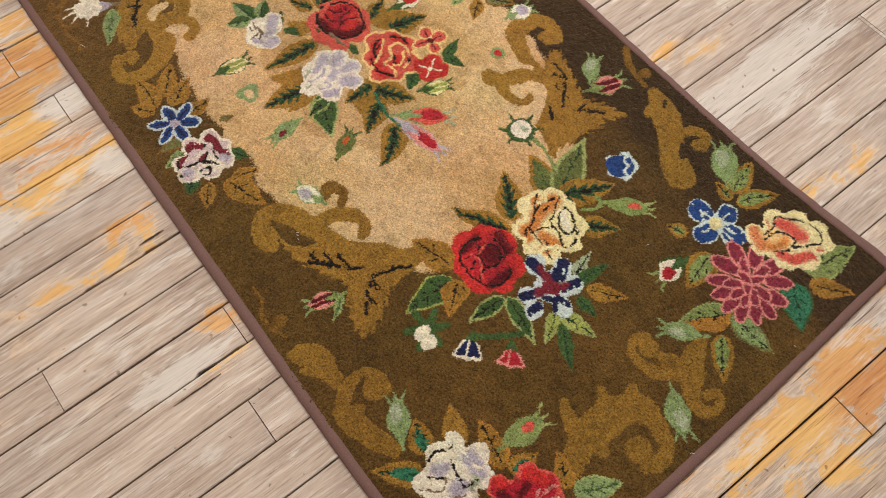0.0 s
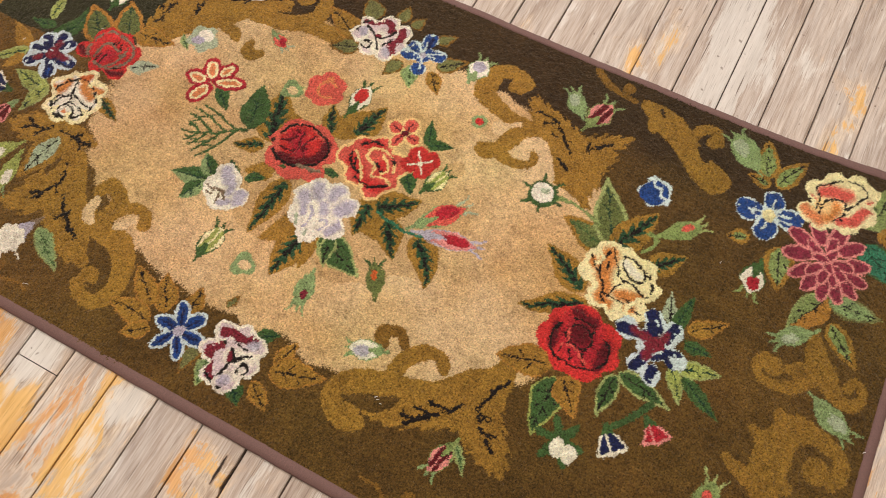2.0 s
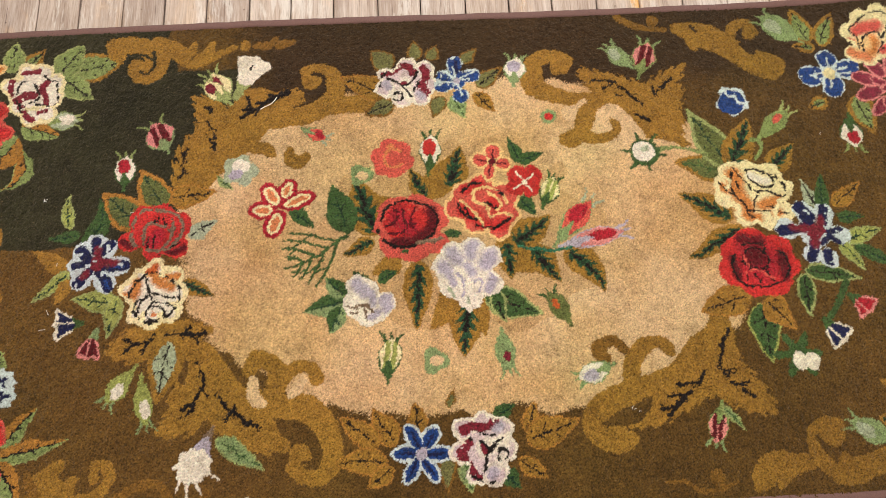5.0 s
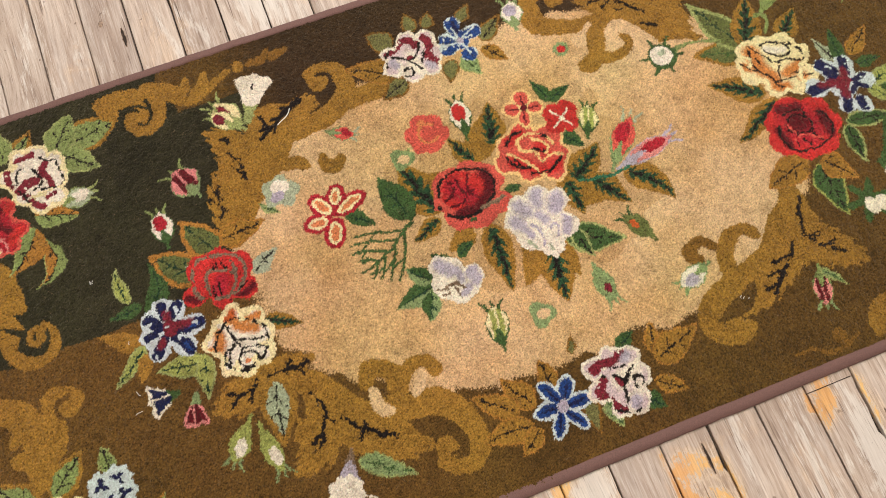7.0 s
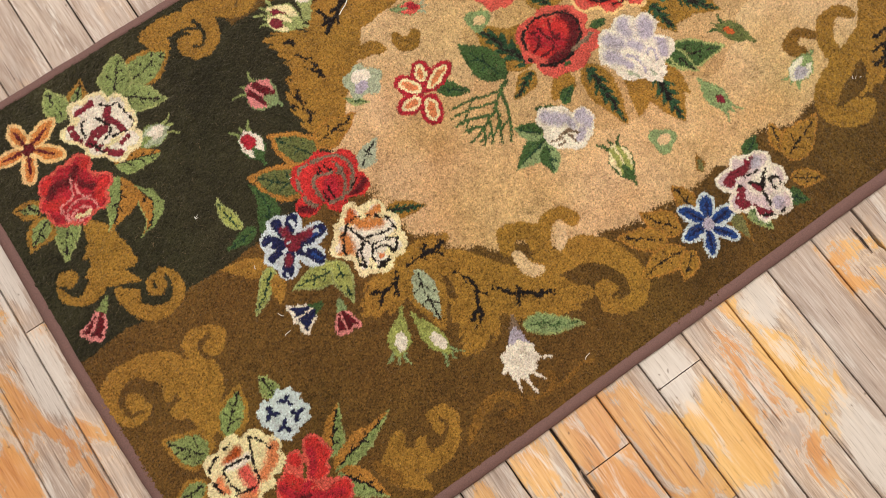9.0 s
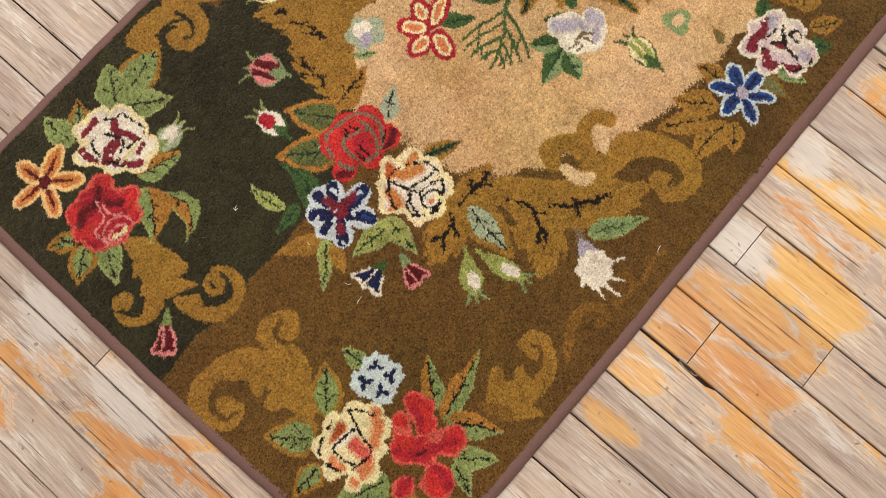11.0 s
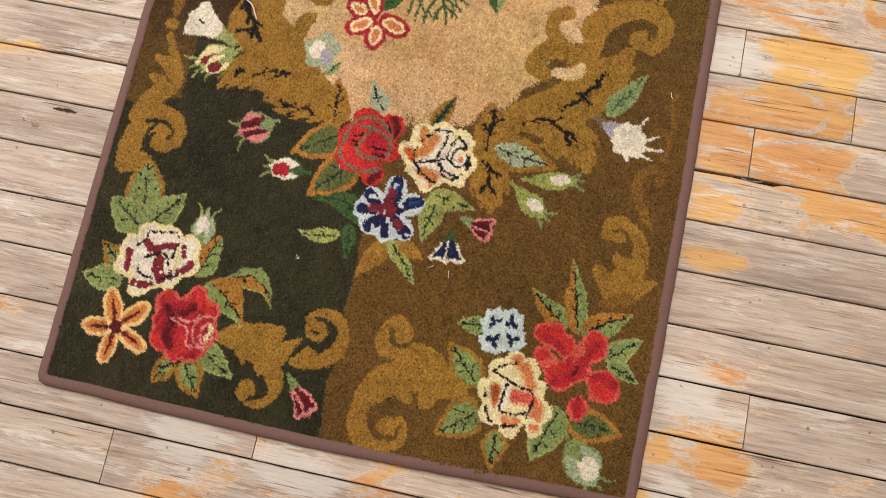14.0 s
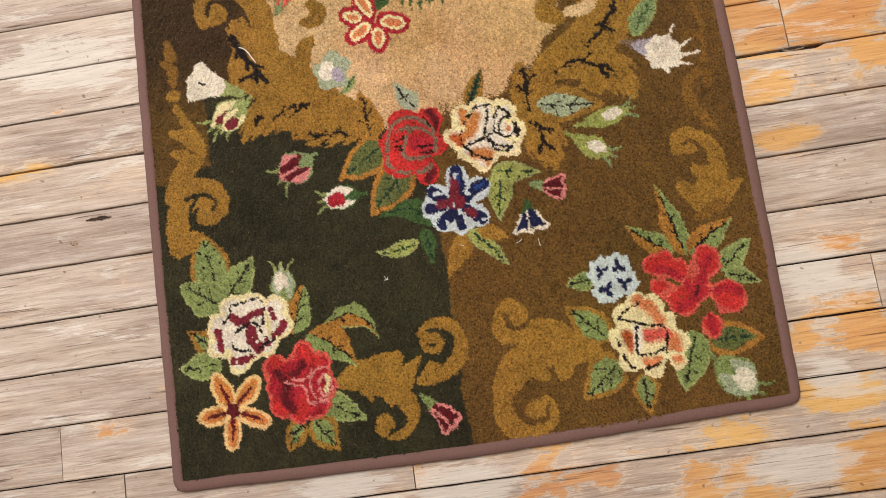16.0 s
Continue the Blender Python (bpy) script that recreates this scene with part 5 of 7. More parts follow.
scrollwork("old gold acanthus leaf with black veins",
    ("gold", (-0.361, 0.274, 0.0445), (-0.387, 0.224, 0.0377), (-0.422, 0.184, 0.0323), (-0.458, 0.147, 0.0288), (-0.482, 0.105, 0.0270)),
    ("leafy", (-0.421, 0.187, 0.0341), (-0.423, 0.216, 0.0380), (-0.435, 0.252, 0.0342), (-0.456, 0.283, 0.0197), (-0.480, 0.303, 0.0038)),
    ("leafy", (-0.480, 0.122, 0.0270), (-0.485, 0.156, 0.0243), (-0.484, 0.188, 0.0203), (-0.484, 0.217, 0.0054)),
    ("vein", (-0.454, 0.279), (-0.437, 0.262), (-0.425, 0.237), (-0.427, 0.214), (-0.430, 0.192)),
    ("vein", (-0.419, 0.248), (-0.425, 0.233)),
    ("vein", (-0.449, 0.239), (-0.434, 0.219)),
    ("vein", (-0.484, 0.200), (-0.491, 0.189), (-0.489, 0.169), (-0.491, 0.152), (-0.499, 0.134)),
    ("vein", (-0.504, 0.177), (-0.491, 0.170)),
    ("vein", (-0.455, 0.120), (-0.475, 0.117), (-0.489, 0.102)),
    ("vein", (-0.475, 0.117), (-0.463, 0.098)))
scrollwork("old gold scroll beside the medallion",
    ("leafy", (-0.429, 0.220, 0.0477), (-0.381, 0.257, 0.0308), (-0.325, 0.277, 0.0275), (-0.279, 0.301, 0.0103)),
    ("gold", (-0.351, 0.251, 0.0201), (-0.286, 0.254, 0.0207), (-0.241, 0.268, 0.0203), (-0.215, 0.294, 0.0195), (-0.216, 0.327, 0.0172), (-0.238, 0.351, 0.0138), (-0.263, 0.347, 0.0149)),
    ("gold", (-0.260, 0.330, 0.0172), (-0.258, 0.329, 0.0195)),
    ("gold", (-0.219, 0.271, 0.0172), (-0.180, 0.275, 0.0184), (-0.153, 0.277, 0.0207)),
    ("gold", (-0.372, 0.208, 0.0075), (-0.363, 0.192, 0.0103), (-0.344, 0.193, 0.0126), (-0.332, 0.181, 0.0101)),
    ("gold", (-0.299, 0.186, 0.0072), (-0.298, 0.170, 0.0114), (-0.282, 0.162, 0.0138), (-0.268, 0.170, 0.0093)),
    ("gap", (-0.255, 0.341, 0.0023), (-0.239, 0.340, 0.0028), (-0.235, 0.324, 0.0028), (-0.242, 0.313, 0.0023)),
    ("vein", (-0.451, 0.251), (-0.437, 0.222), (-0.437, 0.190)),
    ("vein", (-0.451, 0.225), (-0.437, 0.206)))
scrollwork("old gold acanthus leaf with black veins",
    ("gold", (-0.508, -0.146, 0.0233), (-0.461, -0.191, 0.0371), (-0.423, -0.231, 0.0345), (-0.385, -0.271, 0.0270), (-0.348, -0.302, 0.0202), (-0.315, -0.327, 0.0144)),
    ("leafy", (-0.516, -0.141, 0.0152), (-0.479, -0.146, 0.0198), (-0.427, -0.145, 0.0054)),
    ("leafy", (-0.411, -0.254, 0.0361), (-0.379, -0.297, 0.0371), (-0.344, -0.324, 0.0305), (-0.303, -0.341, 0.0114)),
    ("leafy", (-0.451, -0.225, 0.0287), (-0.456, -0.264, 0.0377), (-0.474, -0.297, 0.0253), (-0.508, -0.312, 0.0039)),
    ("leafy", (-0.513, -0.166, 0.0219), (-0.554, -0.165, 0.0305), (-0.598, -0.177, 0.0067)),
    ("gap", (-0.477, -0.189, 0.0038), (-0.471, -0.210, 0.0081), (-0.473, -0.234, 0.0038)),
    ("vein", (-0.503, -0.149), (-0.481, -0.148), (-0.458, -0.151), (-0.434, -0.148)),
    ("vein", (-0.462, -0.138), (-0.476, -0.152)),
    ("vein", (-0.461, -0.152), (-0.447, -0.163)),
    ("vein", (-0.410, -0.259), (-0.394, -0.280), (-0.374, -0.295), (-0.356, -0.306), (-0.338, -0.315)),
    ("vein", (-0.354, -0.295), (-0.365, -0.306)),
    ("vein", (-0.384, -0.275), (-0.388, -0.287), (-0.398, -0.300)),
    ("vein", (-0.450, -0.200), (-0.436, -0.222), (-0.438, -0.243), (-0.451, -0.264), (-0.453, -0.279), (-0.471, -0.292)),
    ("vein", (-0.426, -0.258), (-0.438, -0.243)),
    ("vein", (-0.453, -0.270), (-0.472, -0.277)),
    ("vein", (-0.524, -0.150), (-0.536, -0.161), (-0.556, -0.161), (-0.573, -0.179)),
    ("vein", (-0.536, -0.161), (-0.542, -0.181)),
    ("vein", (-0.556, -0.161), (-0.573, -0.154)))
scrollwork("old gold scroll beside the medallion",
    ("gold", (-0.345, -0.276, 0.0238), (-0.305, -0.282, 0.0209), (-0.269, -0.285, 0.0225), (-0.238, -0.310, 0.0225), (-0.221, -0.344, 0.0173), (-0.222, -0.375, 0.0172), (-0.241, -0.396, 0.0135), (-0.269, -0.395, 0.0126), (-0.284, -0.379, 0.0118)),
    ("gold", (-0.274, -0.361, 0.0186), (-0.274, -0.362, 0.0200)),
    ("gold", (-0.325, -0.271, 0.0135), (-0.311, -0.235, 0.0182), (-0.323, -0.208, 0.0144), (-0.349, -0.201, 0.0153), (-0.361, -0.220, 0.0117)),
    ("gold", (-0.308, -0.242, 0.0118), (-0.282, -0.218, 0.0127), (-0.255, -0.220, 0.0116), (-0.248, -0.238, 0.0126)),
    ("gap", (-0.310, -0.305, 0.0040), (-0.289, -0.319, 0.0143), (-0.262, -0.326, 0.0081), (-0.242, -0.351, 0.0025), (-0.249, -0.369, 0.0024), (-0.269, -0.374, 0.0019)),
    ("cream", (-0.353, -0.238, 0.0101), (-0.351, -0.265, 0.0118), (-0.336, -0.275, 0.0059)),
    ("cream", (-0.271, -0.239, 0.0071), (-0.284, -0.257, 0.0086), (-0.294, -0.266, 0.0045)))
scrollwork("old gold spiral scroll",
    ("gold", (-0.877, 0.197, 0.0067), (-0.870, 0.169, 0.0192), (-0.866, 0.141, 0.0232), (-0.855, 0.109, 0.0125), (-0.844, 0.103, 0.0045)),
    ("gold", (-0.881, 0.142, 0.0196), (-0.888, 0.112, 0.0214), (-0.871, 0.088, 0.0107), (-0.856, 0.072, 0.0033)),
    ("gold", (-0.879, 0.162, 0.0127), (-0.904, 0.153, 0.0042)),
    ("gold", (-0.898, 0.112, 0.0172), (-0.923, 0.093, 0.0142), (-0.946, 0.095, 0.0079), (-0.959, 0.107, 0.0066), (-0.962, 0.128, 0.0062), (-0.954, 0.140, 0.0047)),
    ("gold", (-0.943, 0.134, 0.0148), (-0.944, 0.133, 0.0169)),
    ("gold", (-0.906, 0.126, 0.0080), (-0.917, 0.123, 0.0042)),
    ("gap", (-0.925, 0.129, 0.0019), (-0.938, 0.116, 0.0040), (-0.952, 0.118, 0.0035), (-0.959, 0.131, 0.0016)),
    ("gold", (-0.890, 0.075, 0.0062), (-0.884, 0.055, 0.0133), (-0.880, 0.032, 0.0117), (-0.863, 0.013, 0.0125), (-0.839, 0.006, 0.0101), (-0.819, 0.013, 0.0098), (-0.809, 0.030, 0.0089), (-0.809, 0.049, 0.0071), (-0.821, 0.064, 0.0063)),
    ("gold", (-0.835, 0.051, 0.0176), (-0.835, 0.049, 0.0184)),
    ("gold", (-0.875, 0.057, 0.0084), (-0.865, 0.047, 0.0062)),
    ("gap", (-0.819, 0.053, 0.0016), (-0.820, 0.037, 0.0020), (-0.831, 0.027, 0.0027), (-0.845, 0.027, 0.0042), (-0.861, 0.038, 0.0053), (-0.861, 0.051, 0.0025)),
    ("gap", (-0.838, 0.057, 0.0012), (-0.840, 0.048, 0.0015)))
scrollwork("old gold spiral scroll",
    ("gold", (-0.894, -0.214, 0.0040), (-0.886, -0.176, 0.0120), (-0.873, -0.139, 0.0235), (-0.876, -0.103, 0.0243), (-0.896, -0.065, 0.0235), (-0.922, -0.049, 0.0207), (-0.951, -0.045, 0.0174), (-0.973, -0.053, 0.0150), (-0.984, -0.074, 0.0117), (-0.978, -0.100, 0.0085), (-0.962, -0.114, 0.0084)),
    ("gold", (-0.853, -0.137, 0.0202), (-0.842, -0.110, 0.0167), (-0.845, -0.085, 0.0117), (-0.844, -0.065, 0.0118), (-0.830, -0.053, 0.0107), (-0.811, -0.058, 0.0094), (-0.800, -0.073, 0.0107)),
    ("gold", (-0.857, -0.139, 0.0179), (-0.869, -0.163, 0.0152), (-0.885, -0.195, 0.0067)),
    ("gap", (-0.960, -0.067, 0.0039), (-0.941, -0.063, 0.0062), (-0.919, -0.089, 0.0086), (-0.907, -0.125, 0.0070), (-0.926, -0.116, 0.0088), (-0.931, -0.105, 0.0042)),
    ("gold", (-0.881, -0.105, 0.0143), (-0.900, -0.100, 0.0134), (-0.908, -0.111, 0.0078)),
    ("gold", (-0.880, -0.144, 0.0192), (-0.903, -0.140, 0.0134), (-0.915, -0.135, 0.0056)),
    ("gold", (-0.955, -0.092, 0.0171), (-0.956, -0.093, 0.0158)),
    ("gold", (-0.941, -0.105, 0.0066), (-0.951, -0.114, 0.0057), (-0.965, -0.112, 0.0062)),
    ("gold", (-0.814, -0.082, 0.0176), (-0.814, -0.083, 0.0165)),
    ("gap", (-0.963, -0.073, 0.0019), (-0.969, -0.086, 0.0017), (-0.967, -0.102, 0.0019), (-0.952, -0.108, 0.0018)),
    ("gap", (-0.812, -0.066, 0.0017), (-0.825, -0.069, 0.0020), (-0.834, -0.080, 0.0025), (-0.830, -0.097, 0.0021)))
scrollwork("faded old gold border scroll",
    ("gold", (-0.659, -0.359, 0.0090), (-0.681, -0.375, 0.0151), (-0.689, -0.397, 0.0204), (-0.675, -0.427, 0.0108), (-0.664, -0.443, 0.0039)),
    ("gold", (-0.638, -0.387, 0.0116), (-0.656, -0.407, 0.0185), (-0.675, -0.392, 0.0235)),
    ("gold", (-0.640, -0.414, 0.0134), (-0.609, -0.413, 0.0125), (-0.589, -0.398, 0.0107), (-0.579, -0.377, 0.0092), (-0.587, -0.362, 0.0101), (-0.604, -0.360, 0.0098)),
    ("gold", (-0.602, -0.376, 0.0110), (-0.603, -0.377, 0.0118)),
    ("gold_dark", (-0.709, -0.371, 0.0054), (-0.698, -0.401, 0.0108)),
    ("gap", (-0.595, -0.369, 0.0014), (-0.592, -0.382, 0.0018), (-0.602, -0.390, 0.0018)),
    ("gap", (-0.629, -0.389, 0.0031), (-0.630, -0.402, 0.0034)),
    ("gold_dark", (-0.581, -0.424, 0.0032), (-0.552, -0.403, 0.0076), (-0.525, -0.392, 0.0081), (-0.501, -0.395, 0.0072), (-0.487, -0.412, 0.0072), (-0.492, -0.428, 0.0076), (-0.508, -0.422, 0.0075)),
    ("gold_dark", (-0.498, -0.389, 0.0027), (-0.481, -0.410, 0.0020), (-0.466, -0.423, 0.0027), (-0.439, -0.430, 0.0034), (-0.408, -0.431, 0.0034), (-0.374, -0.423, 0.0027), (-0.354, -0.430, 0.0027)),
    ("gold_dark", (-0.423, -0.413, 0.0095), (-0.426, -0.424, 0.0067)),
    ("gap", (-0.509, -0.406, 0.0036), (-0.498, -0.410, 0.0017)))
scrollwork("old gold acanthus leaf with black veins",
    ("gold", (0.242, 0.265, 0.0143), (0.190, 0.281, 0.0173), (0.162, 0.301, 0.0230), (0.159, 0.334, 0.0205), (0.176, 0.357, 0.0179), (0.206, 0.364, 0.0119), (0.228, 0.350, 0.0154)),
    ("gold", (0.215, 0.340, 0.0205), (0.216, 0.338, 0.0185)),
    ("leafy", (0.389, 0.227, 0.0334), (0.364, 0.258, 0.0347), (0.325, 0.280, 0.0324), (0.286, 0.301, 0.0255), (0.251, 0.327, 0.0072)),
    ("leafy", (0.359, 0.259, 0.0310), (0.395, 0.283, 0.0213), (0.432, 0.312, 0.0139), (0.451, 0.329, 0.0038)),
    ("leafy", (0.371, 0.243, 0.0347), (0.411, 0.261, 0.0263), (0.439, 0.285, 0.0060)),
    ("gold", (0.230, 0.262, 0.0127), (0.286, 0.263, 0.0179), (0.342, 0.221, 0.0286), (0.378, 0.191, 0.0143), (0.440, 0.164, 0.0036)),
    ("leafy", (0.384, 0.247, 0.0406), (0.403, 0.218, 0.0324), (0.417, 0.188, 0.0149), (0.429, 0.166, 0.0046)),
    ("gap", (0.185, 0.338, 0.0051), (0.194, 0.318, 0.0061), (0.225, 0.307, 0.0119), (0.243, 0.303, 0.0058)),
    ("vein", (0.266, 0.304), (0.298, 0.304), (0.323, 0.292), (0.340, 0.272), (0.362, 0.251)),
    ("vein", (0.293, 0.288), (0.311, 0.294)),
    ("vein", (0.328, 0.272), (0.316, 0.271)),
    ("vein", (0.424, 0.303), (0.407, 0.287), (0.390, 0.269)),
    ("vein", (0.386, 0.292), (0.393, 0.266)),
    ("vein", (0.345, 0.231), (0.371, 0.217)))
scrollwork("old gold scroll on the cream medallion",
    ("cream", (0.223, 0.237, 0.0162), (0.239, 0.246, 0.0116), (0.252, 0.260, 0.0072)),
    ("cream", (0.278, 0.225, 0.0103), (0.303, 0.241, 0.0127), (0.327, 0.209, 0.0162), (0.341, 0.180, 0.0204)),
    ("cream", (0.279, 0.206, 0.0104), (0.284, 0.198, 0.0081)),
    ("gold", (0.217, 0.184, 0.0185), (0.242, 0.198, 0.0153), (0.254, 0.234, 0.0172), (0.276, 0.257, 0.0074)),
    ("gold", (0.249, 0.187, 0.0119), (0.280, 0.183, 0.0107), (0.308, 0.198, 0.0081), (0.302, 0.216, 0.0069)))
scrollwork("old gold acanthus leaf with black veins",
    ("gold", (0.440, -0.157, 0.0144), (0.435, -0.197, 0.0268), (0.407, -0.239, 0.0432), (0.358, -0.263, 0.0233), (0.306, -0.281, 0.0196), (0.263, -0.291, 0.0201), (0.227, -0.308, 0.0207), (0.209, -0.335, 0.0207), (0.221, -0.363, 0.0156), (0.247, -0.374, 0.0128), (0.266, -0.361, 0.0114)),
    ("gold", (0.246, -0.350, 0.0137), (0.246, -0.351, 0.0155)),
    ("leafy", (0.427, -0.227, 0.0350), (0.438, -0.271, 0.0381), (0.473, -0.300, 0.0287), (0.507, -0.329, 0.0053)),
    ("leafy", (0.406, -0.259, 0.0363), (0.354, -0.290, 0.0330), (0.311, -0.316, 0.0269), (0.269, -0.341, 0.0041)),
    ("gold", (0.279, -0.271, 0.0145), (0.284, -0.236, 0.0145), (0.308, -0.209, 0.0124), (0.336, -0.205, 0.0114), (0.346, -0.219, 0.0124)),
    ("gap", (0.303, -0.303, 0.0052), (0.279, -0.323, 0.0128), (0.245, -0.337, 0.0046), (0.221, -0.336, 0.0018)),
    ("gold", (0.253, -0.290, 0.0103), (0.276, -0.299, 0.0083)),
    ("vein", (0.454, -0.185), (0.440, -0.214), (0.430, -0.244), (0.439, -0.267), (0.448, -0.282), (0.479, -0.303)),
    ("vein", (0.428, -0.254), (0.454, -0.259)),
    ("vein", (0.448, -0.282), (0.472, -0.279)),
    ("vein", (0.428, -0.217), (0.439, -0.216)),
    ("vein", (0.401, -0.258), (0.386, -0.281), (0.367, -0.297), (0.342, -0.313), (0.320, -0.316)),
    ("vein", (0.387, -0.277), (0.356, -0.276)),
    ("vein", (0.367, -0.296), (0.335, -0.297)),
    ("vein", (0.345, -0.312), (0.334, -0.327)))
scrollwork("old gold scroll on the cream medallion",
    ("gold_dark", (0.274, -0.216, 0.0086), (0.253, -0.199, 0.0114), (0.227, -0.210, 0.0124), (0.235, -0.229, 0.0124)))
scrollwork("faded old gold border scroll",
    ("gold_dark", (0.313, -0.430, 0.0031), (0.342, -0.431, 0.0036), (0.367, -0.444, 0.0036), (0.393, -0.442, 0.0036), (0.429, -0.434, 0.0031)),
    ("gold_dark", (0.396, -0.425, 0.0134), (0.397, -0.426, 0.0124)),
    ("gold", (0.456, -0.446, 0.0051), (0.476, -0.423, 0.0205), (0.501, -0.409, 0.0184), (0.529, -0.406, 0.0092)),
    ("gold", (0.458, -0.426, 0.0082), (0.481, -0.416, 0.0133)))
scrollwork("old gold spiral scroll",
    ("gold_dark", (0.334, 0.446, 0.0067), (0.363, 0.426, 0.0075), (0.395, 0.416, 0.0050), (0.424, 0.413, 0.0062)),
    ("gold_dark", (0.403, 0.431, 0.0121), (0.405, 0.431, 0.0105)),
    ("gold", (0.448, 0.414, 0.0113), (0.484, 0.401, 0.0251), (0.518, 0.384, 0.0277), (0.555, 0.359, 0.0241), (0.586, 0.332, 0.0260), (0.618, 0.319, 0.0279)),
    ("gold", (0.479, 0.370, 0.0100), (0.479, 0.395, 0.0176)),
    ("gold", (0.551, 0.385, 0.0100), (0.561, 0.411, 0.0110), (0.587, 0.416, 0.0113), (0.601, 0.397, 0.0099)),
    ("gold", (0.589, 0.395, 0.0121), (0.590, 0.395, 0.0139)),
    ("gap", (0.478, 0.419, 0.0030), (0.485, 0.407, 0.0027)),
    ("gap", (0.573, 0.371, 0.0050), (0.587, 0.353, 0.0066)),
    ("gap", (0.570, 0.393, 0.0022), (0.579, 0.378, 0.0031)))
scrollwork("old gold spiral scroll",
    ("gold", (0.868, 0.126, 0.0049), (0.874, 0.096, 0.0156), (0.887, 0.067, 0.0197), (0.872, 0.041, 0.0179), (0.853, 0.017, 0.0136), (0.827, 0.010, 0.0117), (0.804, 0.015, 0.0084), (0.797, 0.032, 0.0078), (0.803, 0.048, 0.0084)),
    ("gold", (0.819, 0.037, 0.0166), (0.820, 0.037, 0.0179)),
    ("gold", (0.863, 0.053, 0.0136), (0.846, 0.044, 0.0088)),
    ("gold", (0.897, 0.066, 0.0194), (0.920, 0.040, 0.0161), (0.945, 0.034, 0.0145), (0.959, 0.046, 0.0116), (0.959, 0.067, 0.0080), (0.944, 0.072, 0.0077), (0.938, 0.058, 0.0084)),
    ("gap", (0.806, 0.025, 0.0018), (0.821, 0.018, 0.0020), (0.840, 0.024, 0.0034), (0.853, 0.033, 0.0031)),
    ("gap", (0.936, 0.046, 0.0024), (0.948, 0.046, 0.0024), (0.952, 0.058, 0.0018)))
scrollwork("old gold spiral scroll",
    ("gold", (0.900, -0.212, 0.0080), (0.881, -0.181, 0.0192), (0.867, -0.153, 0.0238), (0.865, -0.114, 0.0290), (0.868, -0.080, 0.0270), (0.886, -0.048, 0.0271), (0.913, -0.043, 0.0188), (0.938, -0.046, 0.0145), (0.959, -0.056, 0.0107), (0.965, -0.082, 0.0123), (0.957, -0.106, 0.0079)),
    ("gap", (0.903, -0.098, 0.0083), (0.905, -0.080, 0.0089), (0.915, -0.064, 0.0080), (0.931, -0.065, 0.0052), (0.945, -0.074, 0.0034), (0.951, -0.091, 0.0019)),
    ("gold", (0.931, -0.093, 0.0190), (0.932, -0.093, 0.0212)),
    ("gold", (0.803, -0.134, 0.0078), (0.826, -0.147, 0.0135), (0.852, -0.152, 0.0154)),
    ("gold", (0.825, -0.071, 0.0062), (0.851, -0.088, 0.0174)),
    ("gold", (0.856, -0.035, 0.0105), (0.876, -0.045, 0.0145)),
    ("gold", (0.881, -0.144, 0.0190), (0.902, -0.137, 0.0071)))
scrollwork("faded old gold border scroll",
    ("gold", (0.464, -0.436, 0.0074), (0.477, -0.418, 0.0090), (0.504, -0.408, 0.0097), (0.543, -0.402, 0.0071)),
    ("gold", (0.495, -0.445, 0.0054), (0.517, -0.424, 0.0072), (0.551, -0.413, 0.0071)),
    ("gold", (0.691, -0.401, 0.0142), (0.655, -0.414, 0.0174), (0.622, -0.425, 0.0213), (0.590, -0.428, 0.0142), (0.567, -0.405, 0.0116), (0.558, -0.380, 0.0108), (0.567, -0.358, 0.0080), (0.588, -0.348, 0.0089), (0.606, -0.354, 0.0097)),
    ("gold", (0.591, -0.369, 0.0187), (0.592, -0.369, 0.0204)),
    ("gold", (0.606, -0.422, 0.0155), (0.607, -0.403, 0.0080)),
    ("gap", (0.567, -0.370, 0.0013), (0.574, -0.383, 0.0034), (0.585, -0.396, 0.0069), (0.600, -0.398, 0.0027)))
leaf(-0.513, 0.101, -0.426, 0.109, 0.3, 'goldv')
leaf(-0.497, -0.157, -0.513, -0.270, 0.3, 'paleg')
leaf(-0.112, 0.292, -0.205, 0.334, 0.3, 'goldv')
# north-west corner bouquet
leaf(-0.705, 0.372, -0.616, 0.388, 0.42, 'gg')
leaf(-0.736, 0.363, -0.665, 0.308, 0.36, 'green')
leaf(-0.736, 0.363, -0.693, 0.430, 0.42, 'green')
leaf(-0.803, 0.384, -0.765, 0.424, 0.34, 'gg')
leaf(-0.824, 0.375, -0.824, 0.443, 0.36, 'green')
bud(-0.758, 0.270, -0.689, 0.264, 0.36, 'greenwhite')
leaf(-0.794, 0.259, -0.721, 0.235, 0.36, 'half')
leaf(-0.788, 0.211, -0.822, 0.127, 0.24, 'halfr', bend=0.3)
leaf(-0.798, 0.237, -0.855, 0.165, 0.34, 'half', bend=0.1)
leaf(-0.897, 0.226, -0.934, 0.161, 0.34, 'green')
leaf(-0.924, 0.260, -0.965, 0.285, 0.36, 'gg')
leaf(-0.921, 0.243, -0.975, 0.207, 0.38, 'gg')
rose(-0.783, 0.327, 0.067, -98, 'maroon')
star(-0.894, 0.362, 0.062, 26, 'orange', petals=5)
rose(-0.870, 0.257, 0.060, -98, 'crimson')
bell(-0.906, 0.077, -0.960, 0.033, 0.3, 'redbell')
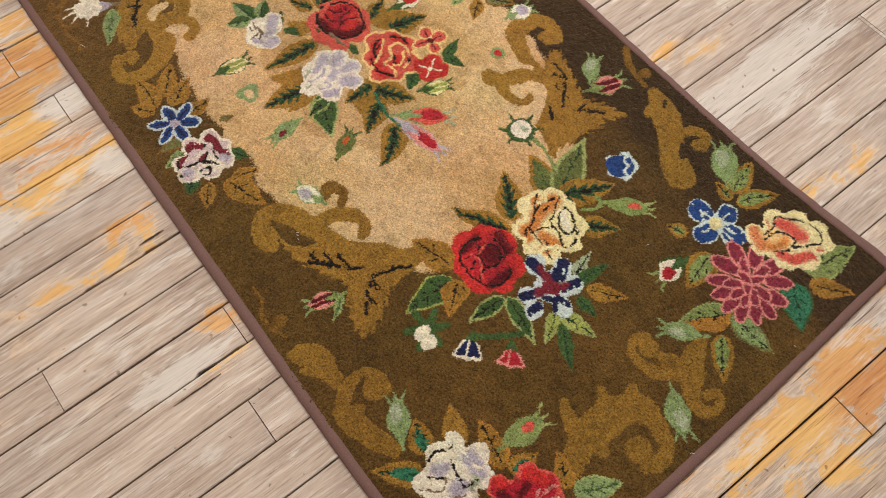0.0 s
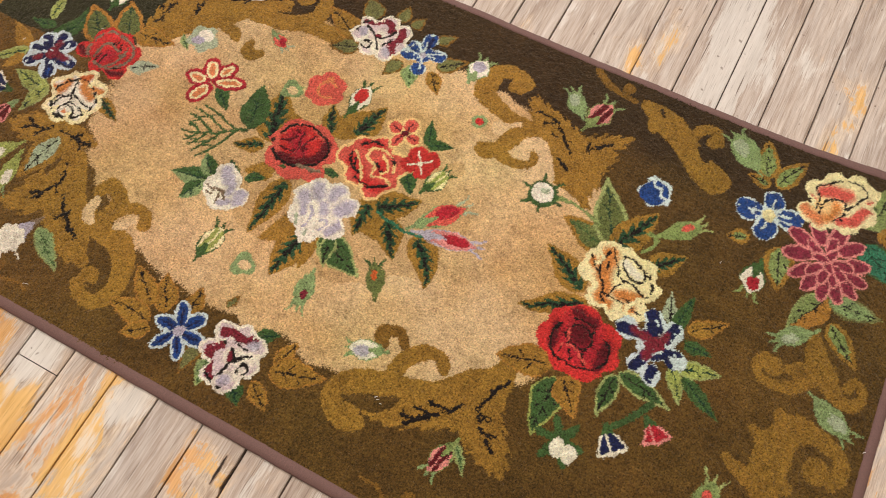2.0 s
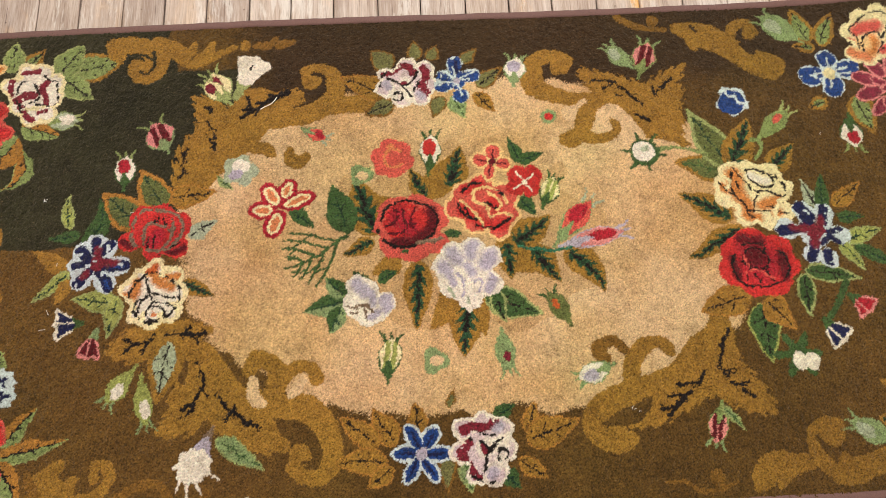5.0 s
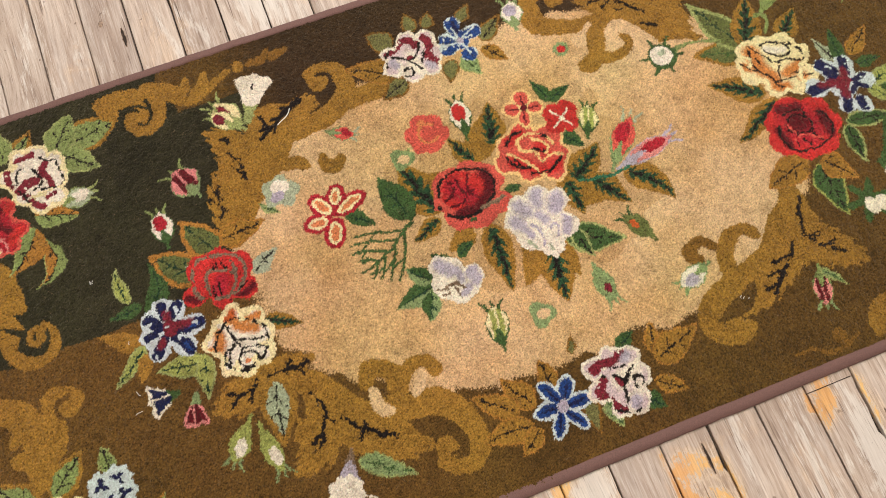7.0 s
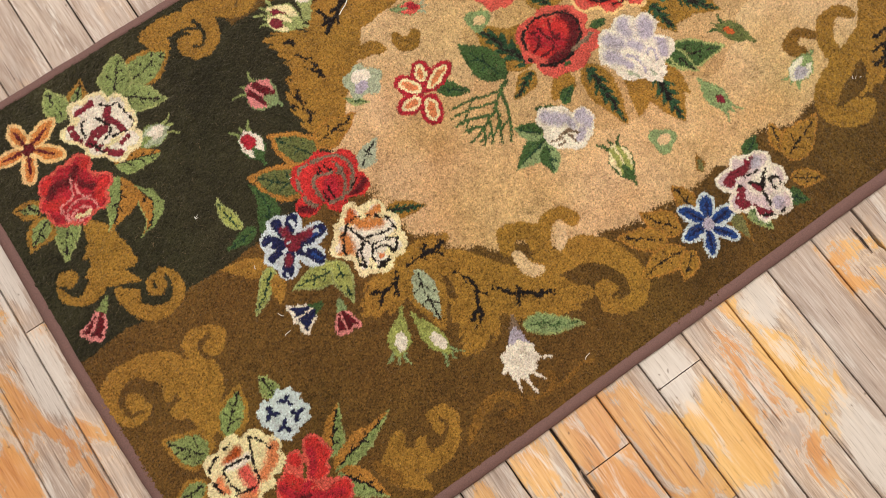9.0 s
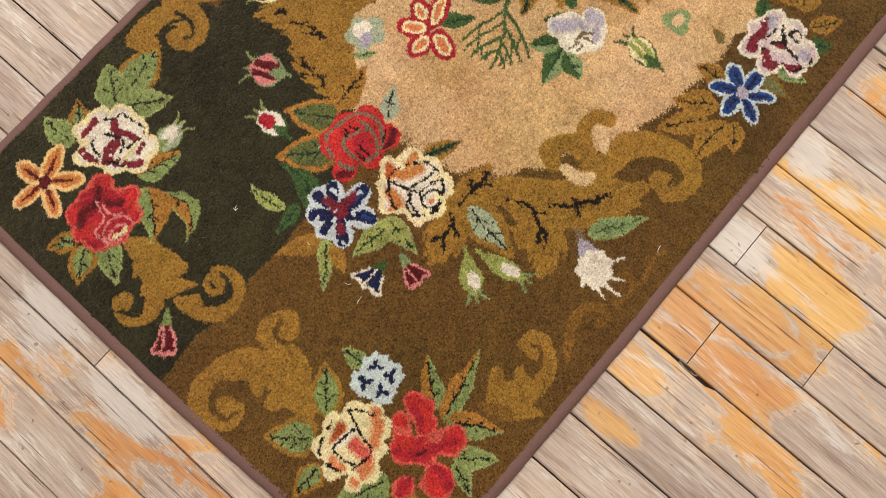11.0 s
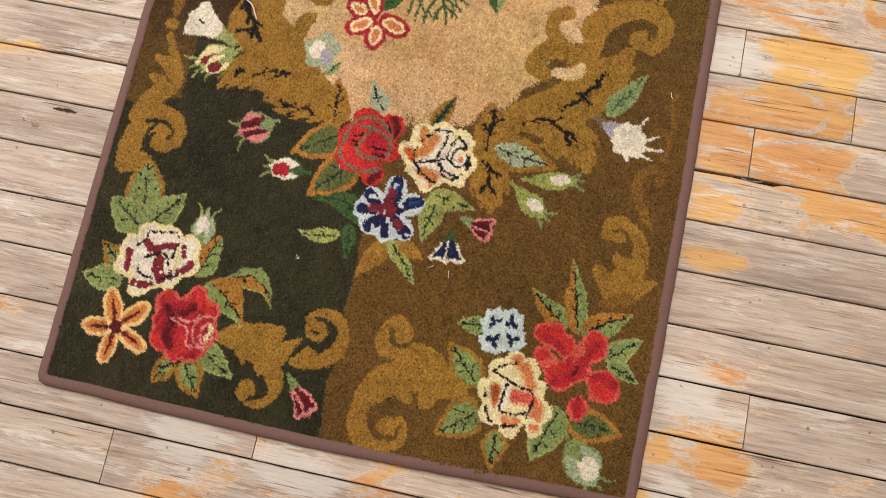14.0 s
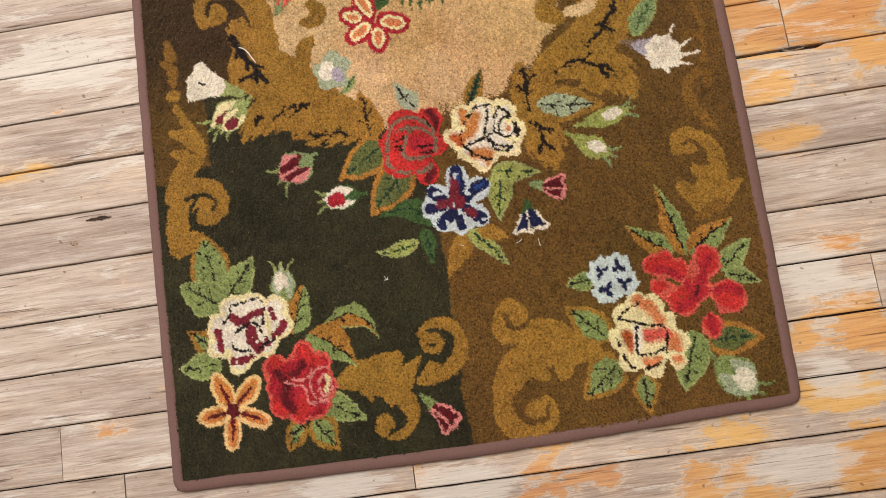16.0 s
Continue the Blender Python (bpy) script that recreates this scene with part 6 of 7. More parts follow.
# south-west corner bouquet
leaf(-0.779, -0.205, -0.782, -0.159, 0.36, 'green')
leaf(-0.869, -0.214, -0.813, -0.153, 0.36, 'gg')
leaf(-0.902, -0.224, -0.950, -0.160, 0.42, 'gg')
leaf(-0.927, -0.254, -0.987, -0.253, 0.38, 'gg')
leaf(-0.760, -0.325, -0.708, -0.264, 0.24, 'half')
leaf(-0.765, -0.345, -0.650, -0.317, 0.17, 'half')
leaf(-0.762, -0.349, -0.717, -0.423, 0.26, 'half')
leaf(-0.793, -0.391, -0.753, -0.442, 0.34, 'green')
leaf(-0.797, -0.395, -0.820, -0.447, 0.3, 'green')
leaf(-0.895, -0.353, -0.898, -0.438, 0.36, 'gg2')
leaf(-0.879, -0.338, -0.964, -0.307, 0.36, 'green')
bud(-0.915, -0.355, -0.980, -0.411, 0.42, 'bigbud')
cluster(-0.781, -0.232, 0.038, -71, 'bluewhite')
rose(-0.821, -0.351, 0.074, -99, 'redlily')
rose(-0.876, -0.271, 0.058, -99, 'apricot')
# west bouquet
leaf(-0.562, 0.050, -0.635, 0.118, 0.36, 'gg2')
leaf(-0.519, 0.079, -0.570, 0.162, 0.36, 'gg2')
leaf(-0.473, 0.025, -0.423, 0.056, 0.3, 'paleb')
leaf(-0.483, -0.058, -0.421, -0.088, 0.26, 'darkgold')
leaf(-0.660, 0.015, -0.638, 0.105, 0.22, 'dgreen', bend=-0.2)
leaf(-0.684, 0.050, -0.687, 0.119, 0.2, 'lime', bend=0.1)
leaf(-0.664, 0.035, -0.721, 0.033, 0.24, 'dgreen')
leaf(-0.676, -0.031, -0.748, 0.014, 0.22, 'gold')
leaf(-0.676, -0.031, -0.739, -0.085, 0.18, 'lime')
leaf(-0.677, -0.044, -0.697, -0.091, 0.3, 'gold')
leaf(-0.588, -0.091, -0.670, -0.081, 0.3, 'lime')
leaf(-0.592, -0.078, -0.603, -0.153, 0.26, 'lime')
rose(-0.530, 0.037, 0.055, -100, 'greyred')
rose(-0.530, -0.077, 0.063, -100, 'yellow')
rose(-0.629, -0.016, 0.052, -100, 'blueflower')
bell(-0.643, -0.122, -0.693, -0.125, 0.62, 'bluebell')
bell(-0.619, -0.132, -0.634, -0.185, 0.42, 'redbud')
bud(-0.516, 0.190, -0.553, 0.252, 0.5, 'stripebud')
bud(-0.597, 0.117, -0.595, 0.191, 0.34, 'redwhite')
bud(-0.542, -0.218, -0.527, -0.304, 0.24, 'limewhite')
bud(-0.551, -0.201, -0.595, -0.261, 0.3, 'limewhite')
leaf(-0.412, -0.327, -0.330, -0.380, 0.2, 'mint')
bell(-0.415, -0.305, -0.441, -0.359, 0.34, 'greybell')
patch(-0.447, -0.369, 0.030, -106, 'insect')
bell(-0.403, 0.292, -0.363, 0.380, 0.38, 'whitebell')
bud(-0.408, 0.283, -0.450, 0.356, 0.36, 'whitered')
vine(-0.302, 0.304, -0.346, 0.287, -0.387, 0.256, 0.009, 0.005, 'vein')
vine(-0.379, 0.297, -0.371, 0.278, -0.372, 0.265, 0.005, 0.003, 'vein')
patch(-0.381, 0.144, 0.024, 0, 'lilac')
leaf(-0.428, 0.134, -0.397, 0.111, 0.26, 'mint')
# heart of the medallion
leaf(-0.073, 0.003, -0.165, 0.093, 0.34, 'gold')
leaf(0.028, -0.074, -0.055, -0.167, 0.3, 'gold')
leaf(0.068, -0.015, 0.161, -0.070, 0.36, 'gold')
leaf(-0.043, 0.077, 0.000, 0.163, 0.34, 'gold')
leaf(-0.098, -0.037, -0.151, -0.061, 0.4, 'gold')
leaf(0.015, -0.094, 0.042, -0.180, 0.3, 'gold')
leaf(-0.143, 0.012, -0.182, 0.129, 0.34, 'darkgold')
leaf(-0.144, 0.002, -0.203, -0.023, 0.3, 'darkgold')
leaf(-0.048, 0.078, -0.082, 0.139, 0.3, 'darkgold')
leaf(-0.009, 0.095, 0.016, 0.182, 0.34, 'darkgold')
leaf(-0.068, -0.040, -0.078, -0.164, 0.24, 'darkgold')
leaf(0.014, -0.114, 0.001, -0.214, 0.36, 'darkgold')
leaf(0.089, -0.012, 0.092, -0.083, 0.4, 'darkgold')
leaf(0.098, -0.019, 0.169, 0.033, 0.4, 'darkgold')
leaf(0.128, -0.023, 0.178, -0.088, 0.36, 'darkgold')
leaf(0.189, -0.031, 0.254, -0.114, 0.28, 'darkgold', bend=0.1)
leaf(-0.193, 0.019, -0.220, 0.113, 0.34, 'dgreen')
leaf(-0.296, 0.074, -0.253, 0.029, 0.28, 'dgreen')
fern(-0.194, 0.014, -0.304, -0.042, 0.45, 'fern')
leaf(-0.196, -0.108, -0.274, -0.123, 0.3, 'twogreen')
leaf(-0.200, -0.097, -0.236, -0.061, 0.4, 'twogreen')
leaf(-0.207, -0.117, -0.226, -0.165, 0.36, 'twogreen')
leaf(-0.154, -0.082, -0.186, -0.055, 0.3, 'dgreen')
leaf(-0.143, -0.073, -0.106, -0.057, 0.3, 'dgreen')
leaf(0.043, -0.108, 0.142, -0.147, 0.3, 'creamgreen')
leaf(0.059, -0.099, 0.075, -0.158, 0.3, 'creamgreen')
leaf(0.124, 0.141, 0.104, 0.195, 0.26, 'dgreen')
leaf(0.119, 0.142, 0.168, 0.159, 0.26, 'dgreen')
leaf(0.118, 0.073, 0.143, 0.036, 0.4, 'dgreen')
leaf(-0.021, 0.007, 0.010, 0.009, 0.3, 'dgreen')
rose(-0.082, 0.021, 0.067, -11, 'red')
rose(0.050, 0.055, 0.065, -12, 'coral')
rose(0.015, -0.065, 0.062, -12, 'white')
rose(-0.160, -0.110, 0.048, -12, 'whitesmall')
star(0.070, 0.145, 0.040, 78, 'creamred', petals=4)
star(0.127, 0.103, 0.037, 35, 'redwhite4', petals=4)
rose(-0.111, 0.160, 0.040, -8, 'coralsmall')
bud(-0.045, 0.123, -0.037, 0.205, 0.3, 'redwhite2')
bud(0.156, 0.046, 0.185, 0.110, 0.34, 'greenwhite2')
star(-0.313, 0.073, 0.064, 14, 'butterfly', petals=5)
leaf(-0.173, 0.122, -0.149, 0.148, 0.3, 'mint')
patch(-0.167, 0.130, 0.024, 0, 'palegreen')
bud(0.169, -0.023, 0.246, 0.062, 0.24, 'pinkred')
bud(0.179, -0.024, 0.298, -0.001, 0.2, 'purplered')
vine(0.108, -0.020, 0.156, -0.037, 0.200, -0.027, 0.003, 0.003, 'teal')
bud(0.188, -0.168, 0.154, -0.107, 0.34, 'greenred')
bud(0.065, -0.167, 0.075, -0.244, 0.3, 'maroonbud')
bud(-0.129, -0.251, -0.120, -0.174, 0.34, 'greenwhite2')
patch(-0.048, -0.218, 0.025, 0, 'palegreen')
bud(-0.278, 0.229, -0.228, 0.204, 0.34, 'pinkred')
patch(0.183, 0.233, 0.016, 0, 'tinyred')
patch(-0.388, 0.150, 0.033, 0, 'lilac')
leaf(-0.420, 0.126, -0.430, 0.141, 0.3, 'mint')
bud(0.254, -0.237, 0.190, -0.261, 0.36, 'lilacbud')
# south side of the medallion
leaf(-0.079, -0.339, -0.086, -0.286, 0.4, 'goldv')
leaf(-0.118, -0.352, -0.158, -0.291, 0.34, 'goldv')
leaf(-0.146, -0.353, -0.211, -0.302, 0.3, 'goldv')
leaf(-0.131, -0.378, -0.219, -0.375, 0.3, 'goldv')
leaf(-0.123, -0.388, -0.168, -0.418, 0.34, 'goldv')
leaf(0.079, -0.387, 0.126, -0.416, 0.34, 'goldv')
leaf(0.097, -0.343, 0.115, -0.293, 0.34, 'goldv')
leaf(0.094, -0.357, 0.187, -0.326, 0.3, 'goldv')
leaf(-0.036, -0.372, -0.040, -0.431, 0.3, 'olive')
leaf(-0.010, -0.385, 0.001, -0.436, 0.3, 'mint')
leaf(0.044, -0.317, 0.081, -0.298, 0.4, 'dgreen')
leaf(0.049, -0.402, 0.082, -0.429, 0.4, 'dgreen')
leaf(-0.030, -0.298, -0.020, -0.266, 0.3, 'olive')
star(-0.077, -0.369, 0.054, 117, 'blue6', petals=6)
rose(0.023, -0.363, 0.060, 85, 'maroon2')
# north side of the medallion
leaf(-0.106, 0.347, -0.147, 0.392, 0.42, 'olive')
leaf(-0.060, 0.366, -0.064, 0.407, 0.4, 'olive')
leaf(-0.033, 0.362, -0.018, 0.396, 0.4, 'olive')
leaf(0.027, 0.355, 0.059, 0.386, 0.36, 'olive')
leaf(-0.103, 0.278, -0.160, 0.249, 0.36, 'olivev')
leaf(-0.015, 0.285, -0.032, 0.239, 0.4, 'olive')
leaf(0.006, 0.282, 0.032, 0.236, 0.4, 'mint')
leaf(0.052, 0.301, 0.108, 0.344, 0.3, 'olivev')
leaf(0.050, 0.289, 0.088, 0.247, 0.3, 'goldv')
rose(-0.076, 0.317, 0.059, -12, 'maroon2')
rose(0.016, 0.318, 0.044, -13, 'bluedeep')
bud(0.123, 0.298, 0.133, 0.364, 0.4, 'lilacbud')
bud(-0.418, 0.288, -0.458, 0.336, 0.36, 'whitered')
# east bouquet
leaf(0.510, -0.004, 0.403, -0.063, 0.2, 'darkgold')
leaf(0.495, 0.012, 0.404, 0.069, 0.28, 'darkgold')
leaf(0.504, 0.107, 0.404, 0.129, 0.32, 'olivedark')
leaf(0.505, 0.114, 0.443, 0.237, 0.26, 'limedark')
leaf(0.508, 0.109, 0.555, 0.212, 0.3, 'darkgold')
leaf(0.579, 0.104, 0.629, 0.155, 0.36, 'darkgold')
leaf(0.501, -0.130, 0.409, -0.154, 0.34, 'goldv')
leaf(0.515, -0.144, 0.519, -0.248, 0.3, 'creamdark')
leaf(0.523, -0.139, 0.571, -0.192, 0.4, 'goldv')
leaf(0.600, -0.094, 0.598, -0.175, 0.24, 'creamgreen')
leaf(0.602, -0.088, 0.702, -0.107, 0.2, 'creamgreen')
leaf(0.681, -0.037, 0.756, -0.017, 0.24, 'lime')
leaf(0.677, -0.039, 0.712, -0.096, 0.22, 'lime')
leaf(0.697, -0.049, 0.777, -0.092, 0.16, 'dgreen')
leaf(0.648, 0.025, 0.630, 0.080, 0.24, 'paleb')
leaf(0.657, 0.018, 0.667, 0.092, 0.22, 'dgreen')
leaf(0.678, 0.008, 0.727, 0.005, 0.26, 'dgreen')
leaf(0.679, 0.027, 0.735, 0.075, 0.26, 'goldv')
vine(0.669, -0.113, 0.651, -0.157, 0.623, -0.181, 0.006, 0.005, 'deep')
vine(0.552, 0.164, 0.585, 0.166, 0.559, 0.129, 0.004, 0.004, 'green')
rose(0.526, -0.074, 0.070, -11, 'red2')
rose(0.542, 0.055, 0.073, -12, 'yellow2')
rose(0.637, -0.015, 0.063, -12, 'navy8')
bell(0.670, -0.134, 0.700, -0.167, 0.62, 'redbell2')
bell(0.614, -0.175, 0.647, -0.214, 0.55, 'bluebell')
patch(0.564, -0.235, 0.038, 0, 'greenhalo')
patch(0.575, -0.247, 0.020, 0, 'white2')
patch(0.532, 0.248, 0.032, 50, 'bluecap')
bud(0.563, 0.165, 0.632, 0.226, 0.24, 'redsepal')
vine(0.373, 0.150, 0.411, 0.168, 0.466, 0.142, 0.004, 0.003, 'green')
patch(0.354, 0.150, 0.028, 34, 'snowball')
bud(0.422, -0.310, 0.402, -0.377, 0.3, 'redwhite3')
leaf(0.421, -0.317, 0.453, -0.355, 0.18, 'mint')
bud(0.356, 0.326, 0.310, 0.381, 0.34, 'palegreenbud')
bud(0.361, 0.307, 0.390, 0.386, 0.36, 'redwhite3')
# north-east corner bouquet
leaf(0.713, 0.242, 0.671, 0.227, 0.4, 'gg')
leaf(0.699, 0.367, 0.680, 0.446, 0.34, 'gg')
leaf(0.720, 0.359, 0.759, 0.433, 0.3, 'gg')
leaf(0.711, 0.354, 0.668, 0.361, 0.34, 'gg')
leaf(0.764, 0.249, 0.788, 0.163, 0.34, 'gg')
leaf(0.893, 0.319, 0.968, 0.261, 0.36, 'teal')
leaf(0.896, 0.352, 0.921, 0.448, 0.36, 'green')
leaf(0.916, 0.340, 0.983, 0.383, 0.28, 'goldv')
leaf(0.867, 0.196, 0.820, 0.106, 0.3, 'half')
leaf(0.869, 0.191, 0.962, 0.195, 0.28, 'green2')
leaf(0.881, 0.151, 0.942, 0.092, 0.28, 'gg')
rose(0.729, 0.298, 0.053, 51, 'blue4')
mum(0.848, 0.257, 0.080, 30, 'plum')
rose(0.833, 0.373, 0.073, 50, 'apricot2')
bud(0.745, 0.210, 0.741, 0.139, 0.4, 'redwhite')
bud(0.688, 0.367, 0.618, 0.431, 0.36, 'palegreenbud')
bud(0.869, 0.132, 0.810, 0.082, 0.28, 'palegreenbud')
bud(0.887, 0.023, 0.961, -0.021, 0.3, 'palegreenbud')
# south-east corner bouquet
leaf(0.729, -0.367, 0.673, -0.342, 0.36, 'teal2')
leaf(0.754, -0.386, 0.699, -0.447, 0.3, 'teal2')
leaf(0.755, -0.319, 0.687, -0.283, 0.32, 'gold')
leaf(0.821, -0.278, 0.738, -0.264, 0.3, 'goldv')
leaf(0.833, -0.277, 0.837, -0.221, 0.34, 'teal2')
leaf(0.908, -0.223, 0.853, -0.193, 0.3, 'goldv')
leaf(0.917, -0.219, 0.953, -0.144, 0.3, 'mint')
rose(0.776, -0.349, 0.061, 53, 'white3')
rose(0.890, -0.289, 0.066, 52, 'crimson')
bud(0.702, -0.387, 0.626, -0.349, 0.3, 'palegreenbud')
bud(0.795, -0.268, 0.801, -0.178, 0.3, 'redsepal')



def split_pieces():
    """The owner of each cell, where a figure that others cut in two becomes two parts and crumbs go to their neighbours."""
    own = OWNER[:-1, :-1].copy()
    for sweep in range(2):
        mark = np.arange(own.size).reshape(own.shape)
        right, up = own[:, 1:] == own[:, :-1], own[1:] == own[:-1]
        while True:
            before = mark.copy()
            low = np.where(right, np.minimum(mark[:, 1:], mark[:, :-1]), own.size)
            mark[:, 1:] = np.minimum(mark[:, 1:], low)
            mark[:, :-1] = np.minimum(mark[:, :-1], low)
            low = np.where(up, np.minimum(mark[1:], mark[:-1]), own.size)
            mark[1:] = np.minimum(mark[1:], low)
            mark[:-1] = np.minimum(mark[:-1], low)
            for jump in range(3):
                mark = mark.ravel()[mark]
            if (mark == before).all():
                break
        size = np.bincount(mark.ravel(), minlength=own.size)
        crumbs = (size[mark] < 90) & (own > 3)
        if sweep == 1 or not crumbs.any():
            break
        for step in range(60):
            if not crumbs.any():
                break
            for shift, axis in ((1, 1), (-1, 1), (1, 0), (-1, 0)):
                other, bad = np.roll(own, shift, axis), np.roll(crumbs, shift, axis)
                take = crumbs & ~bad
                own[take], crumbs = other[take], crumbs & ~take
    # each further piece of a figure is a part of its own
    roots = np.unique(mark[own > 3])
    seen = set()
    for root in roots:
        n = int(own.ravel()[root])
        if n in seen:
            MOTIFS.append(MOTIFS[n - 1])
            own[mark == root] = len(MOTIFS)
        seen.add(n)
    return own.ravel()


def finish_pile(rug):
    """One mesh a figure: the cells of the grid that it owns, with loops of uneven height."""
    step = np.zeros((NY, NX))
    for axis in (0, 1):
        d = np.abs(np.diff(WOOL.sum(2), axis=axis))
        pad = [(0, 1) if n == axis else (0, 0) for n in (0, 1)]
        step += np.pad(d, pad)
    groove = np.clip(step * 3, 0, 1)
    hue = 0.09 * cloud(0.2, 51) + 0.06 * cloud(0.07, 52)
    worn = 1 + 0.10 * cloud(0.26, 53) + 0.11 * cloud(0.012, 31) + 0.10 * cloud(0.045, 32) + 0.08 * cloud(0.15, 33) + rng.normal(0.08, 0.2, (NY, NX)) + 0.14 * cloud(0.004, 34)
    # glints and dark dips of single loops, put into the wool colour
    worn = worn + 0.55 * (rng.random((NY, NX)) < 0.07) - 0.35 * (rng.random((NY, NX)) < 0.07)
    calm = 1 - 0.5 * np.clip(WOOL.mean(2) / 0.5, 0, 1)
    worn = 1 + (worn - 1) * calm
    colour = np.clip(WOOL * worn[..., None] * (1 + rng.normal(0, 0.025, (NY, NX, 3))) * np.stack([1 - 0.3 * hue, 1 + 0.2 * hue, 1 - 0.5 * hue], -1), 0.002, 0.9)
    z = PILE_TOP + rng.uniform(-0.0011, 0.0011, (NY, NX)) + 0.0008 * cloud(0.007, 35) + 0.0012 * cloud(0.12, 36) - 0.0009 * groove
    x = GX + rng.uniform(-0.4, 0.4, (NY, NX)) * CELL
    y = GY + rng.uniform(-0.4, 0.4, (NY, NX)) * CELL
    rim = np.minimum.reduce([GX + RUG_X, RUG_X - GX, GY - RUG_S, RUG_N - GY])
    x, y = np.where(rim < CELL, GX, x), np.where(rim < CELL, GY, y)
    z = z - 0.004 * np.clip(1 - rim / 0.008, 0, 1) ** 2
    # the rug does not lie quite square
    x, y = warp(x, y)
    co = np.stack([x, y, z], -1).reshape(-1, 3)
    rgba = np.concatenate([colour, np.ones((NY, NX, 1))], -1).reshape(-1, 4)
    j, i = np.mgrid[0:NY - 1, 0:NX - 1]
    a = (j * NX + i).ravel()
    quads = np.stack([a, a + 1, a + 1 + NX, a + NX], -1)
    who = split_pieces()
    order = np.argsort(who, kind="stable")
    cuts = np.searchsorted(who[order], np.arange(1, len(MOTIFS) + 2))
    for n, (name, label) in enumerate(MOTIFS):
        mine = quads[order[cuts[n]:cuts[n + 1]]]
        if len(mine) < 20:
            continue
        used, index = np.unique(mine, return_inverse=True)
        me = bpy.data.meshes.new(name)
        me.vertices.add(len(used))
        me.vertices.foreach_set("co", co[used].astype(np.float32).ravel())
        me.loops.add(mine.size)
        me.loops.foreach_set("vertex_index", index.astype(np.int32).ravel())
        me.polygons.add(len(mine))
        me.polygons.foreach_set("loop_start", np.arange(0, mine.size, 4, dtype=np.int32))
        me.update(calc_edges=True)
        me.attributes.new("wool", "FLOAT_COLOR", "POINT").data.foreach_set("color", rgba[used].astype(np.float32).ravel())
        me.materials.append(PILE)
        me.shade_smooth()
        ob = new(name, me)
        ob.parent = rug
        ob["label"] = label


def warp(x, y):
    """The rug's outline: a hand-made rectangle, a little out of square, with softly wavy sides."""
    side = x / RUG_X
    y = y + 0.018 * np.clip((x - 0.6) / 0.35, 0, 1) ** 2 * (y > 0) * (y / RUG_N) ** 8
    y = y - 0.010 * np.exp(-((x - 0.15) / 0.42) ** 2) * (y < 0) * (y / RUG_S) ** 8
    y2 = y + 0.004 * np.sin(5 * x + 1) * (y < 0) * (y / RUG_S) ** 2 - 0.003 * np.sin(4 * x) * (y > 0) * (y / RUG_N) ** 2
    x2 = x + np.where(side > 0, side ** 4 * (0.004 - 0.03 * y), side ** 4 * (-0.005 - 0.006 * y)) + 0.004 * side ** 9 * np.cos(6 * y)
    return x2, y2


def rug_side(t):
    """Outline point at t of the way round, with rounded corners."""
    w, h, r = RUG_X, (RUG_N - RUG_S) / 2, 0.013
    runs = [2 * w - 2 * r, math.pi * r / 2, 2 * h - 2 * r, math.pi * r / 2] * 2
    d = (t % 1.0) * sum(runs)
    corners = [(w - r, -h + r, -90), (w - r, h - r, 0), (-w + r, h - r, 90), (-w + r, -h + r, 180)]
    at, way = (-w + r, -h), 0
    for n, run in enumerate(runs):
        if d <= run or n == 7:
            break
        d -= run
    k = n // 2
    cx, cy, a0 = corners[k]
    if n % 2:
        a = radians(a0) + d / r
        return cx + r * math.cos(a), cy + r * math.sin(a) + (RUG_N + RUG_S) / 2, math.cos(a), math.sin(a)
    a = radians(a0)
    px, py = corners[k - 1][0] + r * math.cos(a), corners[k - 1][1] + r * math.sin(a)
    return px - d * math.sin(a), py + d * math.cos(a) + (RUG_N + RUG_S) / 2, math.cos(a), math.sin(a)


def binding(rug):
    """The cloth tape folded over the rug's edge, one rounded band all the way round."""
    bm = bmesh.new()
    count, rings = 900, []
    wob = random.Random(4)
    wave = [wob.uniform(-1, 1) for n in range(count)]
    for n in range(count):
        x, y, ox, oy = rug_side(n / count)
        soft = sum(wave[(n + k) % count] for k in range(6)) / 6
        ring = []
        for out, up in ((-0.0125, 0.0085), (-0.0122, 0.0120), (-0.009, 0.0134), (-0.003, 0.0134), (0.002, 0.0112), (0.0048, 0.0068), (0.005, 0.003), (0.004, 0.0006)):
            o = out + 0.0012 * soft
            xx, yy = warp(np.float64(x + ox * o), np.float64(y + oy * o))
            ring.append(bm.verts.new((float(xx), float(yy), up + 0.0008 * soft * (up > 0.008) + wave[n] * 0.00025)))
        rings.append(ring)
    for a, b in zip(rings, rings[1:] + rings[:1]):
        for p in range(len(a) - 1):
            bm.faces.new((a[p], b[p], b[p + 1], a[p + 1]))
    bmesh.ops.recalc_face_normals(bm, faces=bm.faces)
    part("binding", bm, BINDING, rug, "mauve-brown cloth tape binding", True)
    bm = bmesh.new()
    ring = [rug_side(n / 120) for n in range(120)]
    low = []
    top = []
    for x, y, ox, oy in ring:
        xx, yy = warp(np.float64(x - 0.004 * ox), np.float64(y - 0.004 * oy))
        low.append(bm.verts.new((float(xx), float(yy), 0.0005)))
        top.append(bm.verts.new((float(xx), float(yy), 0.0055)))
    bm.faces.new(top)
    bm.faces.new(low[::-1])
    for n in range(120):
        bm.faces.new((low[n], low[(n + 1) % 120], top[(n + 1) % 120], top[n]))
    part("backing", bm, BACKING, rug, "coarse burlap backing")


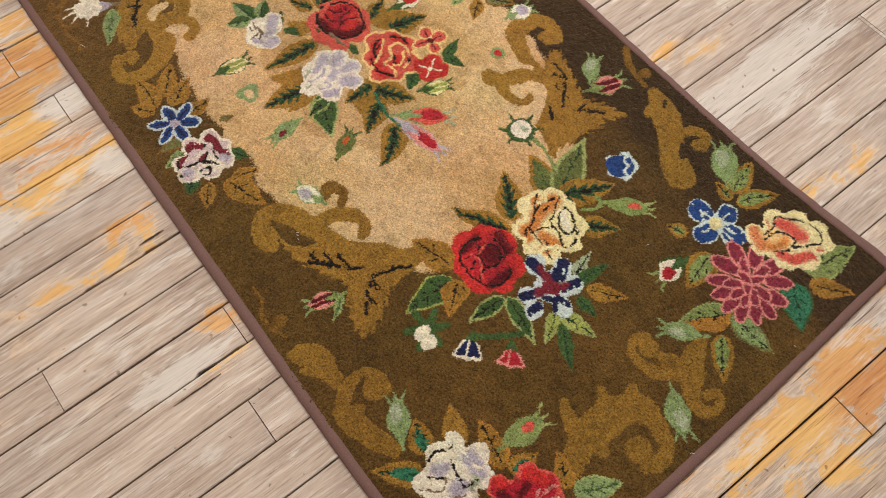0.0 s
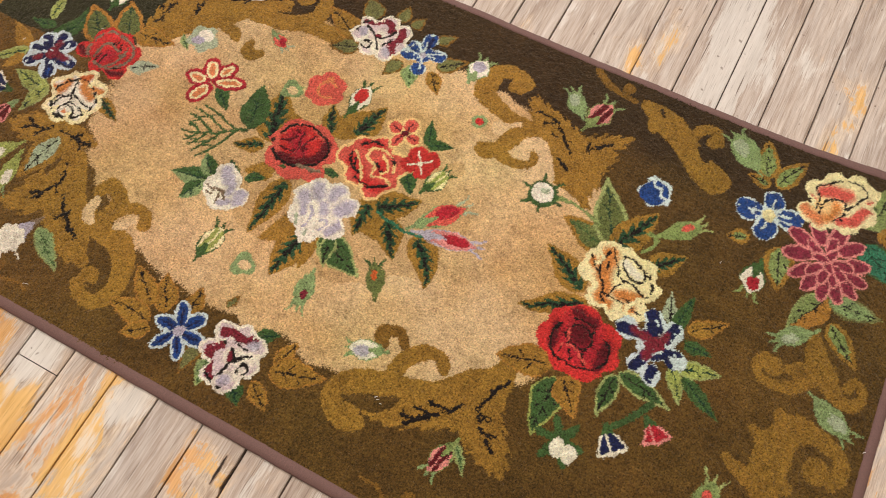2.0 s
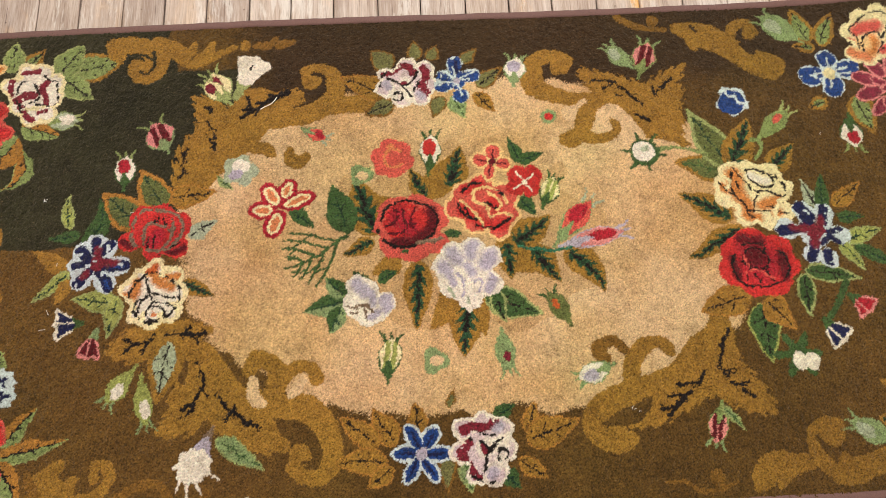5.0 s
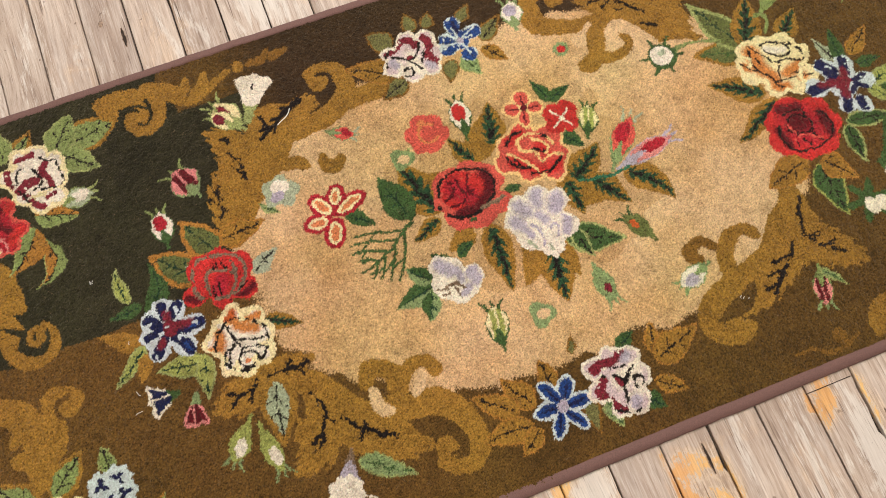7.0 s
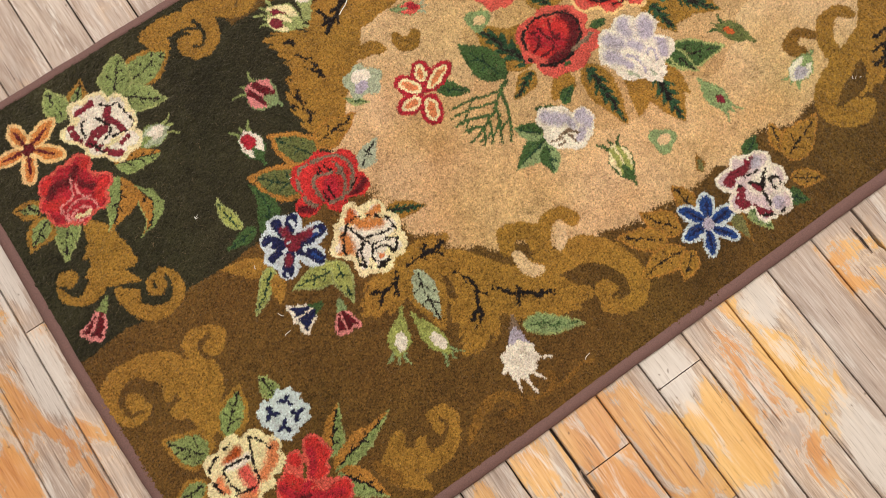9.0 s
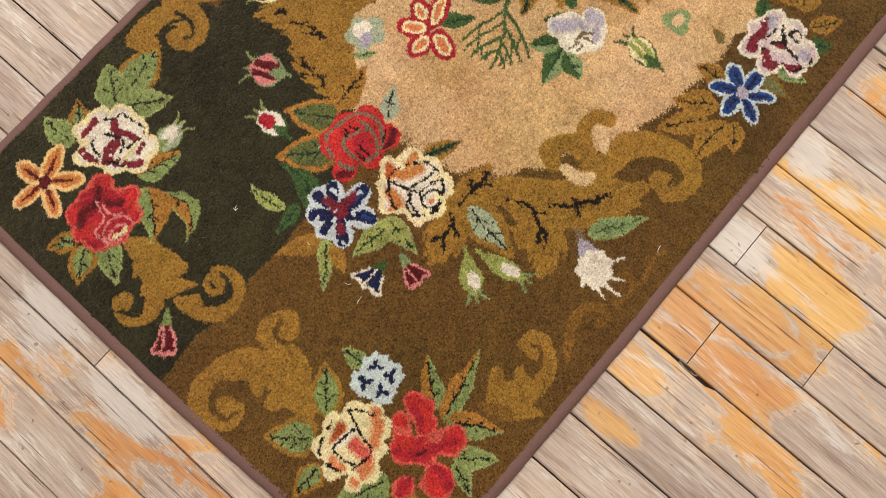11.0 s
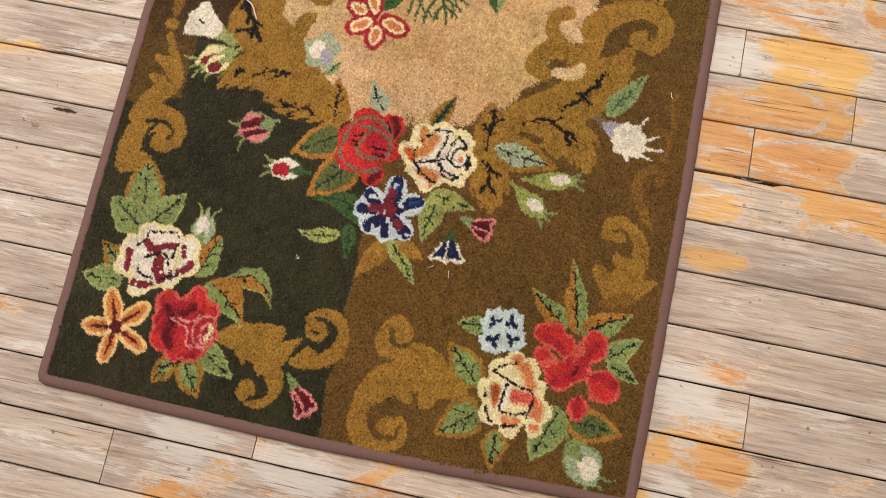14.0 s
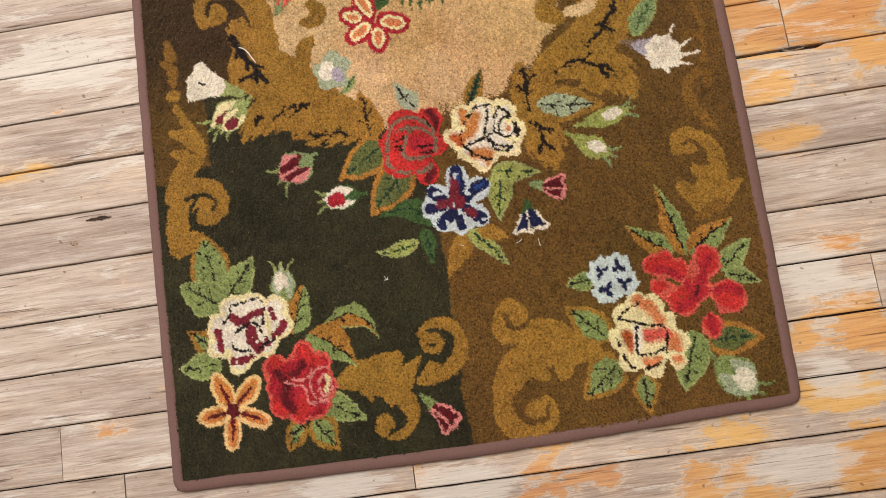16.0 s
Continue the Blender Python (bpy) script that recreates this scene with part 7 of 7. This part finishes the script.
rug = tagged(new("hooked_rug"), "brown floral hooked wool rug with cream medallion on floorboards", "rug")
finish_pile(rug)
binding(rug)



def fibre_fuzz(rug, count):
    """Fine loose wool hairs standing out of the pile all over the rug."""
    r = np.random.default_rng(77)
    x, y = r.uniform(-0.98, 0.98, count), r.uniform(RUG_S + 0.02, RUG_N - 0.02, count)
    a, size, bow = r.uniform(0, 6.28, count), r.uniform(0.003, 0.010, count), r.uniform(-0.5, 0.5, count)
    rows = []
    for t in (0.0, 0.5, 1.0):
        px = x + np.cos(a + bow * t) * size * (t - 0.5)
        py = y + np.sin(a + bow * t) * size * (t - 0.5)
        pz = PILE_TOP + 0.0012 + 0.0022 * math.sin(math.pi * t) + r.uniform(-0.0008, 0.0004, count)
        for side in (-1, 1):
            w = 0.00012 * side
            rows.append(np.stack([px - np.sin(a) * w, py + np.cos(a) * w, pz], -1))
    co = np.stack(rows, 1).reshape(-1, 3)
    base = np.arange(count)[:, None] * 6
    quads = np.concatenate([base + np.array([0, 2, 3, 1]), base + np.array([2, 4, 5, 3])])
    me = bpy.data.meshes.new("fibre_fuzz")
    me.from_pydata(co.tolist(), [], quads.tolist())
    me.materials.append(FIBRE)
    ob = new("fibre_fuzz", me)
    ob.parent = rug
    tagged(ob, "fine loose wool fibres over the pile", kind="stuff")


FIBRE = plain("loose_wool", lin(116, 95, 68), 0.9, 90.0, 0.5)
fibre_fuzz(rug, 5000)

# ---- small things on the rug ----
def thread(name, label, x, y, turn, size, thick, bow, group=""):
    """A bit of cotton thread lying on the pile."""
    bm = bmesh.new()
    rings = []
    for k in range(13):
        t = k / 12
        c = Vector(((t - 0.5) * size, bow * math.sin(math.pi * t) + 0.25 * bow * math.sin(7 * t), PILE_TOP + 0.0016 + thick + 0.0006 * math.sin(9 * t)))
        rings.append([bm.verts.new(c + Vector((0, thick * math.cos(a), thick * math.sin(a)))) for a in (0.0, 1.26, 2.51, 3.77, 5.03)])
    for a, b in zip(rings, rings[1:]):
        for p in range(5):
            bm.faces.new((a[p], b[p], b[(p + 1) % 5], a[(p + 1) % 5]))
    bm.faces.new(rings[0])
    bm.faces.new(rings[-1][::-1])
    bmesh.ops.recalc_face_normals(bm, faces=bm.faces)
    ob = part(name, bm, LINT, None, "", True)
    ob.matrix_world = pose(x, y, 0, 0, 0, turn)
    return tagged(ob, label, "thread", group)


thread("thread", "short white cotton thread lying on the rug pile", -0.338, 0.284, -142, 0.039, 0.0009, 0.004)
thread("lint", "tiny speck of white lint caught on the rug pile", -0.733, 0.106, 30, 0.008, 0.0004, 0.0012, "lint on the rug")
thread("lint", "tiny speck of white lint caught on the rug pile", -0.700, -0.017, 80, 0.006, 0.0004, 0.0012, "lint on the rug")
thread("lint", "tiny speck of white lint caught on the rug pile", -0.714, -0.134, 10, 0.012, 0.0004, 0.0012, "lint on the rug")
thread("lint", "tiny speck of white lint caught on the rug pile", 0.274, -0.312, 60, 0.006, 0.0004, 0.0012, "lint on the rug")
thread("lint", "tiny speck of white lint caught on the rug pile", -0.360, -0.425, 20, 0.012, 0.0004, 0.0012, "lint on the rug")
thread("lint", "tiny speck of white lint caught on the rug pile", 0.278, -0.315, 40, 0.005, 0.0004, 0.0012, "lint on the rug")
thread("lint", "tiny speck of white lint caught on the rug pile", -0.734, 0.103, 10, 0.005, 0.0004, 0.0012, "lint on the rug")
thread("lint", "tiny speck of white lint caught on the rug pile", 0.683, 0.171, 70, 0.005, 0.0004, 0.0012, "lint on the rug")
thread("lint", "tiny speck of white lint caught on the rug pile", 0.973, 0.233, 20, 0.005, 0.0004, 0.0012, "lint on the rug")
thread("lint", "tiny speck of white lint caught on the rug pile", 0.995, -0.030, 50, 0.006, 0.0004, 0.0012, "lint on the rug")
thread("lint", "tiny speck of white lint caught on the rug pile", 0.285, -0.319, 10, 0.004, 0.0004, 0.0012, "lint on the rug")
thread("lint", "tiny speck of white lint caught on the rug pile", -0.707, -0.103, 120, 0.01, 0.0004, 0.0012, "lint on the rug")
thread("lint", "tiny speck of white lint caught on the rug pile", -0.577, 0.074, 10, 0.006, 0.0004, 0.0012, "lint on the rug")
thread("lint", "tiny speck of white lint caught on the rug pile", -0.735, 0.107, 100, 0.005, 0.0004, 0.0012, "lint on the rug")


# ---- the floor ----
base = slab("subfloor", "dark dirt in the gaps under the floorboards", SUBFLOOR, -HALF, HALF, -HALF, HALF, -0.05, -0.012)
floor = tagged(new("floor"), "worn weathered floorboards with remains of amber varnish", "floor", kind="structure")


# what is left on the boards: x, y, half width, half length, how much, and yellow (0) to orange (1)
VARNISH = (
    (-0.11, -0.61, 0.038, 0.16, 0.9, 0),
    (-0.18, -0.56, 0.03, 0.1, 0.5, 1),
    (-0.18, -0.68, 0.03, 0.08, 0.5, 1),
    (-0.27, -0.63, 0.036, 0.13, 0.95, 0),
    (-0.35, -0.58, 0.034, 0.13, 0.6, 0.5),
    (-0.43, -0.51, 0.036, 0.06, 0.85, 0.4),
    (-0.43, -0.61, 0.036, 0.07, 0.9, 1),
    (-0.53, -0.52, 0.03, 0.05, 0.5, 0.3),
    (0.06, -0.55, 0.03, 0.06, 0.6, 0.6),
    (-1.02, 0.03, 0.03, 0.07, 0.6, 0.6),
    (-1.10, -0.01, 0.035, 0.09, 0.8, 0.7),
    (-1.17, -0.09, 0.035, 0.08, 0.9, 1),
    (-0.25, -0.61, 0.034, 0.12, 0.9, 0.1),
    (0.11, -0.58, 0.03, 0.07, 0.6, 0.2),
    (0.09, -0.75, 0.03, 0.08, 0.5, 0.3),
    (0.32, -0.51, 0.03, 0.05, 0.6, 0.6),
    (0.40, -0.56, 0.012, 0.1, 0.8, 0.2),
    (0.42, 0.56, 0.02, 0.09, 0.6, 0.3),
    (0.39, 0.49, 0.02, 0.1, 0.35, 0.4),
    (0.78, 0.49, 0.025, 0.06, 0.55, 0.2),
    (0.80, 0.58, 0.02, 0.08, 0.45, 0.3),
    (1.07, 0.12, 0.04, 0.13, 0.95, 0),
    (1.03, 0.28, 0.035, 0.07, 0.8, 0.5),
    (1.10, 0.28, 0.04, 0.09, 0.85, 0.8),
    (1.15, 0.10, 0.03, 0.1, 0.5, 0.2),
    (1.01, -0.09, 0.02, 0.06, 0.6, 0.9),
    (-0.46, 0.69, 0.03, 0.05, 0.5, 0.1),
    (-0.37, 0.61, 0.012, 0.03, 0.5, 1),
    (-0.90, 0.56, 0.02, 0.04, 0.5, 0.9),
    (-0.42, -0.51, 0.035, 0.05, 0.8, 0.6),
    (-0.42, -0.62, 0.035, 0.1, 0.85, 0.8),
    (-0.53, -0.66, 0.03, 0.05, 0.7, 0.5),
    (-0.52, -0.50, 0.02, 0.04, 0.6, 0.6),
    (-0.61, -0.53, 0.03, 0.05, 0.7, 0.5),
    (-0.78, -0.57, 0.025, 0.08, 0.5, 0.8),
    (-0.82, -0.56, 0.025, 0.07, 0.5, 0.7),
    (-0.87, -0.56, 0.02, 0.06, 0.75, 0.6),
    (-0.92, -0.57, 0.025, 0.05, 0.7, 0.6),
    (-0.91, -0.49, 0.03, 0.03, 0.6, 0.5),
    (-1.00, -0.53, 0.03, 0.06, 0.85, 0),
    (-1.03, -0.39, 0.025, 0.06, 0.7, 0.1),
    (-1.09, -0.55, 0.045, 0.07, 0.9, 0.6),
    (-1.10, -0.35, 0.04, 0.09, 0.85, 0.5),
    (-1.07, -0.11, 0.03, 0.12, 0.7, 0.8),
    (-1.04, 0.20, 0.02, 0.1, 0.5, 0.5),
    (-1.12, 0.19, 0.035, 0.1, 0.75, 0.6),
    (-1.20, 0.22, 0.035, 0.08, 0.8, 0.9),
    (-0.24, -0.62, 0.035, 0.1, 0.8, 0.3),
    (-0.40, -0.51, 0.03, 0.06, 0.8, 0.7),
    (-0.50, -0.71, 0.04, 0.08, 0.8, 0.5),
)
CHALK = (
    (-0.09, -0.51, 0.02, 0.035),
    (-0.27, -0.51, 0.034, 0.06),
    (-0.09, -0.78, 0.035, 0.07),
    (-1.06, 0.02, 0.03, 0.06),
    (-1.09, -0.46, 0.022, 0.06),
    (-0.97, -0.52, 0.022, 0.03),
    (-0.81, -0.52, 0.03, 0.05),
    (-0.29, 0.59, 0.04, 0.12),
    (-0.27, -0.52, 0.025, 0.05),
    (-1.04, 0.21, 0.03, 0.06),
    (0.37, -0.61, 0.02, 0.08),
    (0.55, 0.62, 0.05, 0.2),
)
SPLITS = {-4: ((-0.62, -0.46, 0.005),), 3: ((-0.56, -0.46, 0.004), (-0.68, -0.60, 0.003)), 6: ((-0.60, -0.50, 0.005),)}


def finish_at(co, base):
    """Remains of varnish, of chalky paint, and the varnish's hue, at points of a board."""
    amber, chalk, hue = np.full(len(co), base), np.zeros(len(co)), np.full(len(co), 0.4)
    for x, y, rx, ry, much, tint in VARNISH:
        fall = np.clip(1.55 - np.hypot((co[:, 0] - x) / rx, (co[:, 1] - y) / ry), 0, 1)
        hue = hue + (tint - hue) * fall
        amber = np.maximum(amber, base + (0.26 + 0.45 * much - base) * fall)
    for x, y, rx, ry in CHALK:
        fall = np.clip(1.5 - np.hypot((co[:, 0] - x) / rx, (co[:, 1] - y) / ry), 0, 1)
        chalk = np.maximum(chalk, fall)
        amber = amber - 0.3 * fall
    return np.stack([np.clip(amber, 0, 1), chalk, hue, np.ones(len(co))], -1)


def board(x0, x1, y0, y1, varnish, n, n_row):
    """One floorboard with eased edges, its surface a little cupped and uneven in height."""
    r = random.Random(n)
    gap = r.uniform(0.0008, 0.0018)
    x0, x1 = x0 + gap, x1 - gap * r.uniform(0.6, 1.2)
    y0, y1 = y0 + 0.0008, y1 - 0.0008
    lift = r.uniform(-0.0012, 0.0)
    e = 0.0018
    bm = bmesh.new()
    # where the upper edge has broken away, the board is narrower for a stretch
    cuts = [(y0, 0.0), (y1, 0.0)]
    broken = []
    for ya, yb, deep in SPLITS.get(n_row, ()):
        if y0 < ya and yb < y1:
            broken.append((ya, yb))
            cuts += [(ya, 0.0), (ya * 0.9 + yb * 0.1, deep), (ya * 0.7 + yb * 0.3, deep * 0.8), (ya * 0.5 + yb * 0.5, deep * 0.35), (ya * 0.15 + yb * 0.85, deep * 0.5), (yb, 0.0)]
    near = abs(x0) < 1.5
    y = max(y0, -1.2) + 0.02
    while near and y < min(y1, 1.2) - 0.01:
        if not any(ya < y < yb for ya, yb in broken):
            cuts.append((y, max(0.0, r.gauss(0, 0.0004))))
        y += 0.022
    rings = []
    for y, deep in sorted(cuts):
        xe = x1 - deep
        w = x1 - x0
        prof = ((x0, -0.014), (x0, lift - e), (x0 + e, lift), (x0 + 0.25 * w, lift - 0.0002), (x0 + 0.5 * w, lift - 0.0003), (x0 + 0.75 * w, lift - 0.0002), (xe - e, lift), (xe, lift - e), (xe, -0.014))
        rings.append([bm.verts.new((x, y, z)) for x, z in prof])
    for a, b in zip(rings, rings[1:]):
        for k in range(8):
            bm.faces.new((a[k], a[k + 1], b[k + 1], b[k]))
    bm.faces.new(rings[0][::-1])
    bm.faces.new(rings[-1])
    bmesh.ops.recalc_face_normals(bm, faces=bm.faces)
    ob = part("floorboard", bm, BOARD, floor)
    co = np.empty(len(ob.data.vertices) * 3, np.float32)
    ob.data.vertices.foreach_get("co", co)
    ob.data.attributes.new("finish", "FLOAT_COLOR", "POINT").data.foreach_set("color", finish_at(co.reshape(-1, 3), varnish).astype(np.float32).ravel())
    return ob


def row_gap(n):
    """Where the gap before row n lies; the boards differ a little in width."""
    return -0.217 + 0.0835 * n + 0.0032 * max(0, min(n, 11)) + 0.0012 * math.sin(n * 2.3)


JOINTS = {-2: (-0.713,), -3: (-0.564,), -8: (-0.613,), -1: (-0.528,), -10: (0.104, 0.545), -11: (0.326,), -12: (-0.45,), 5: (-0.802,), 8: (-0.548,), 6: (-0.495,), 9: (0.888, 0.879), 15: (0.226,), -9: (0.642,)}
count = random.Random(11)
for n in range(-32, 36):
    x0, x1 = row_gap(n), row_gap(n + 1)
    if x0 < -HALF or x1 > HALF:
        continue
    ends = [-HALF, -HALF + count.uniform(0.5, 1.6)]
    ends += [y for y in JOINTS.get(n, ())]
    if -1.0 < x0 < 0.98:
        ends.append(count.uniform(-0.3, 0.3))
    ends += [HALF - count.uniform(0.4, 1.5), HALF]
    ends.sort()
    for y0, y1 in zip(ends, ends[1:]):
        south = y1 < 0.32
        if n <= 1:
            left = 0.24 if south else 0.14
        elif n <= 4:
            left = 0.15 if south else 0.14
        elif n <= 12:
            left = 0.12
        else:
            left = 0.28
        board(x0, x1, y0, y1, left + count.uniform(-0.07, 0.07), n * 7 + int(y0 * 10), n)


def knot(x, y, size, turn):
    """A dark knot whose rim stands a little proud of the worn board."""
    bm = bmesh.new()
    r = random.Random(int(x * 1000))
    mid = bm.verts.new((0, 0, -0.0006))
    a = [bm.verts.new((size * 1.7 * math.cos(t) * r.uniform(0.85, 1.1), size * math.sin(t) * r.uniform(0.85, 1.1), 0.0007)) for t in np.linspace(0, 2 * math.pi, 14)[:-1]]
    b = [bm.verts.new((v.co.x * 1.25, v.co.y * 1.25, -0.0022)) for v in a]
    for k in range(13):
        bm.faces.new((mid, a[k], a[(k + 1) % 13]))
        bm.faces.new((a[k], b[k], b[(k + 1) % 13], a[(k + 1) % 13]))
    bmesh.ops.recalc_face_normals(bm, faces=bm.faces)
    ob = part("knot", bm, KNOT, floor, "dark split knot in a floorboard", True)
    ob.matrix_world = pose(x, y, 0, 0, 0, turn)


KNOT = plain("dark_knot_wood", lin(150, 126, 108), 0.75, 260.0, 0.5)
knot(-0.60, 0.60, 0.004, 75)


def gouge(x, y, size, wide):
    """A splintered hollow along the grain: a flat dark bed on the board, the hollow's shade put into its colour, with a
    thin ragged lip of lifted wood.
    """
    r = random.Random(int(x * 1000) + 7)
    bm = bmesh.new()
    steps = 11
    bed, lip, out = [], [], []
    for side in (-1, 1):
        for k in range(steps):
            t = k / (steps - 1) if side < 0 else 1 - k / (steps - 1)
            half = wide * math.sin(math.pi * (0.06 + 0.88 * t)) * r.uniform(0.55, 1.15)
            py = (t - 0.5) * 2 * size
            bed.append(bm.verts.new((side * half, py, 0.0002)))
            lip.append(bm.verts.new((side * (half + 0.0008), py * 1.02, 0.0006 * r.uniform(0.5, 1.3))))
            out.append(bm.verts.new((side * (half + 0.0016), py * 1.04, -0.002)))
    bm.faces.new(bed)
    count = len(bed)
    for k in range(count):
        j = (k + 1) % count
        bm.faces.new((bed[k], lip[k], lip[j], bed[j]))
        bm.faces.new((lip[k], out[k], out[j], lip[j]))
    bmesh.ops.recalc_face_normals(bm, faces=bm.faces)
    ob = part("gouge", bm, KNOT, floor, "dark sliver on a floorboard with a splintered hollow's shade in its colour")
    # the bed's dark colour stands in for the shade of a real hollow
    ob.data.materials.append(SUBFLOOR)
    for f in ob.data.polygons:
        if len(f.vertices) > 4:
            f.material_index = 1
    ob.matrix_world = pose(x, y, 0)


for spot in ((-0.566, 0.557, 0.021, 0.0035), (-0.469, -0.57, 0.016, 0.003), (0.41, -0.606, 0.045, 0.0018), (0.108, -0.528, 0.025, 0.0022)):
    gouge(*spot)
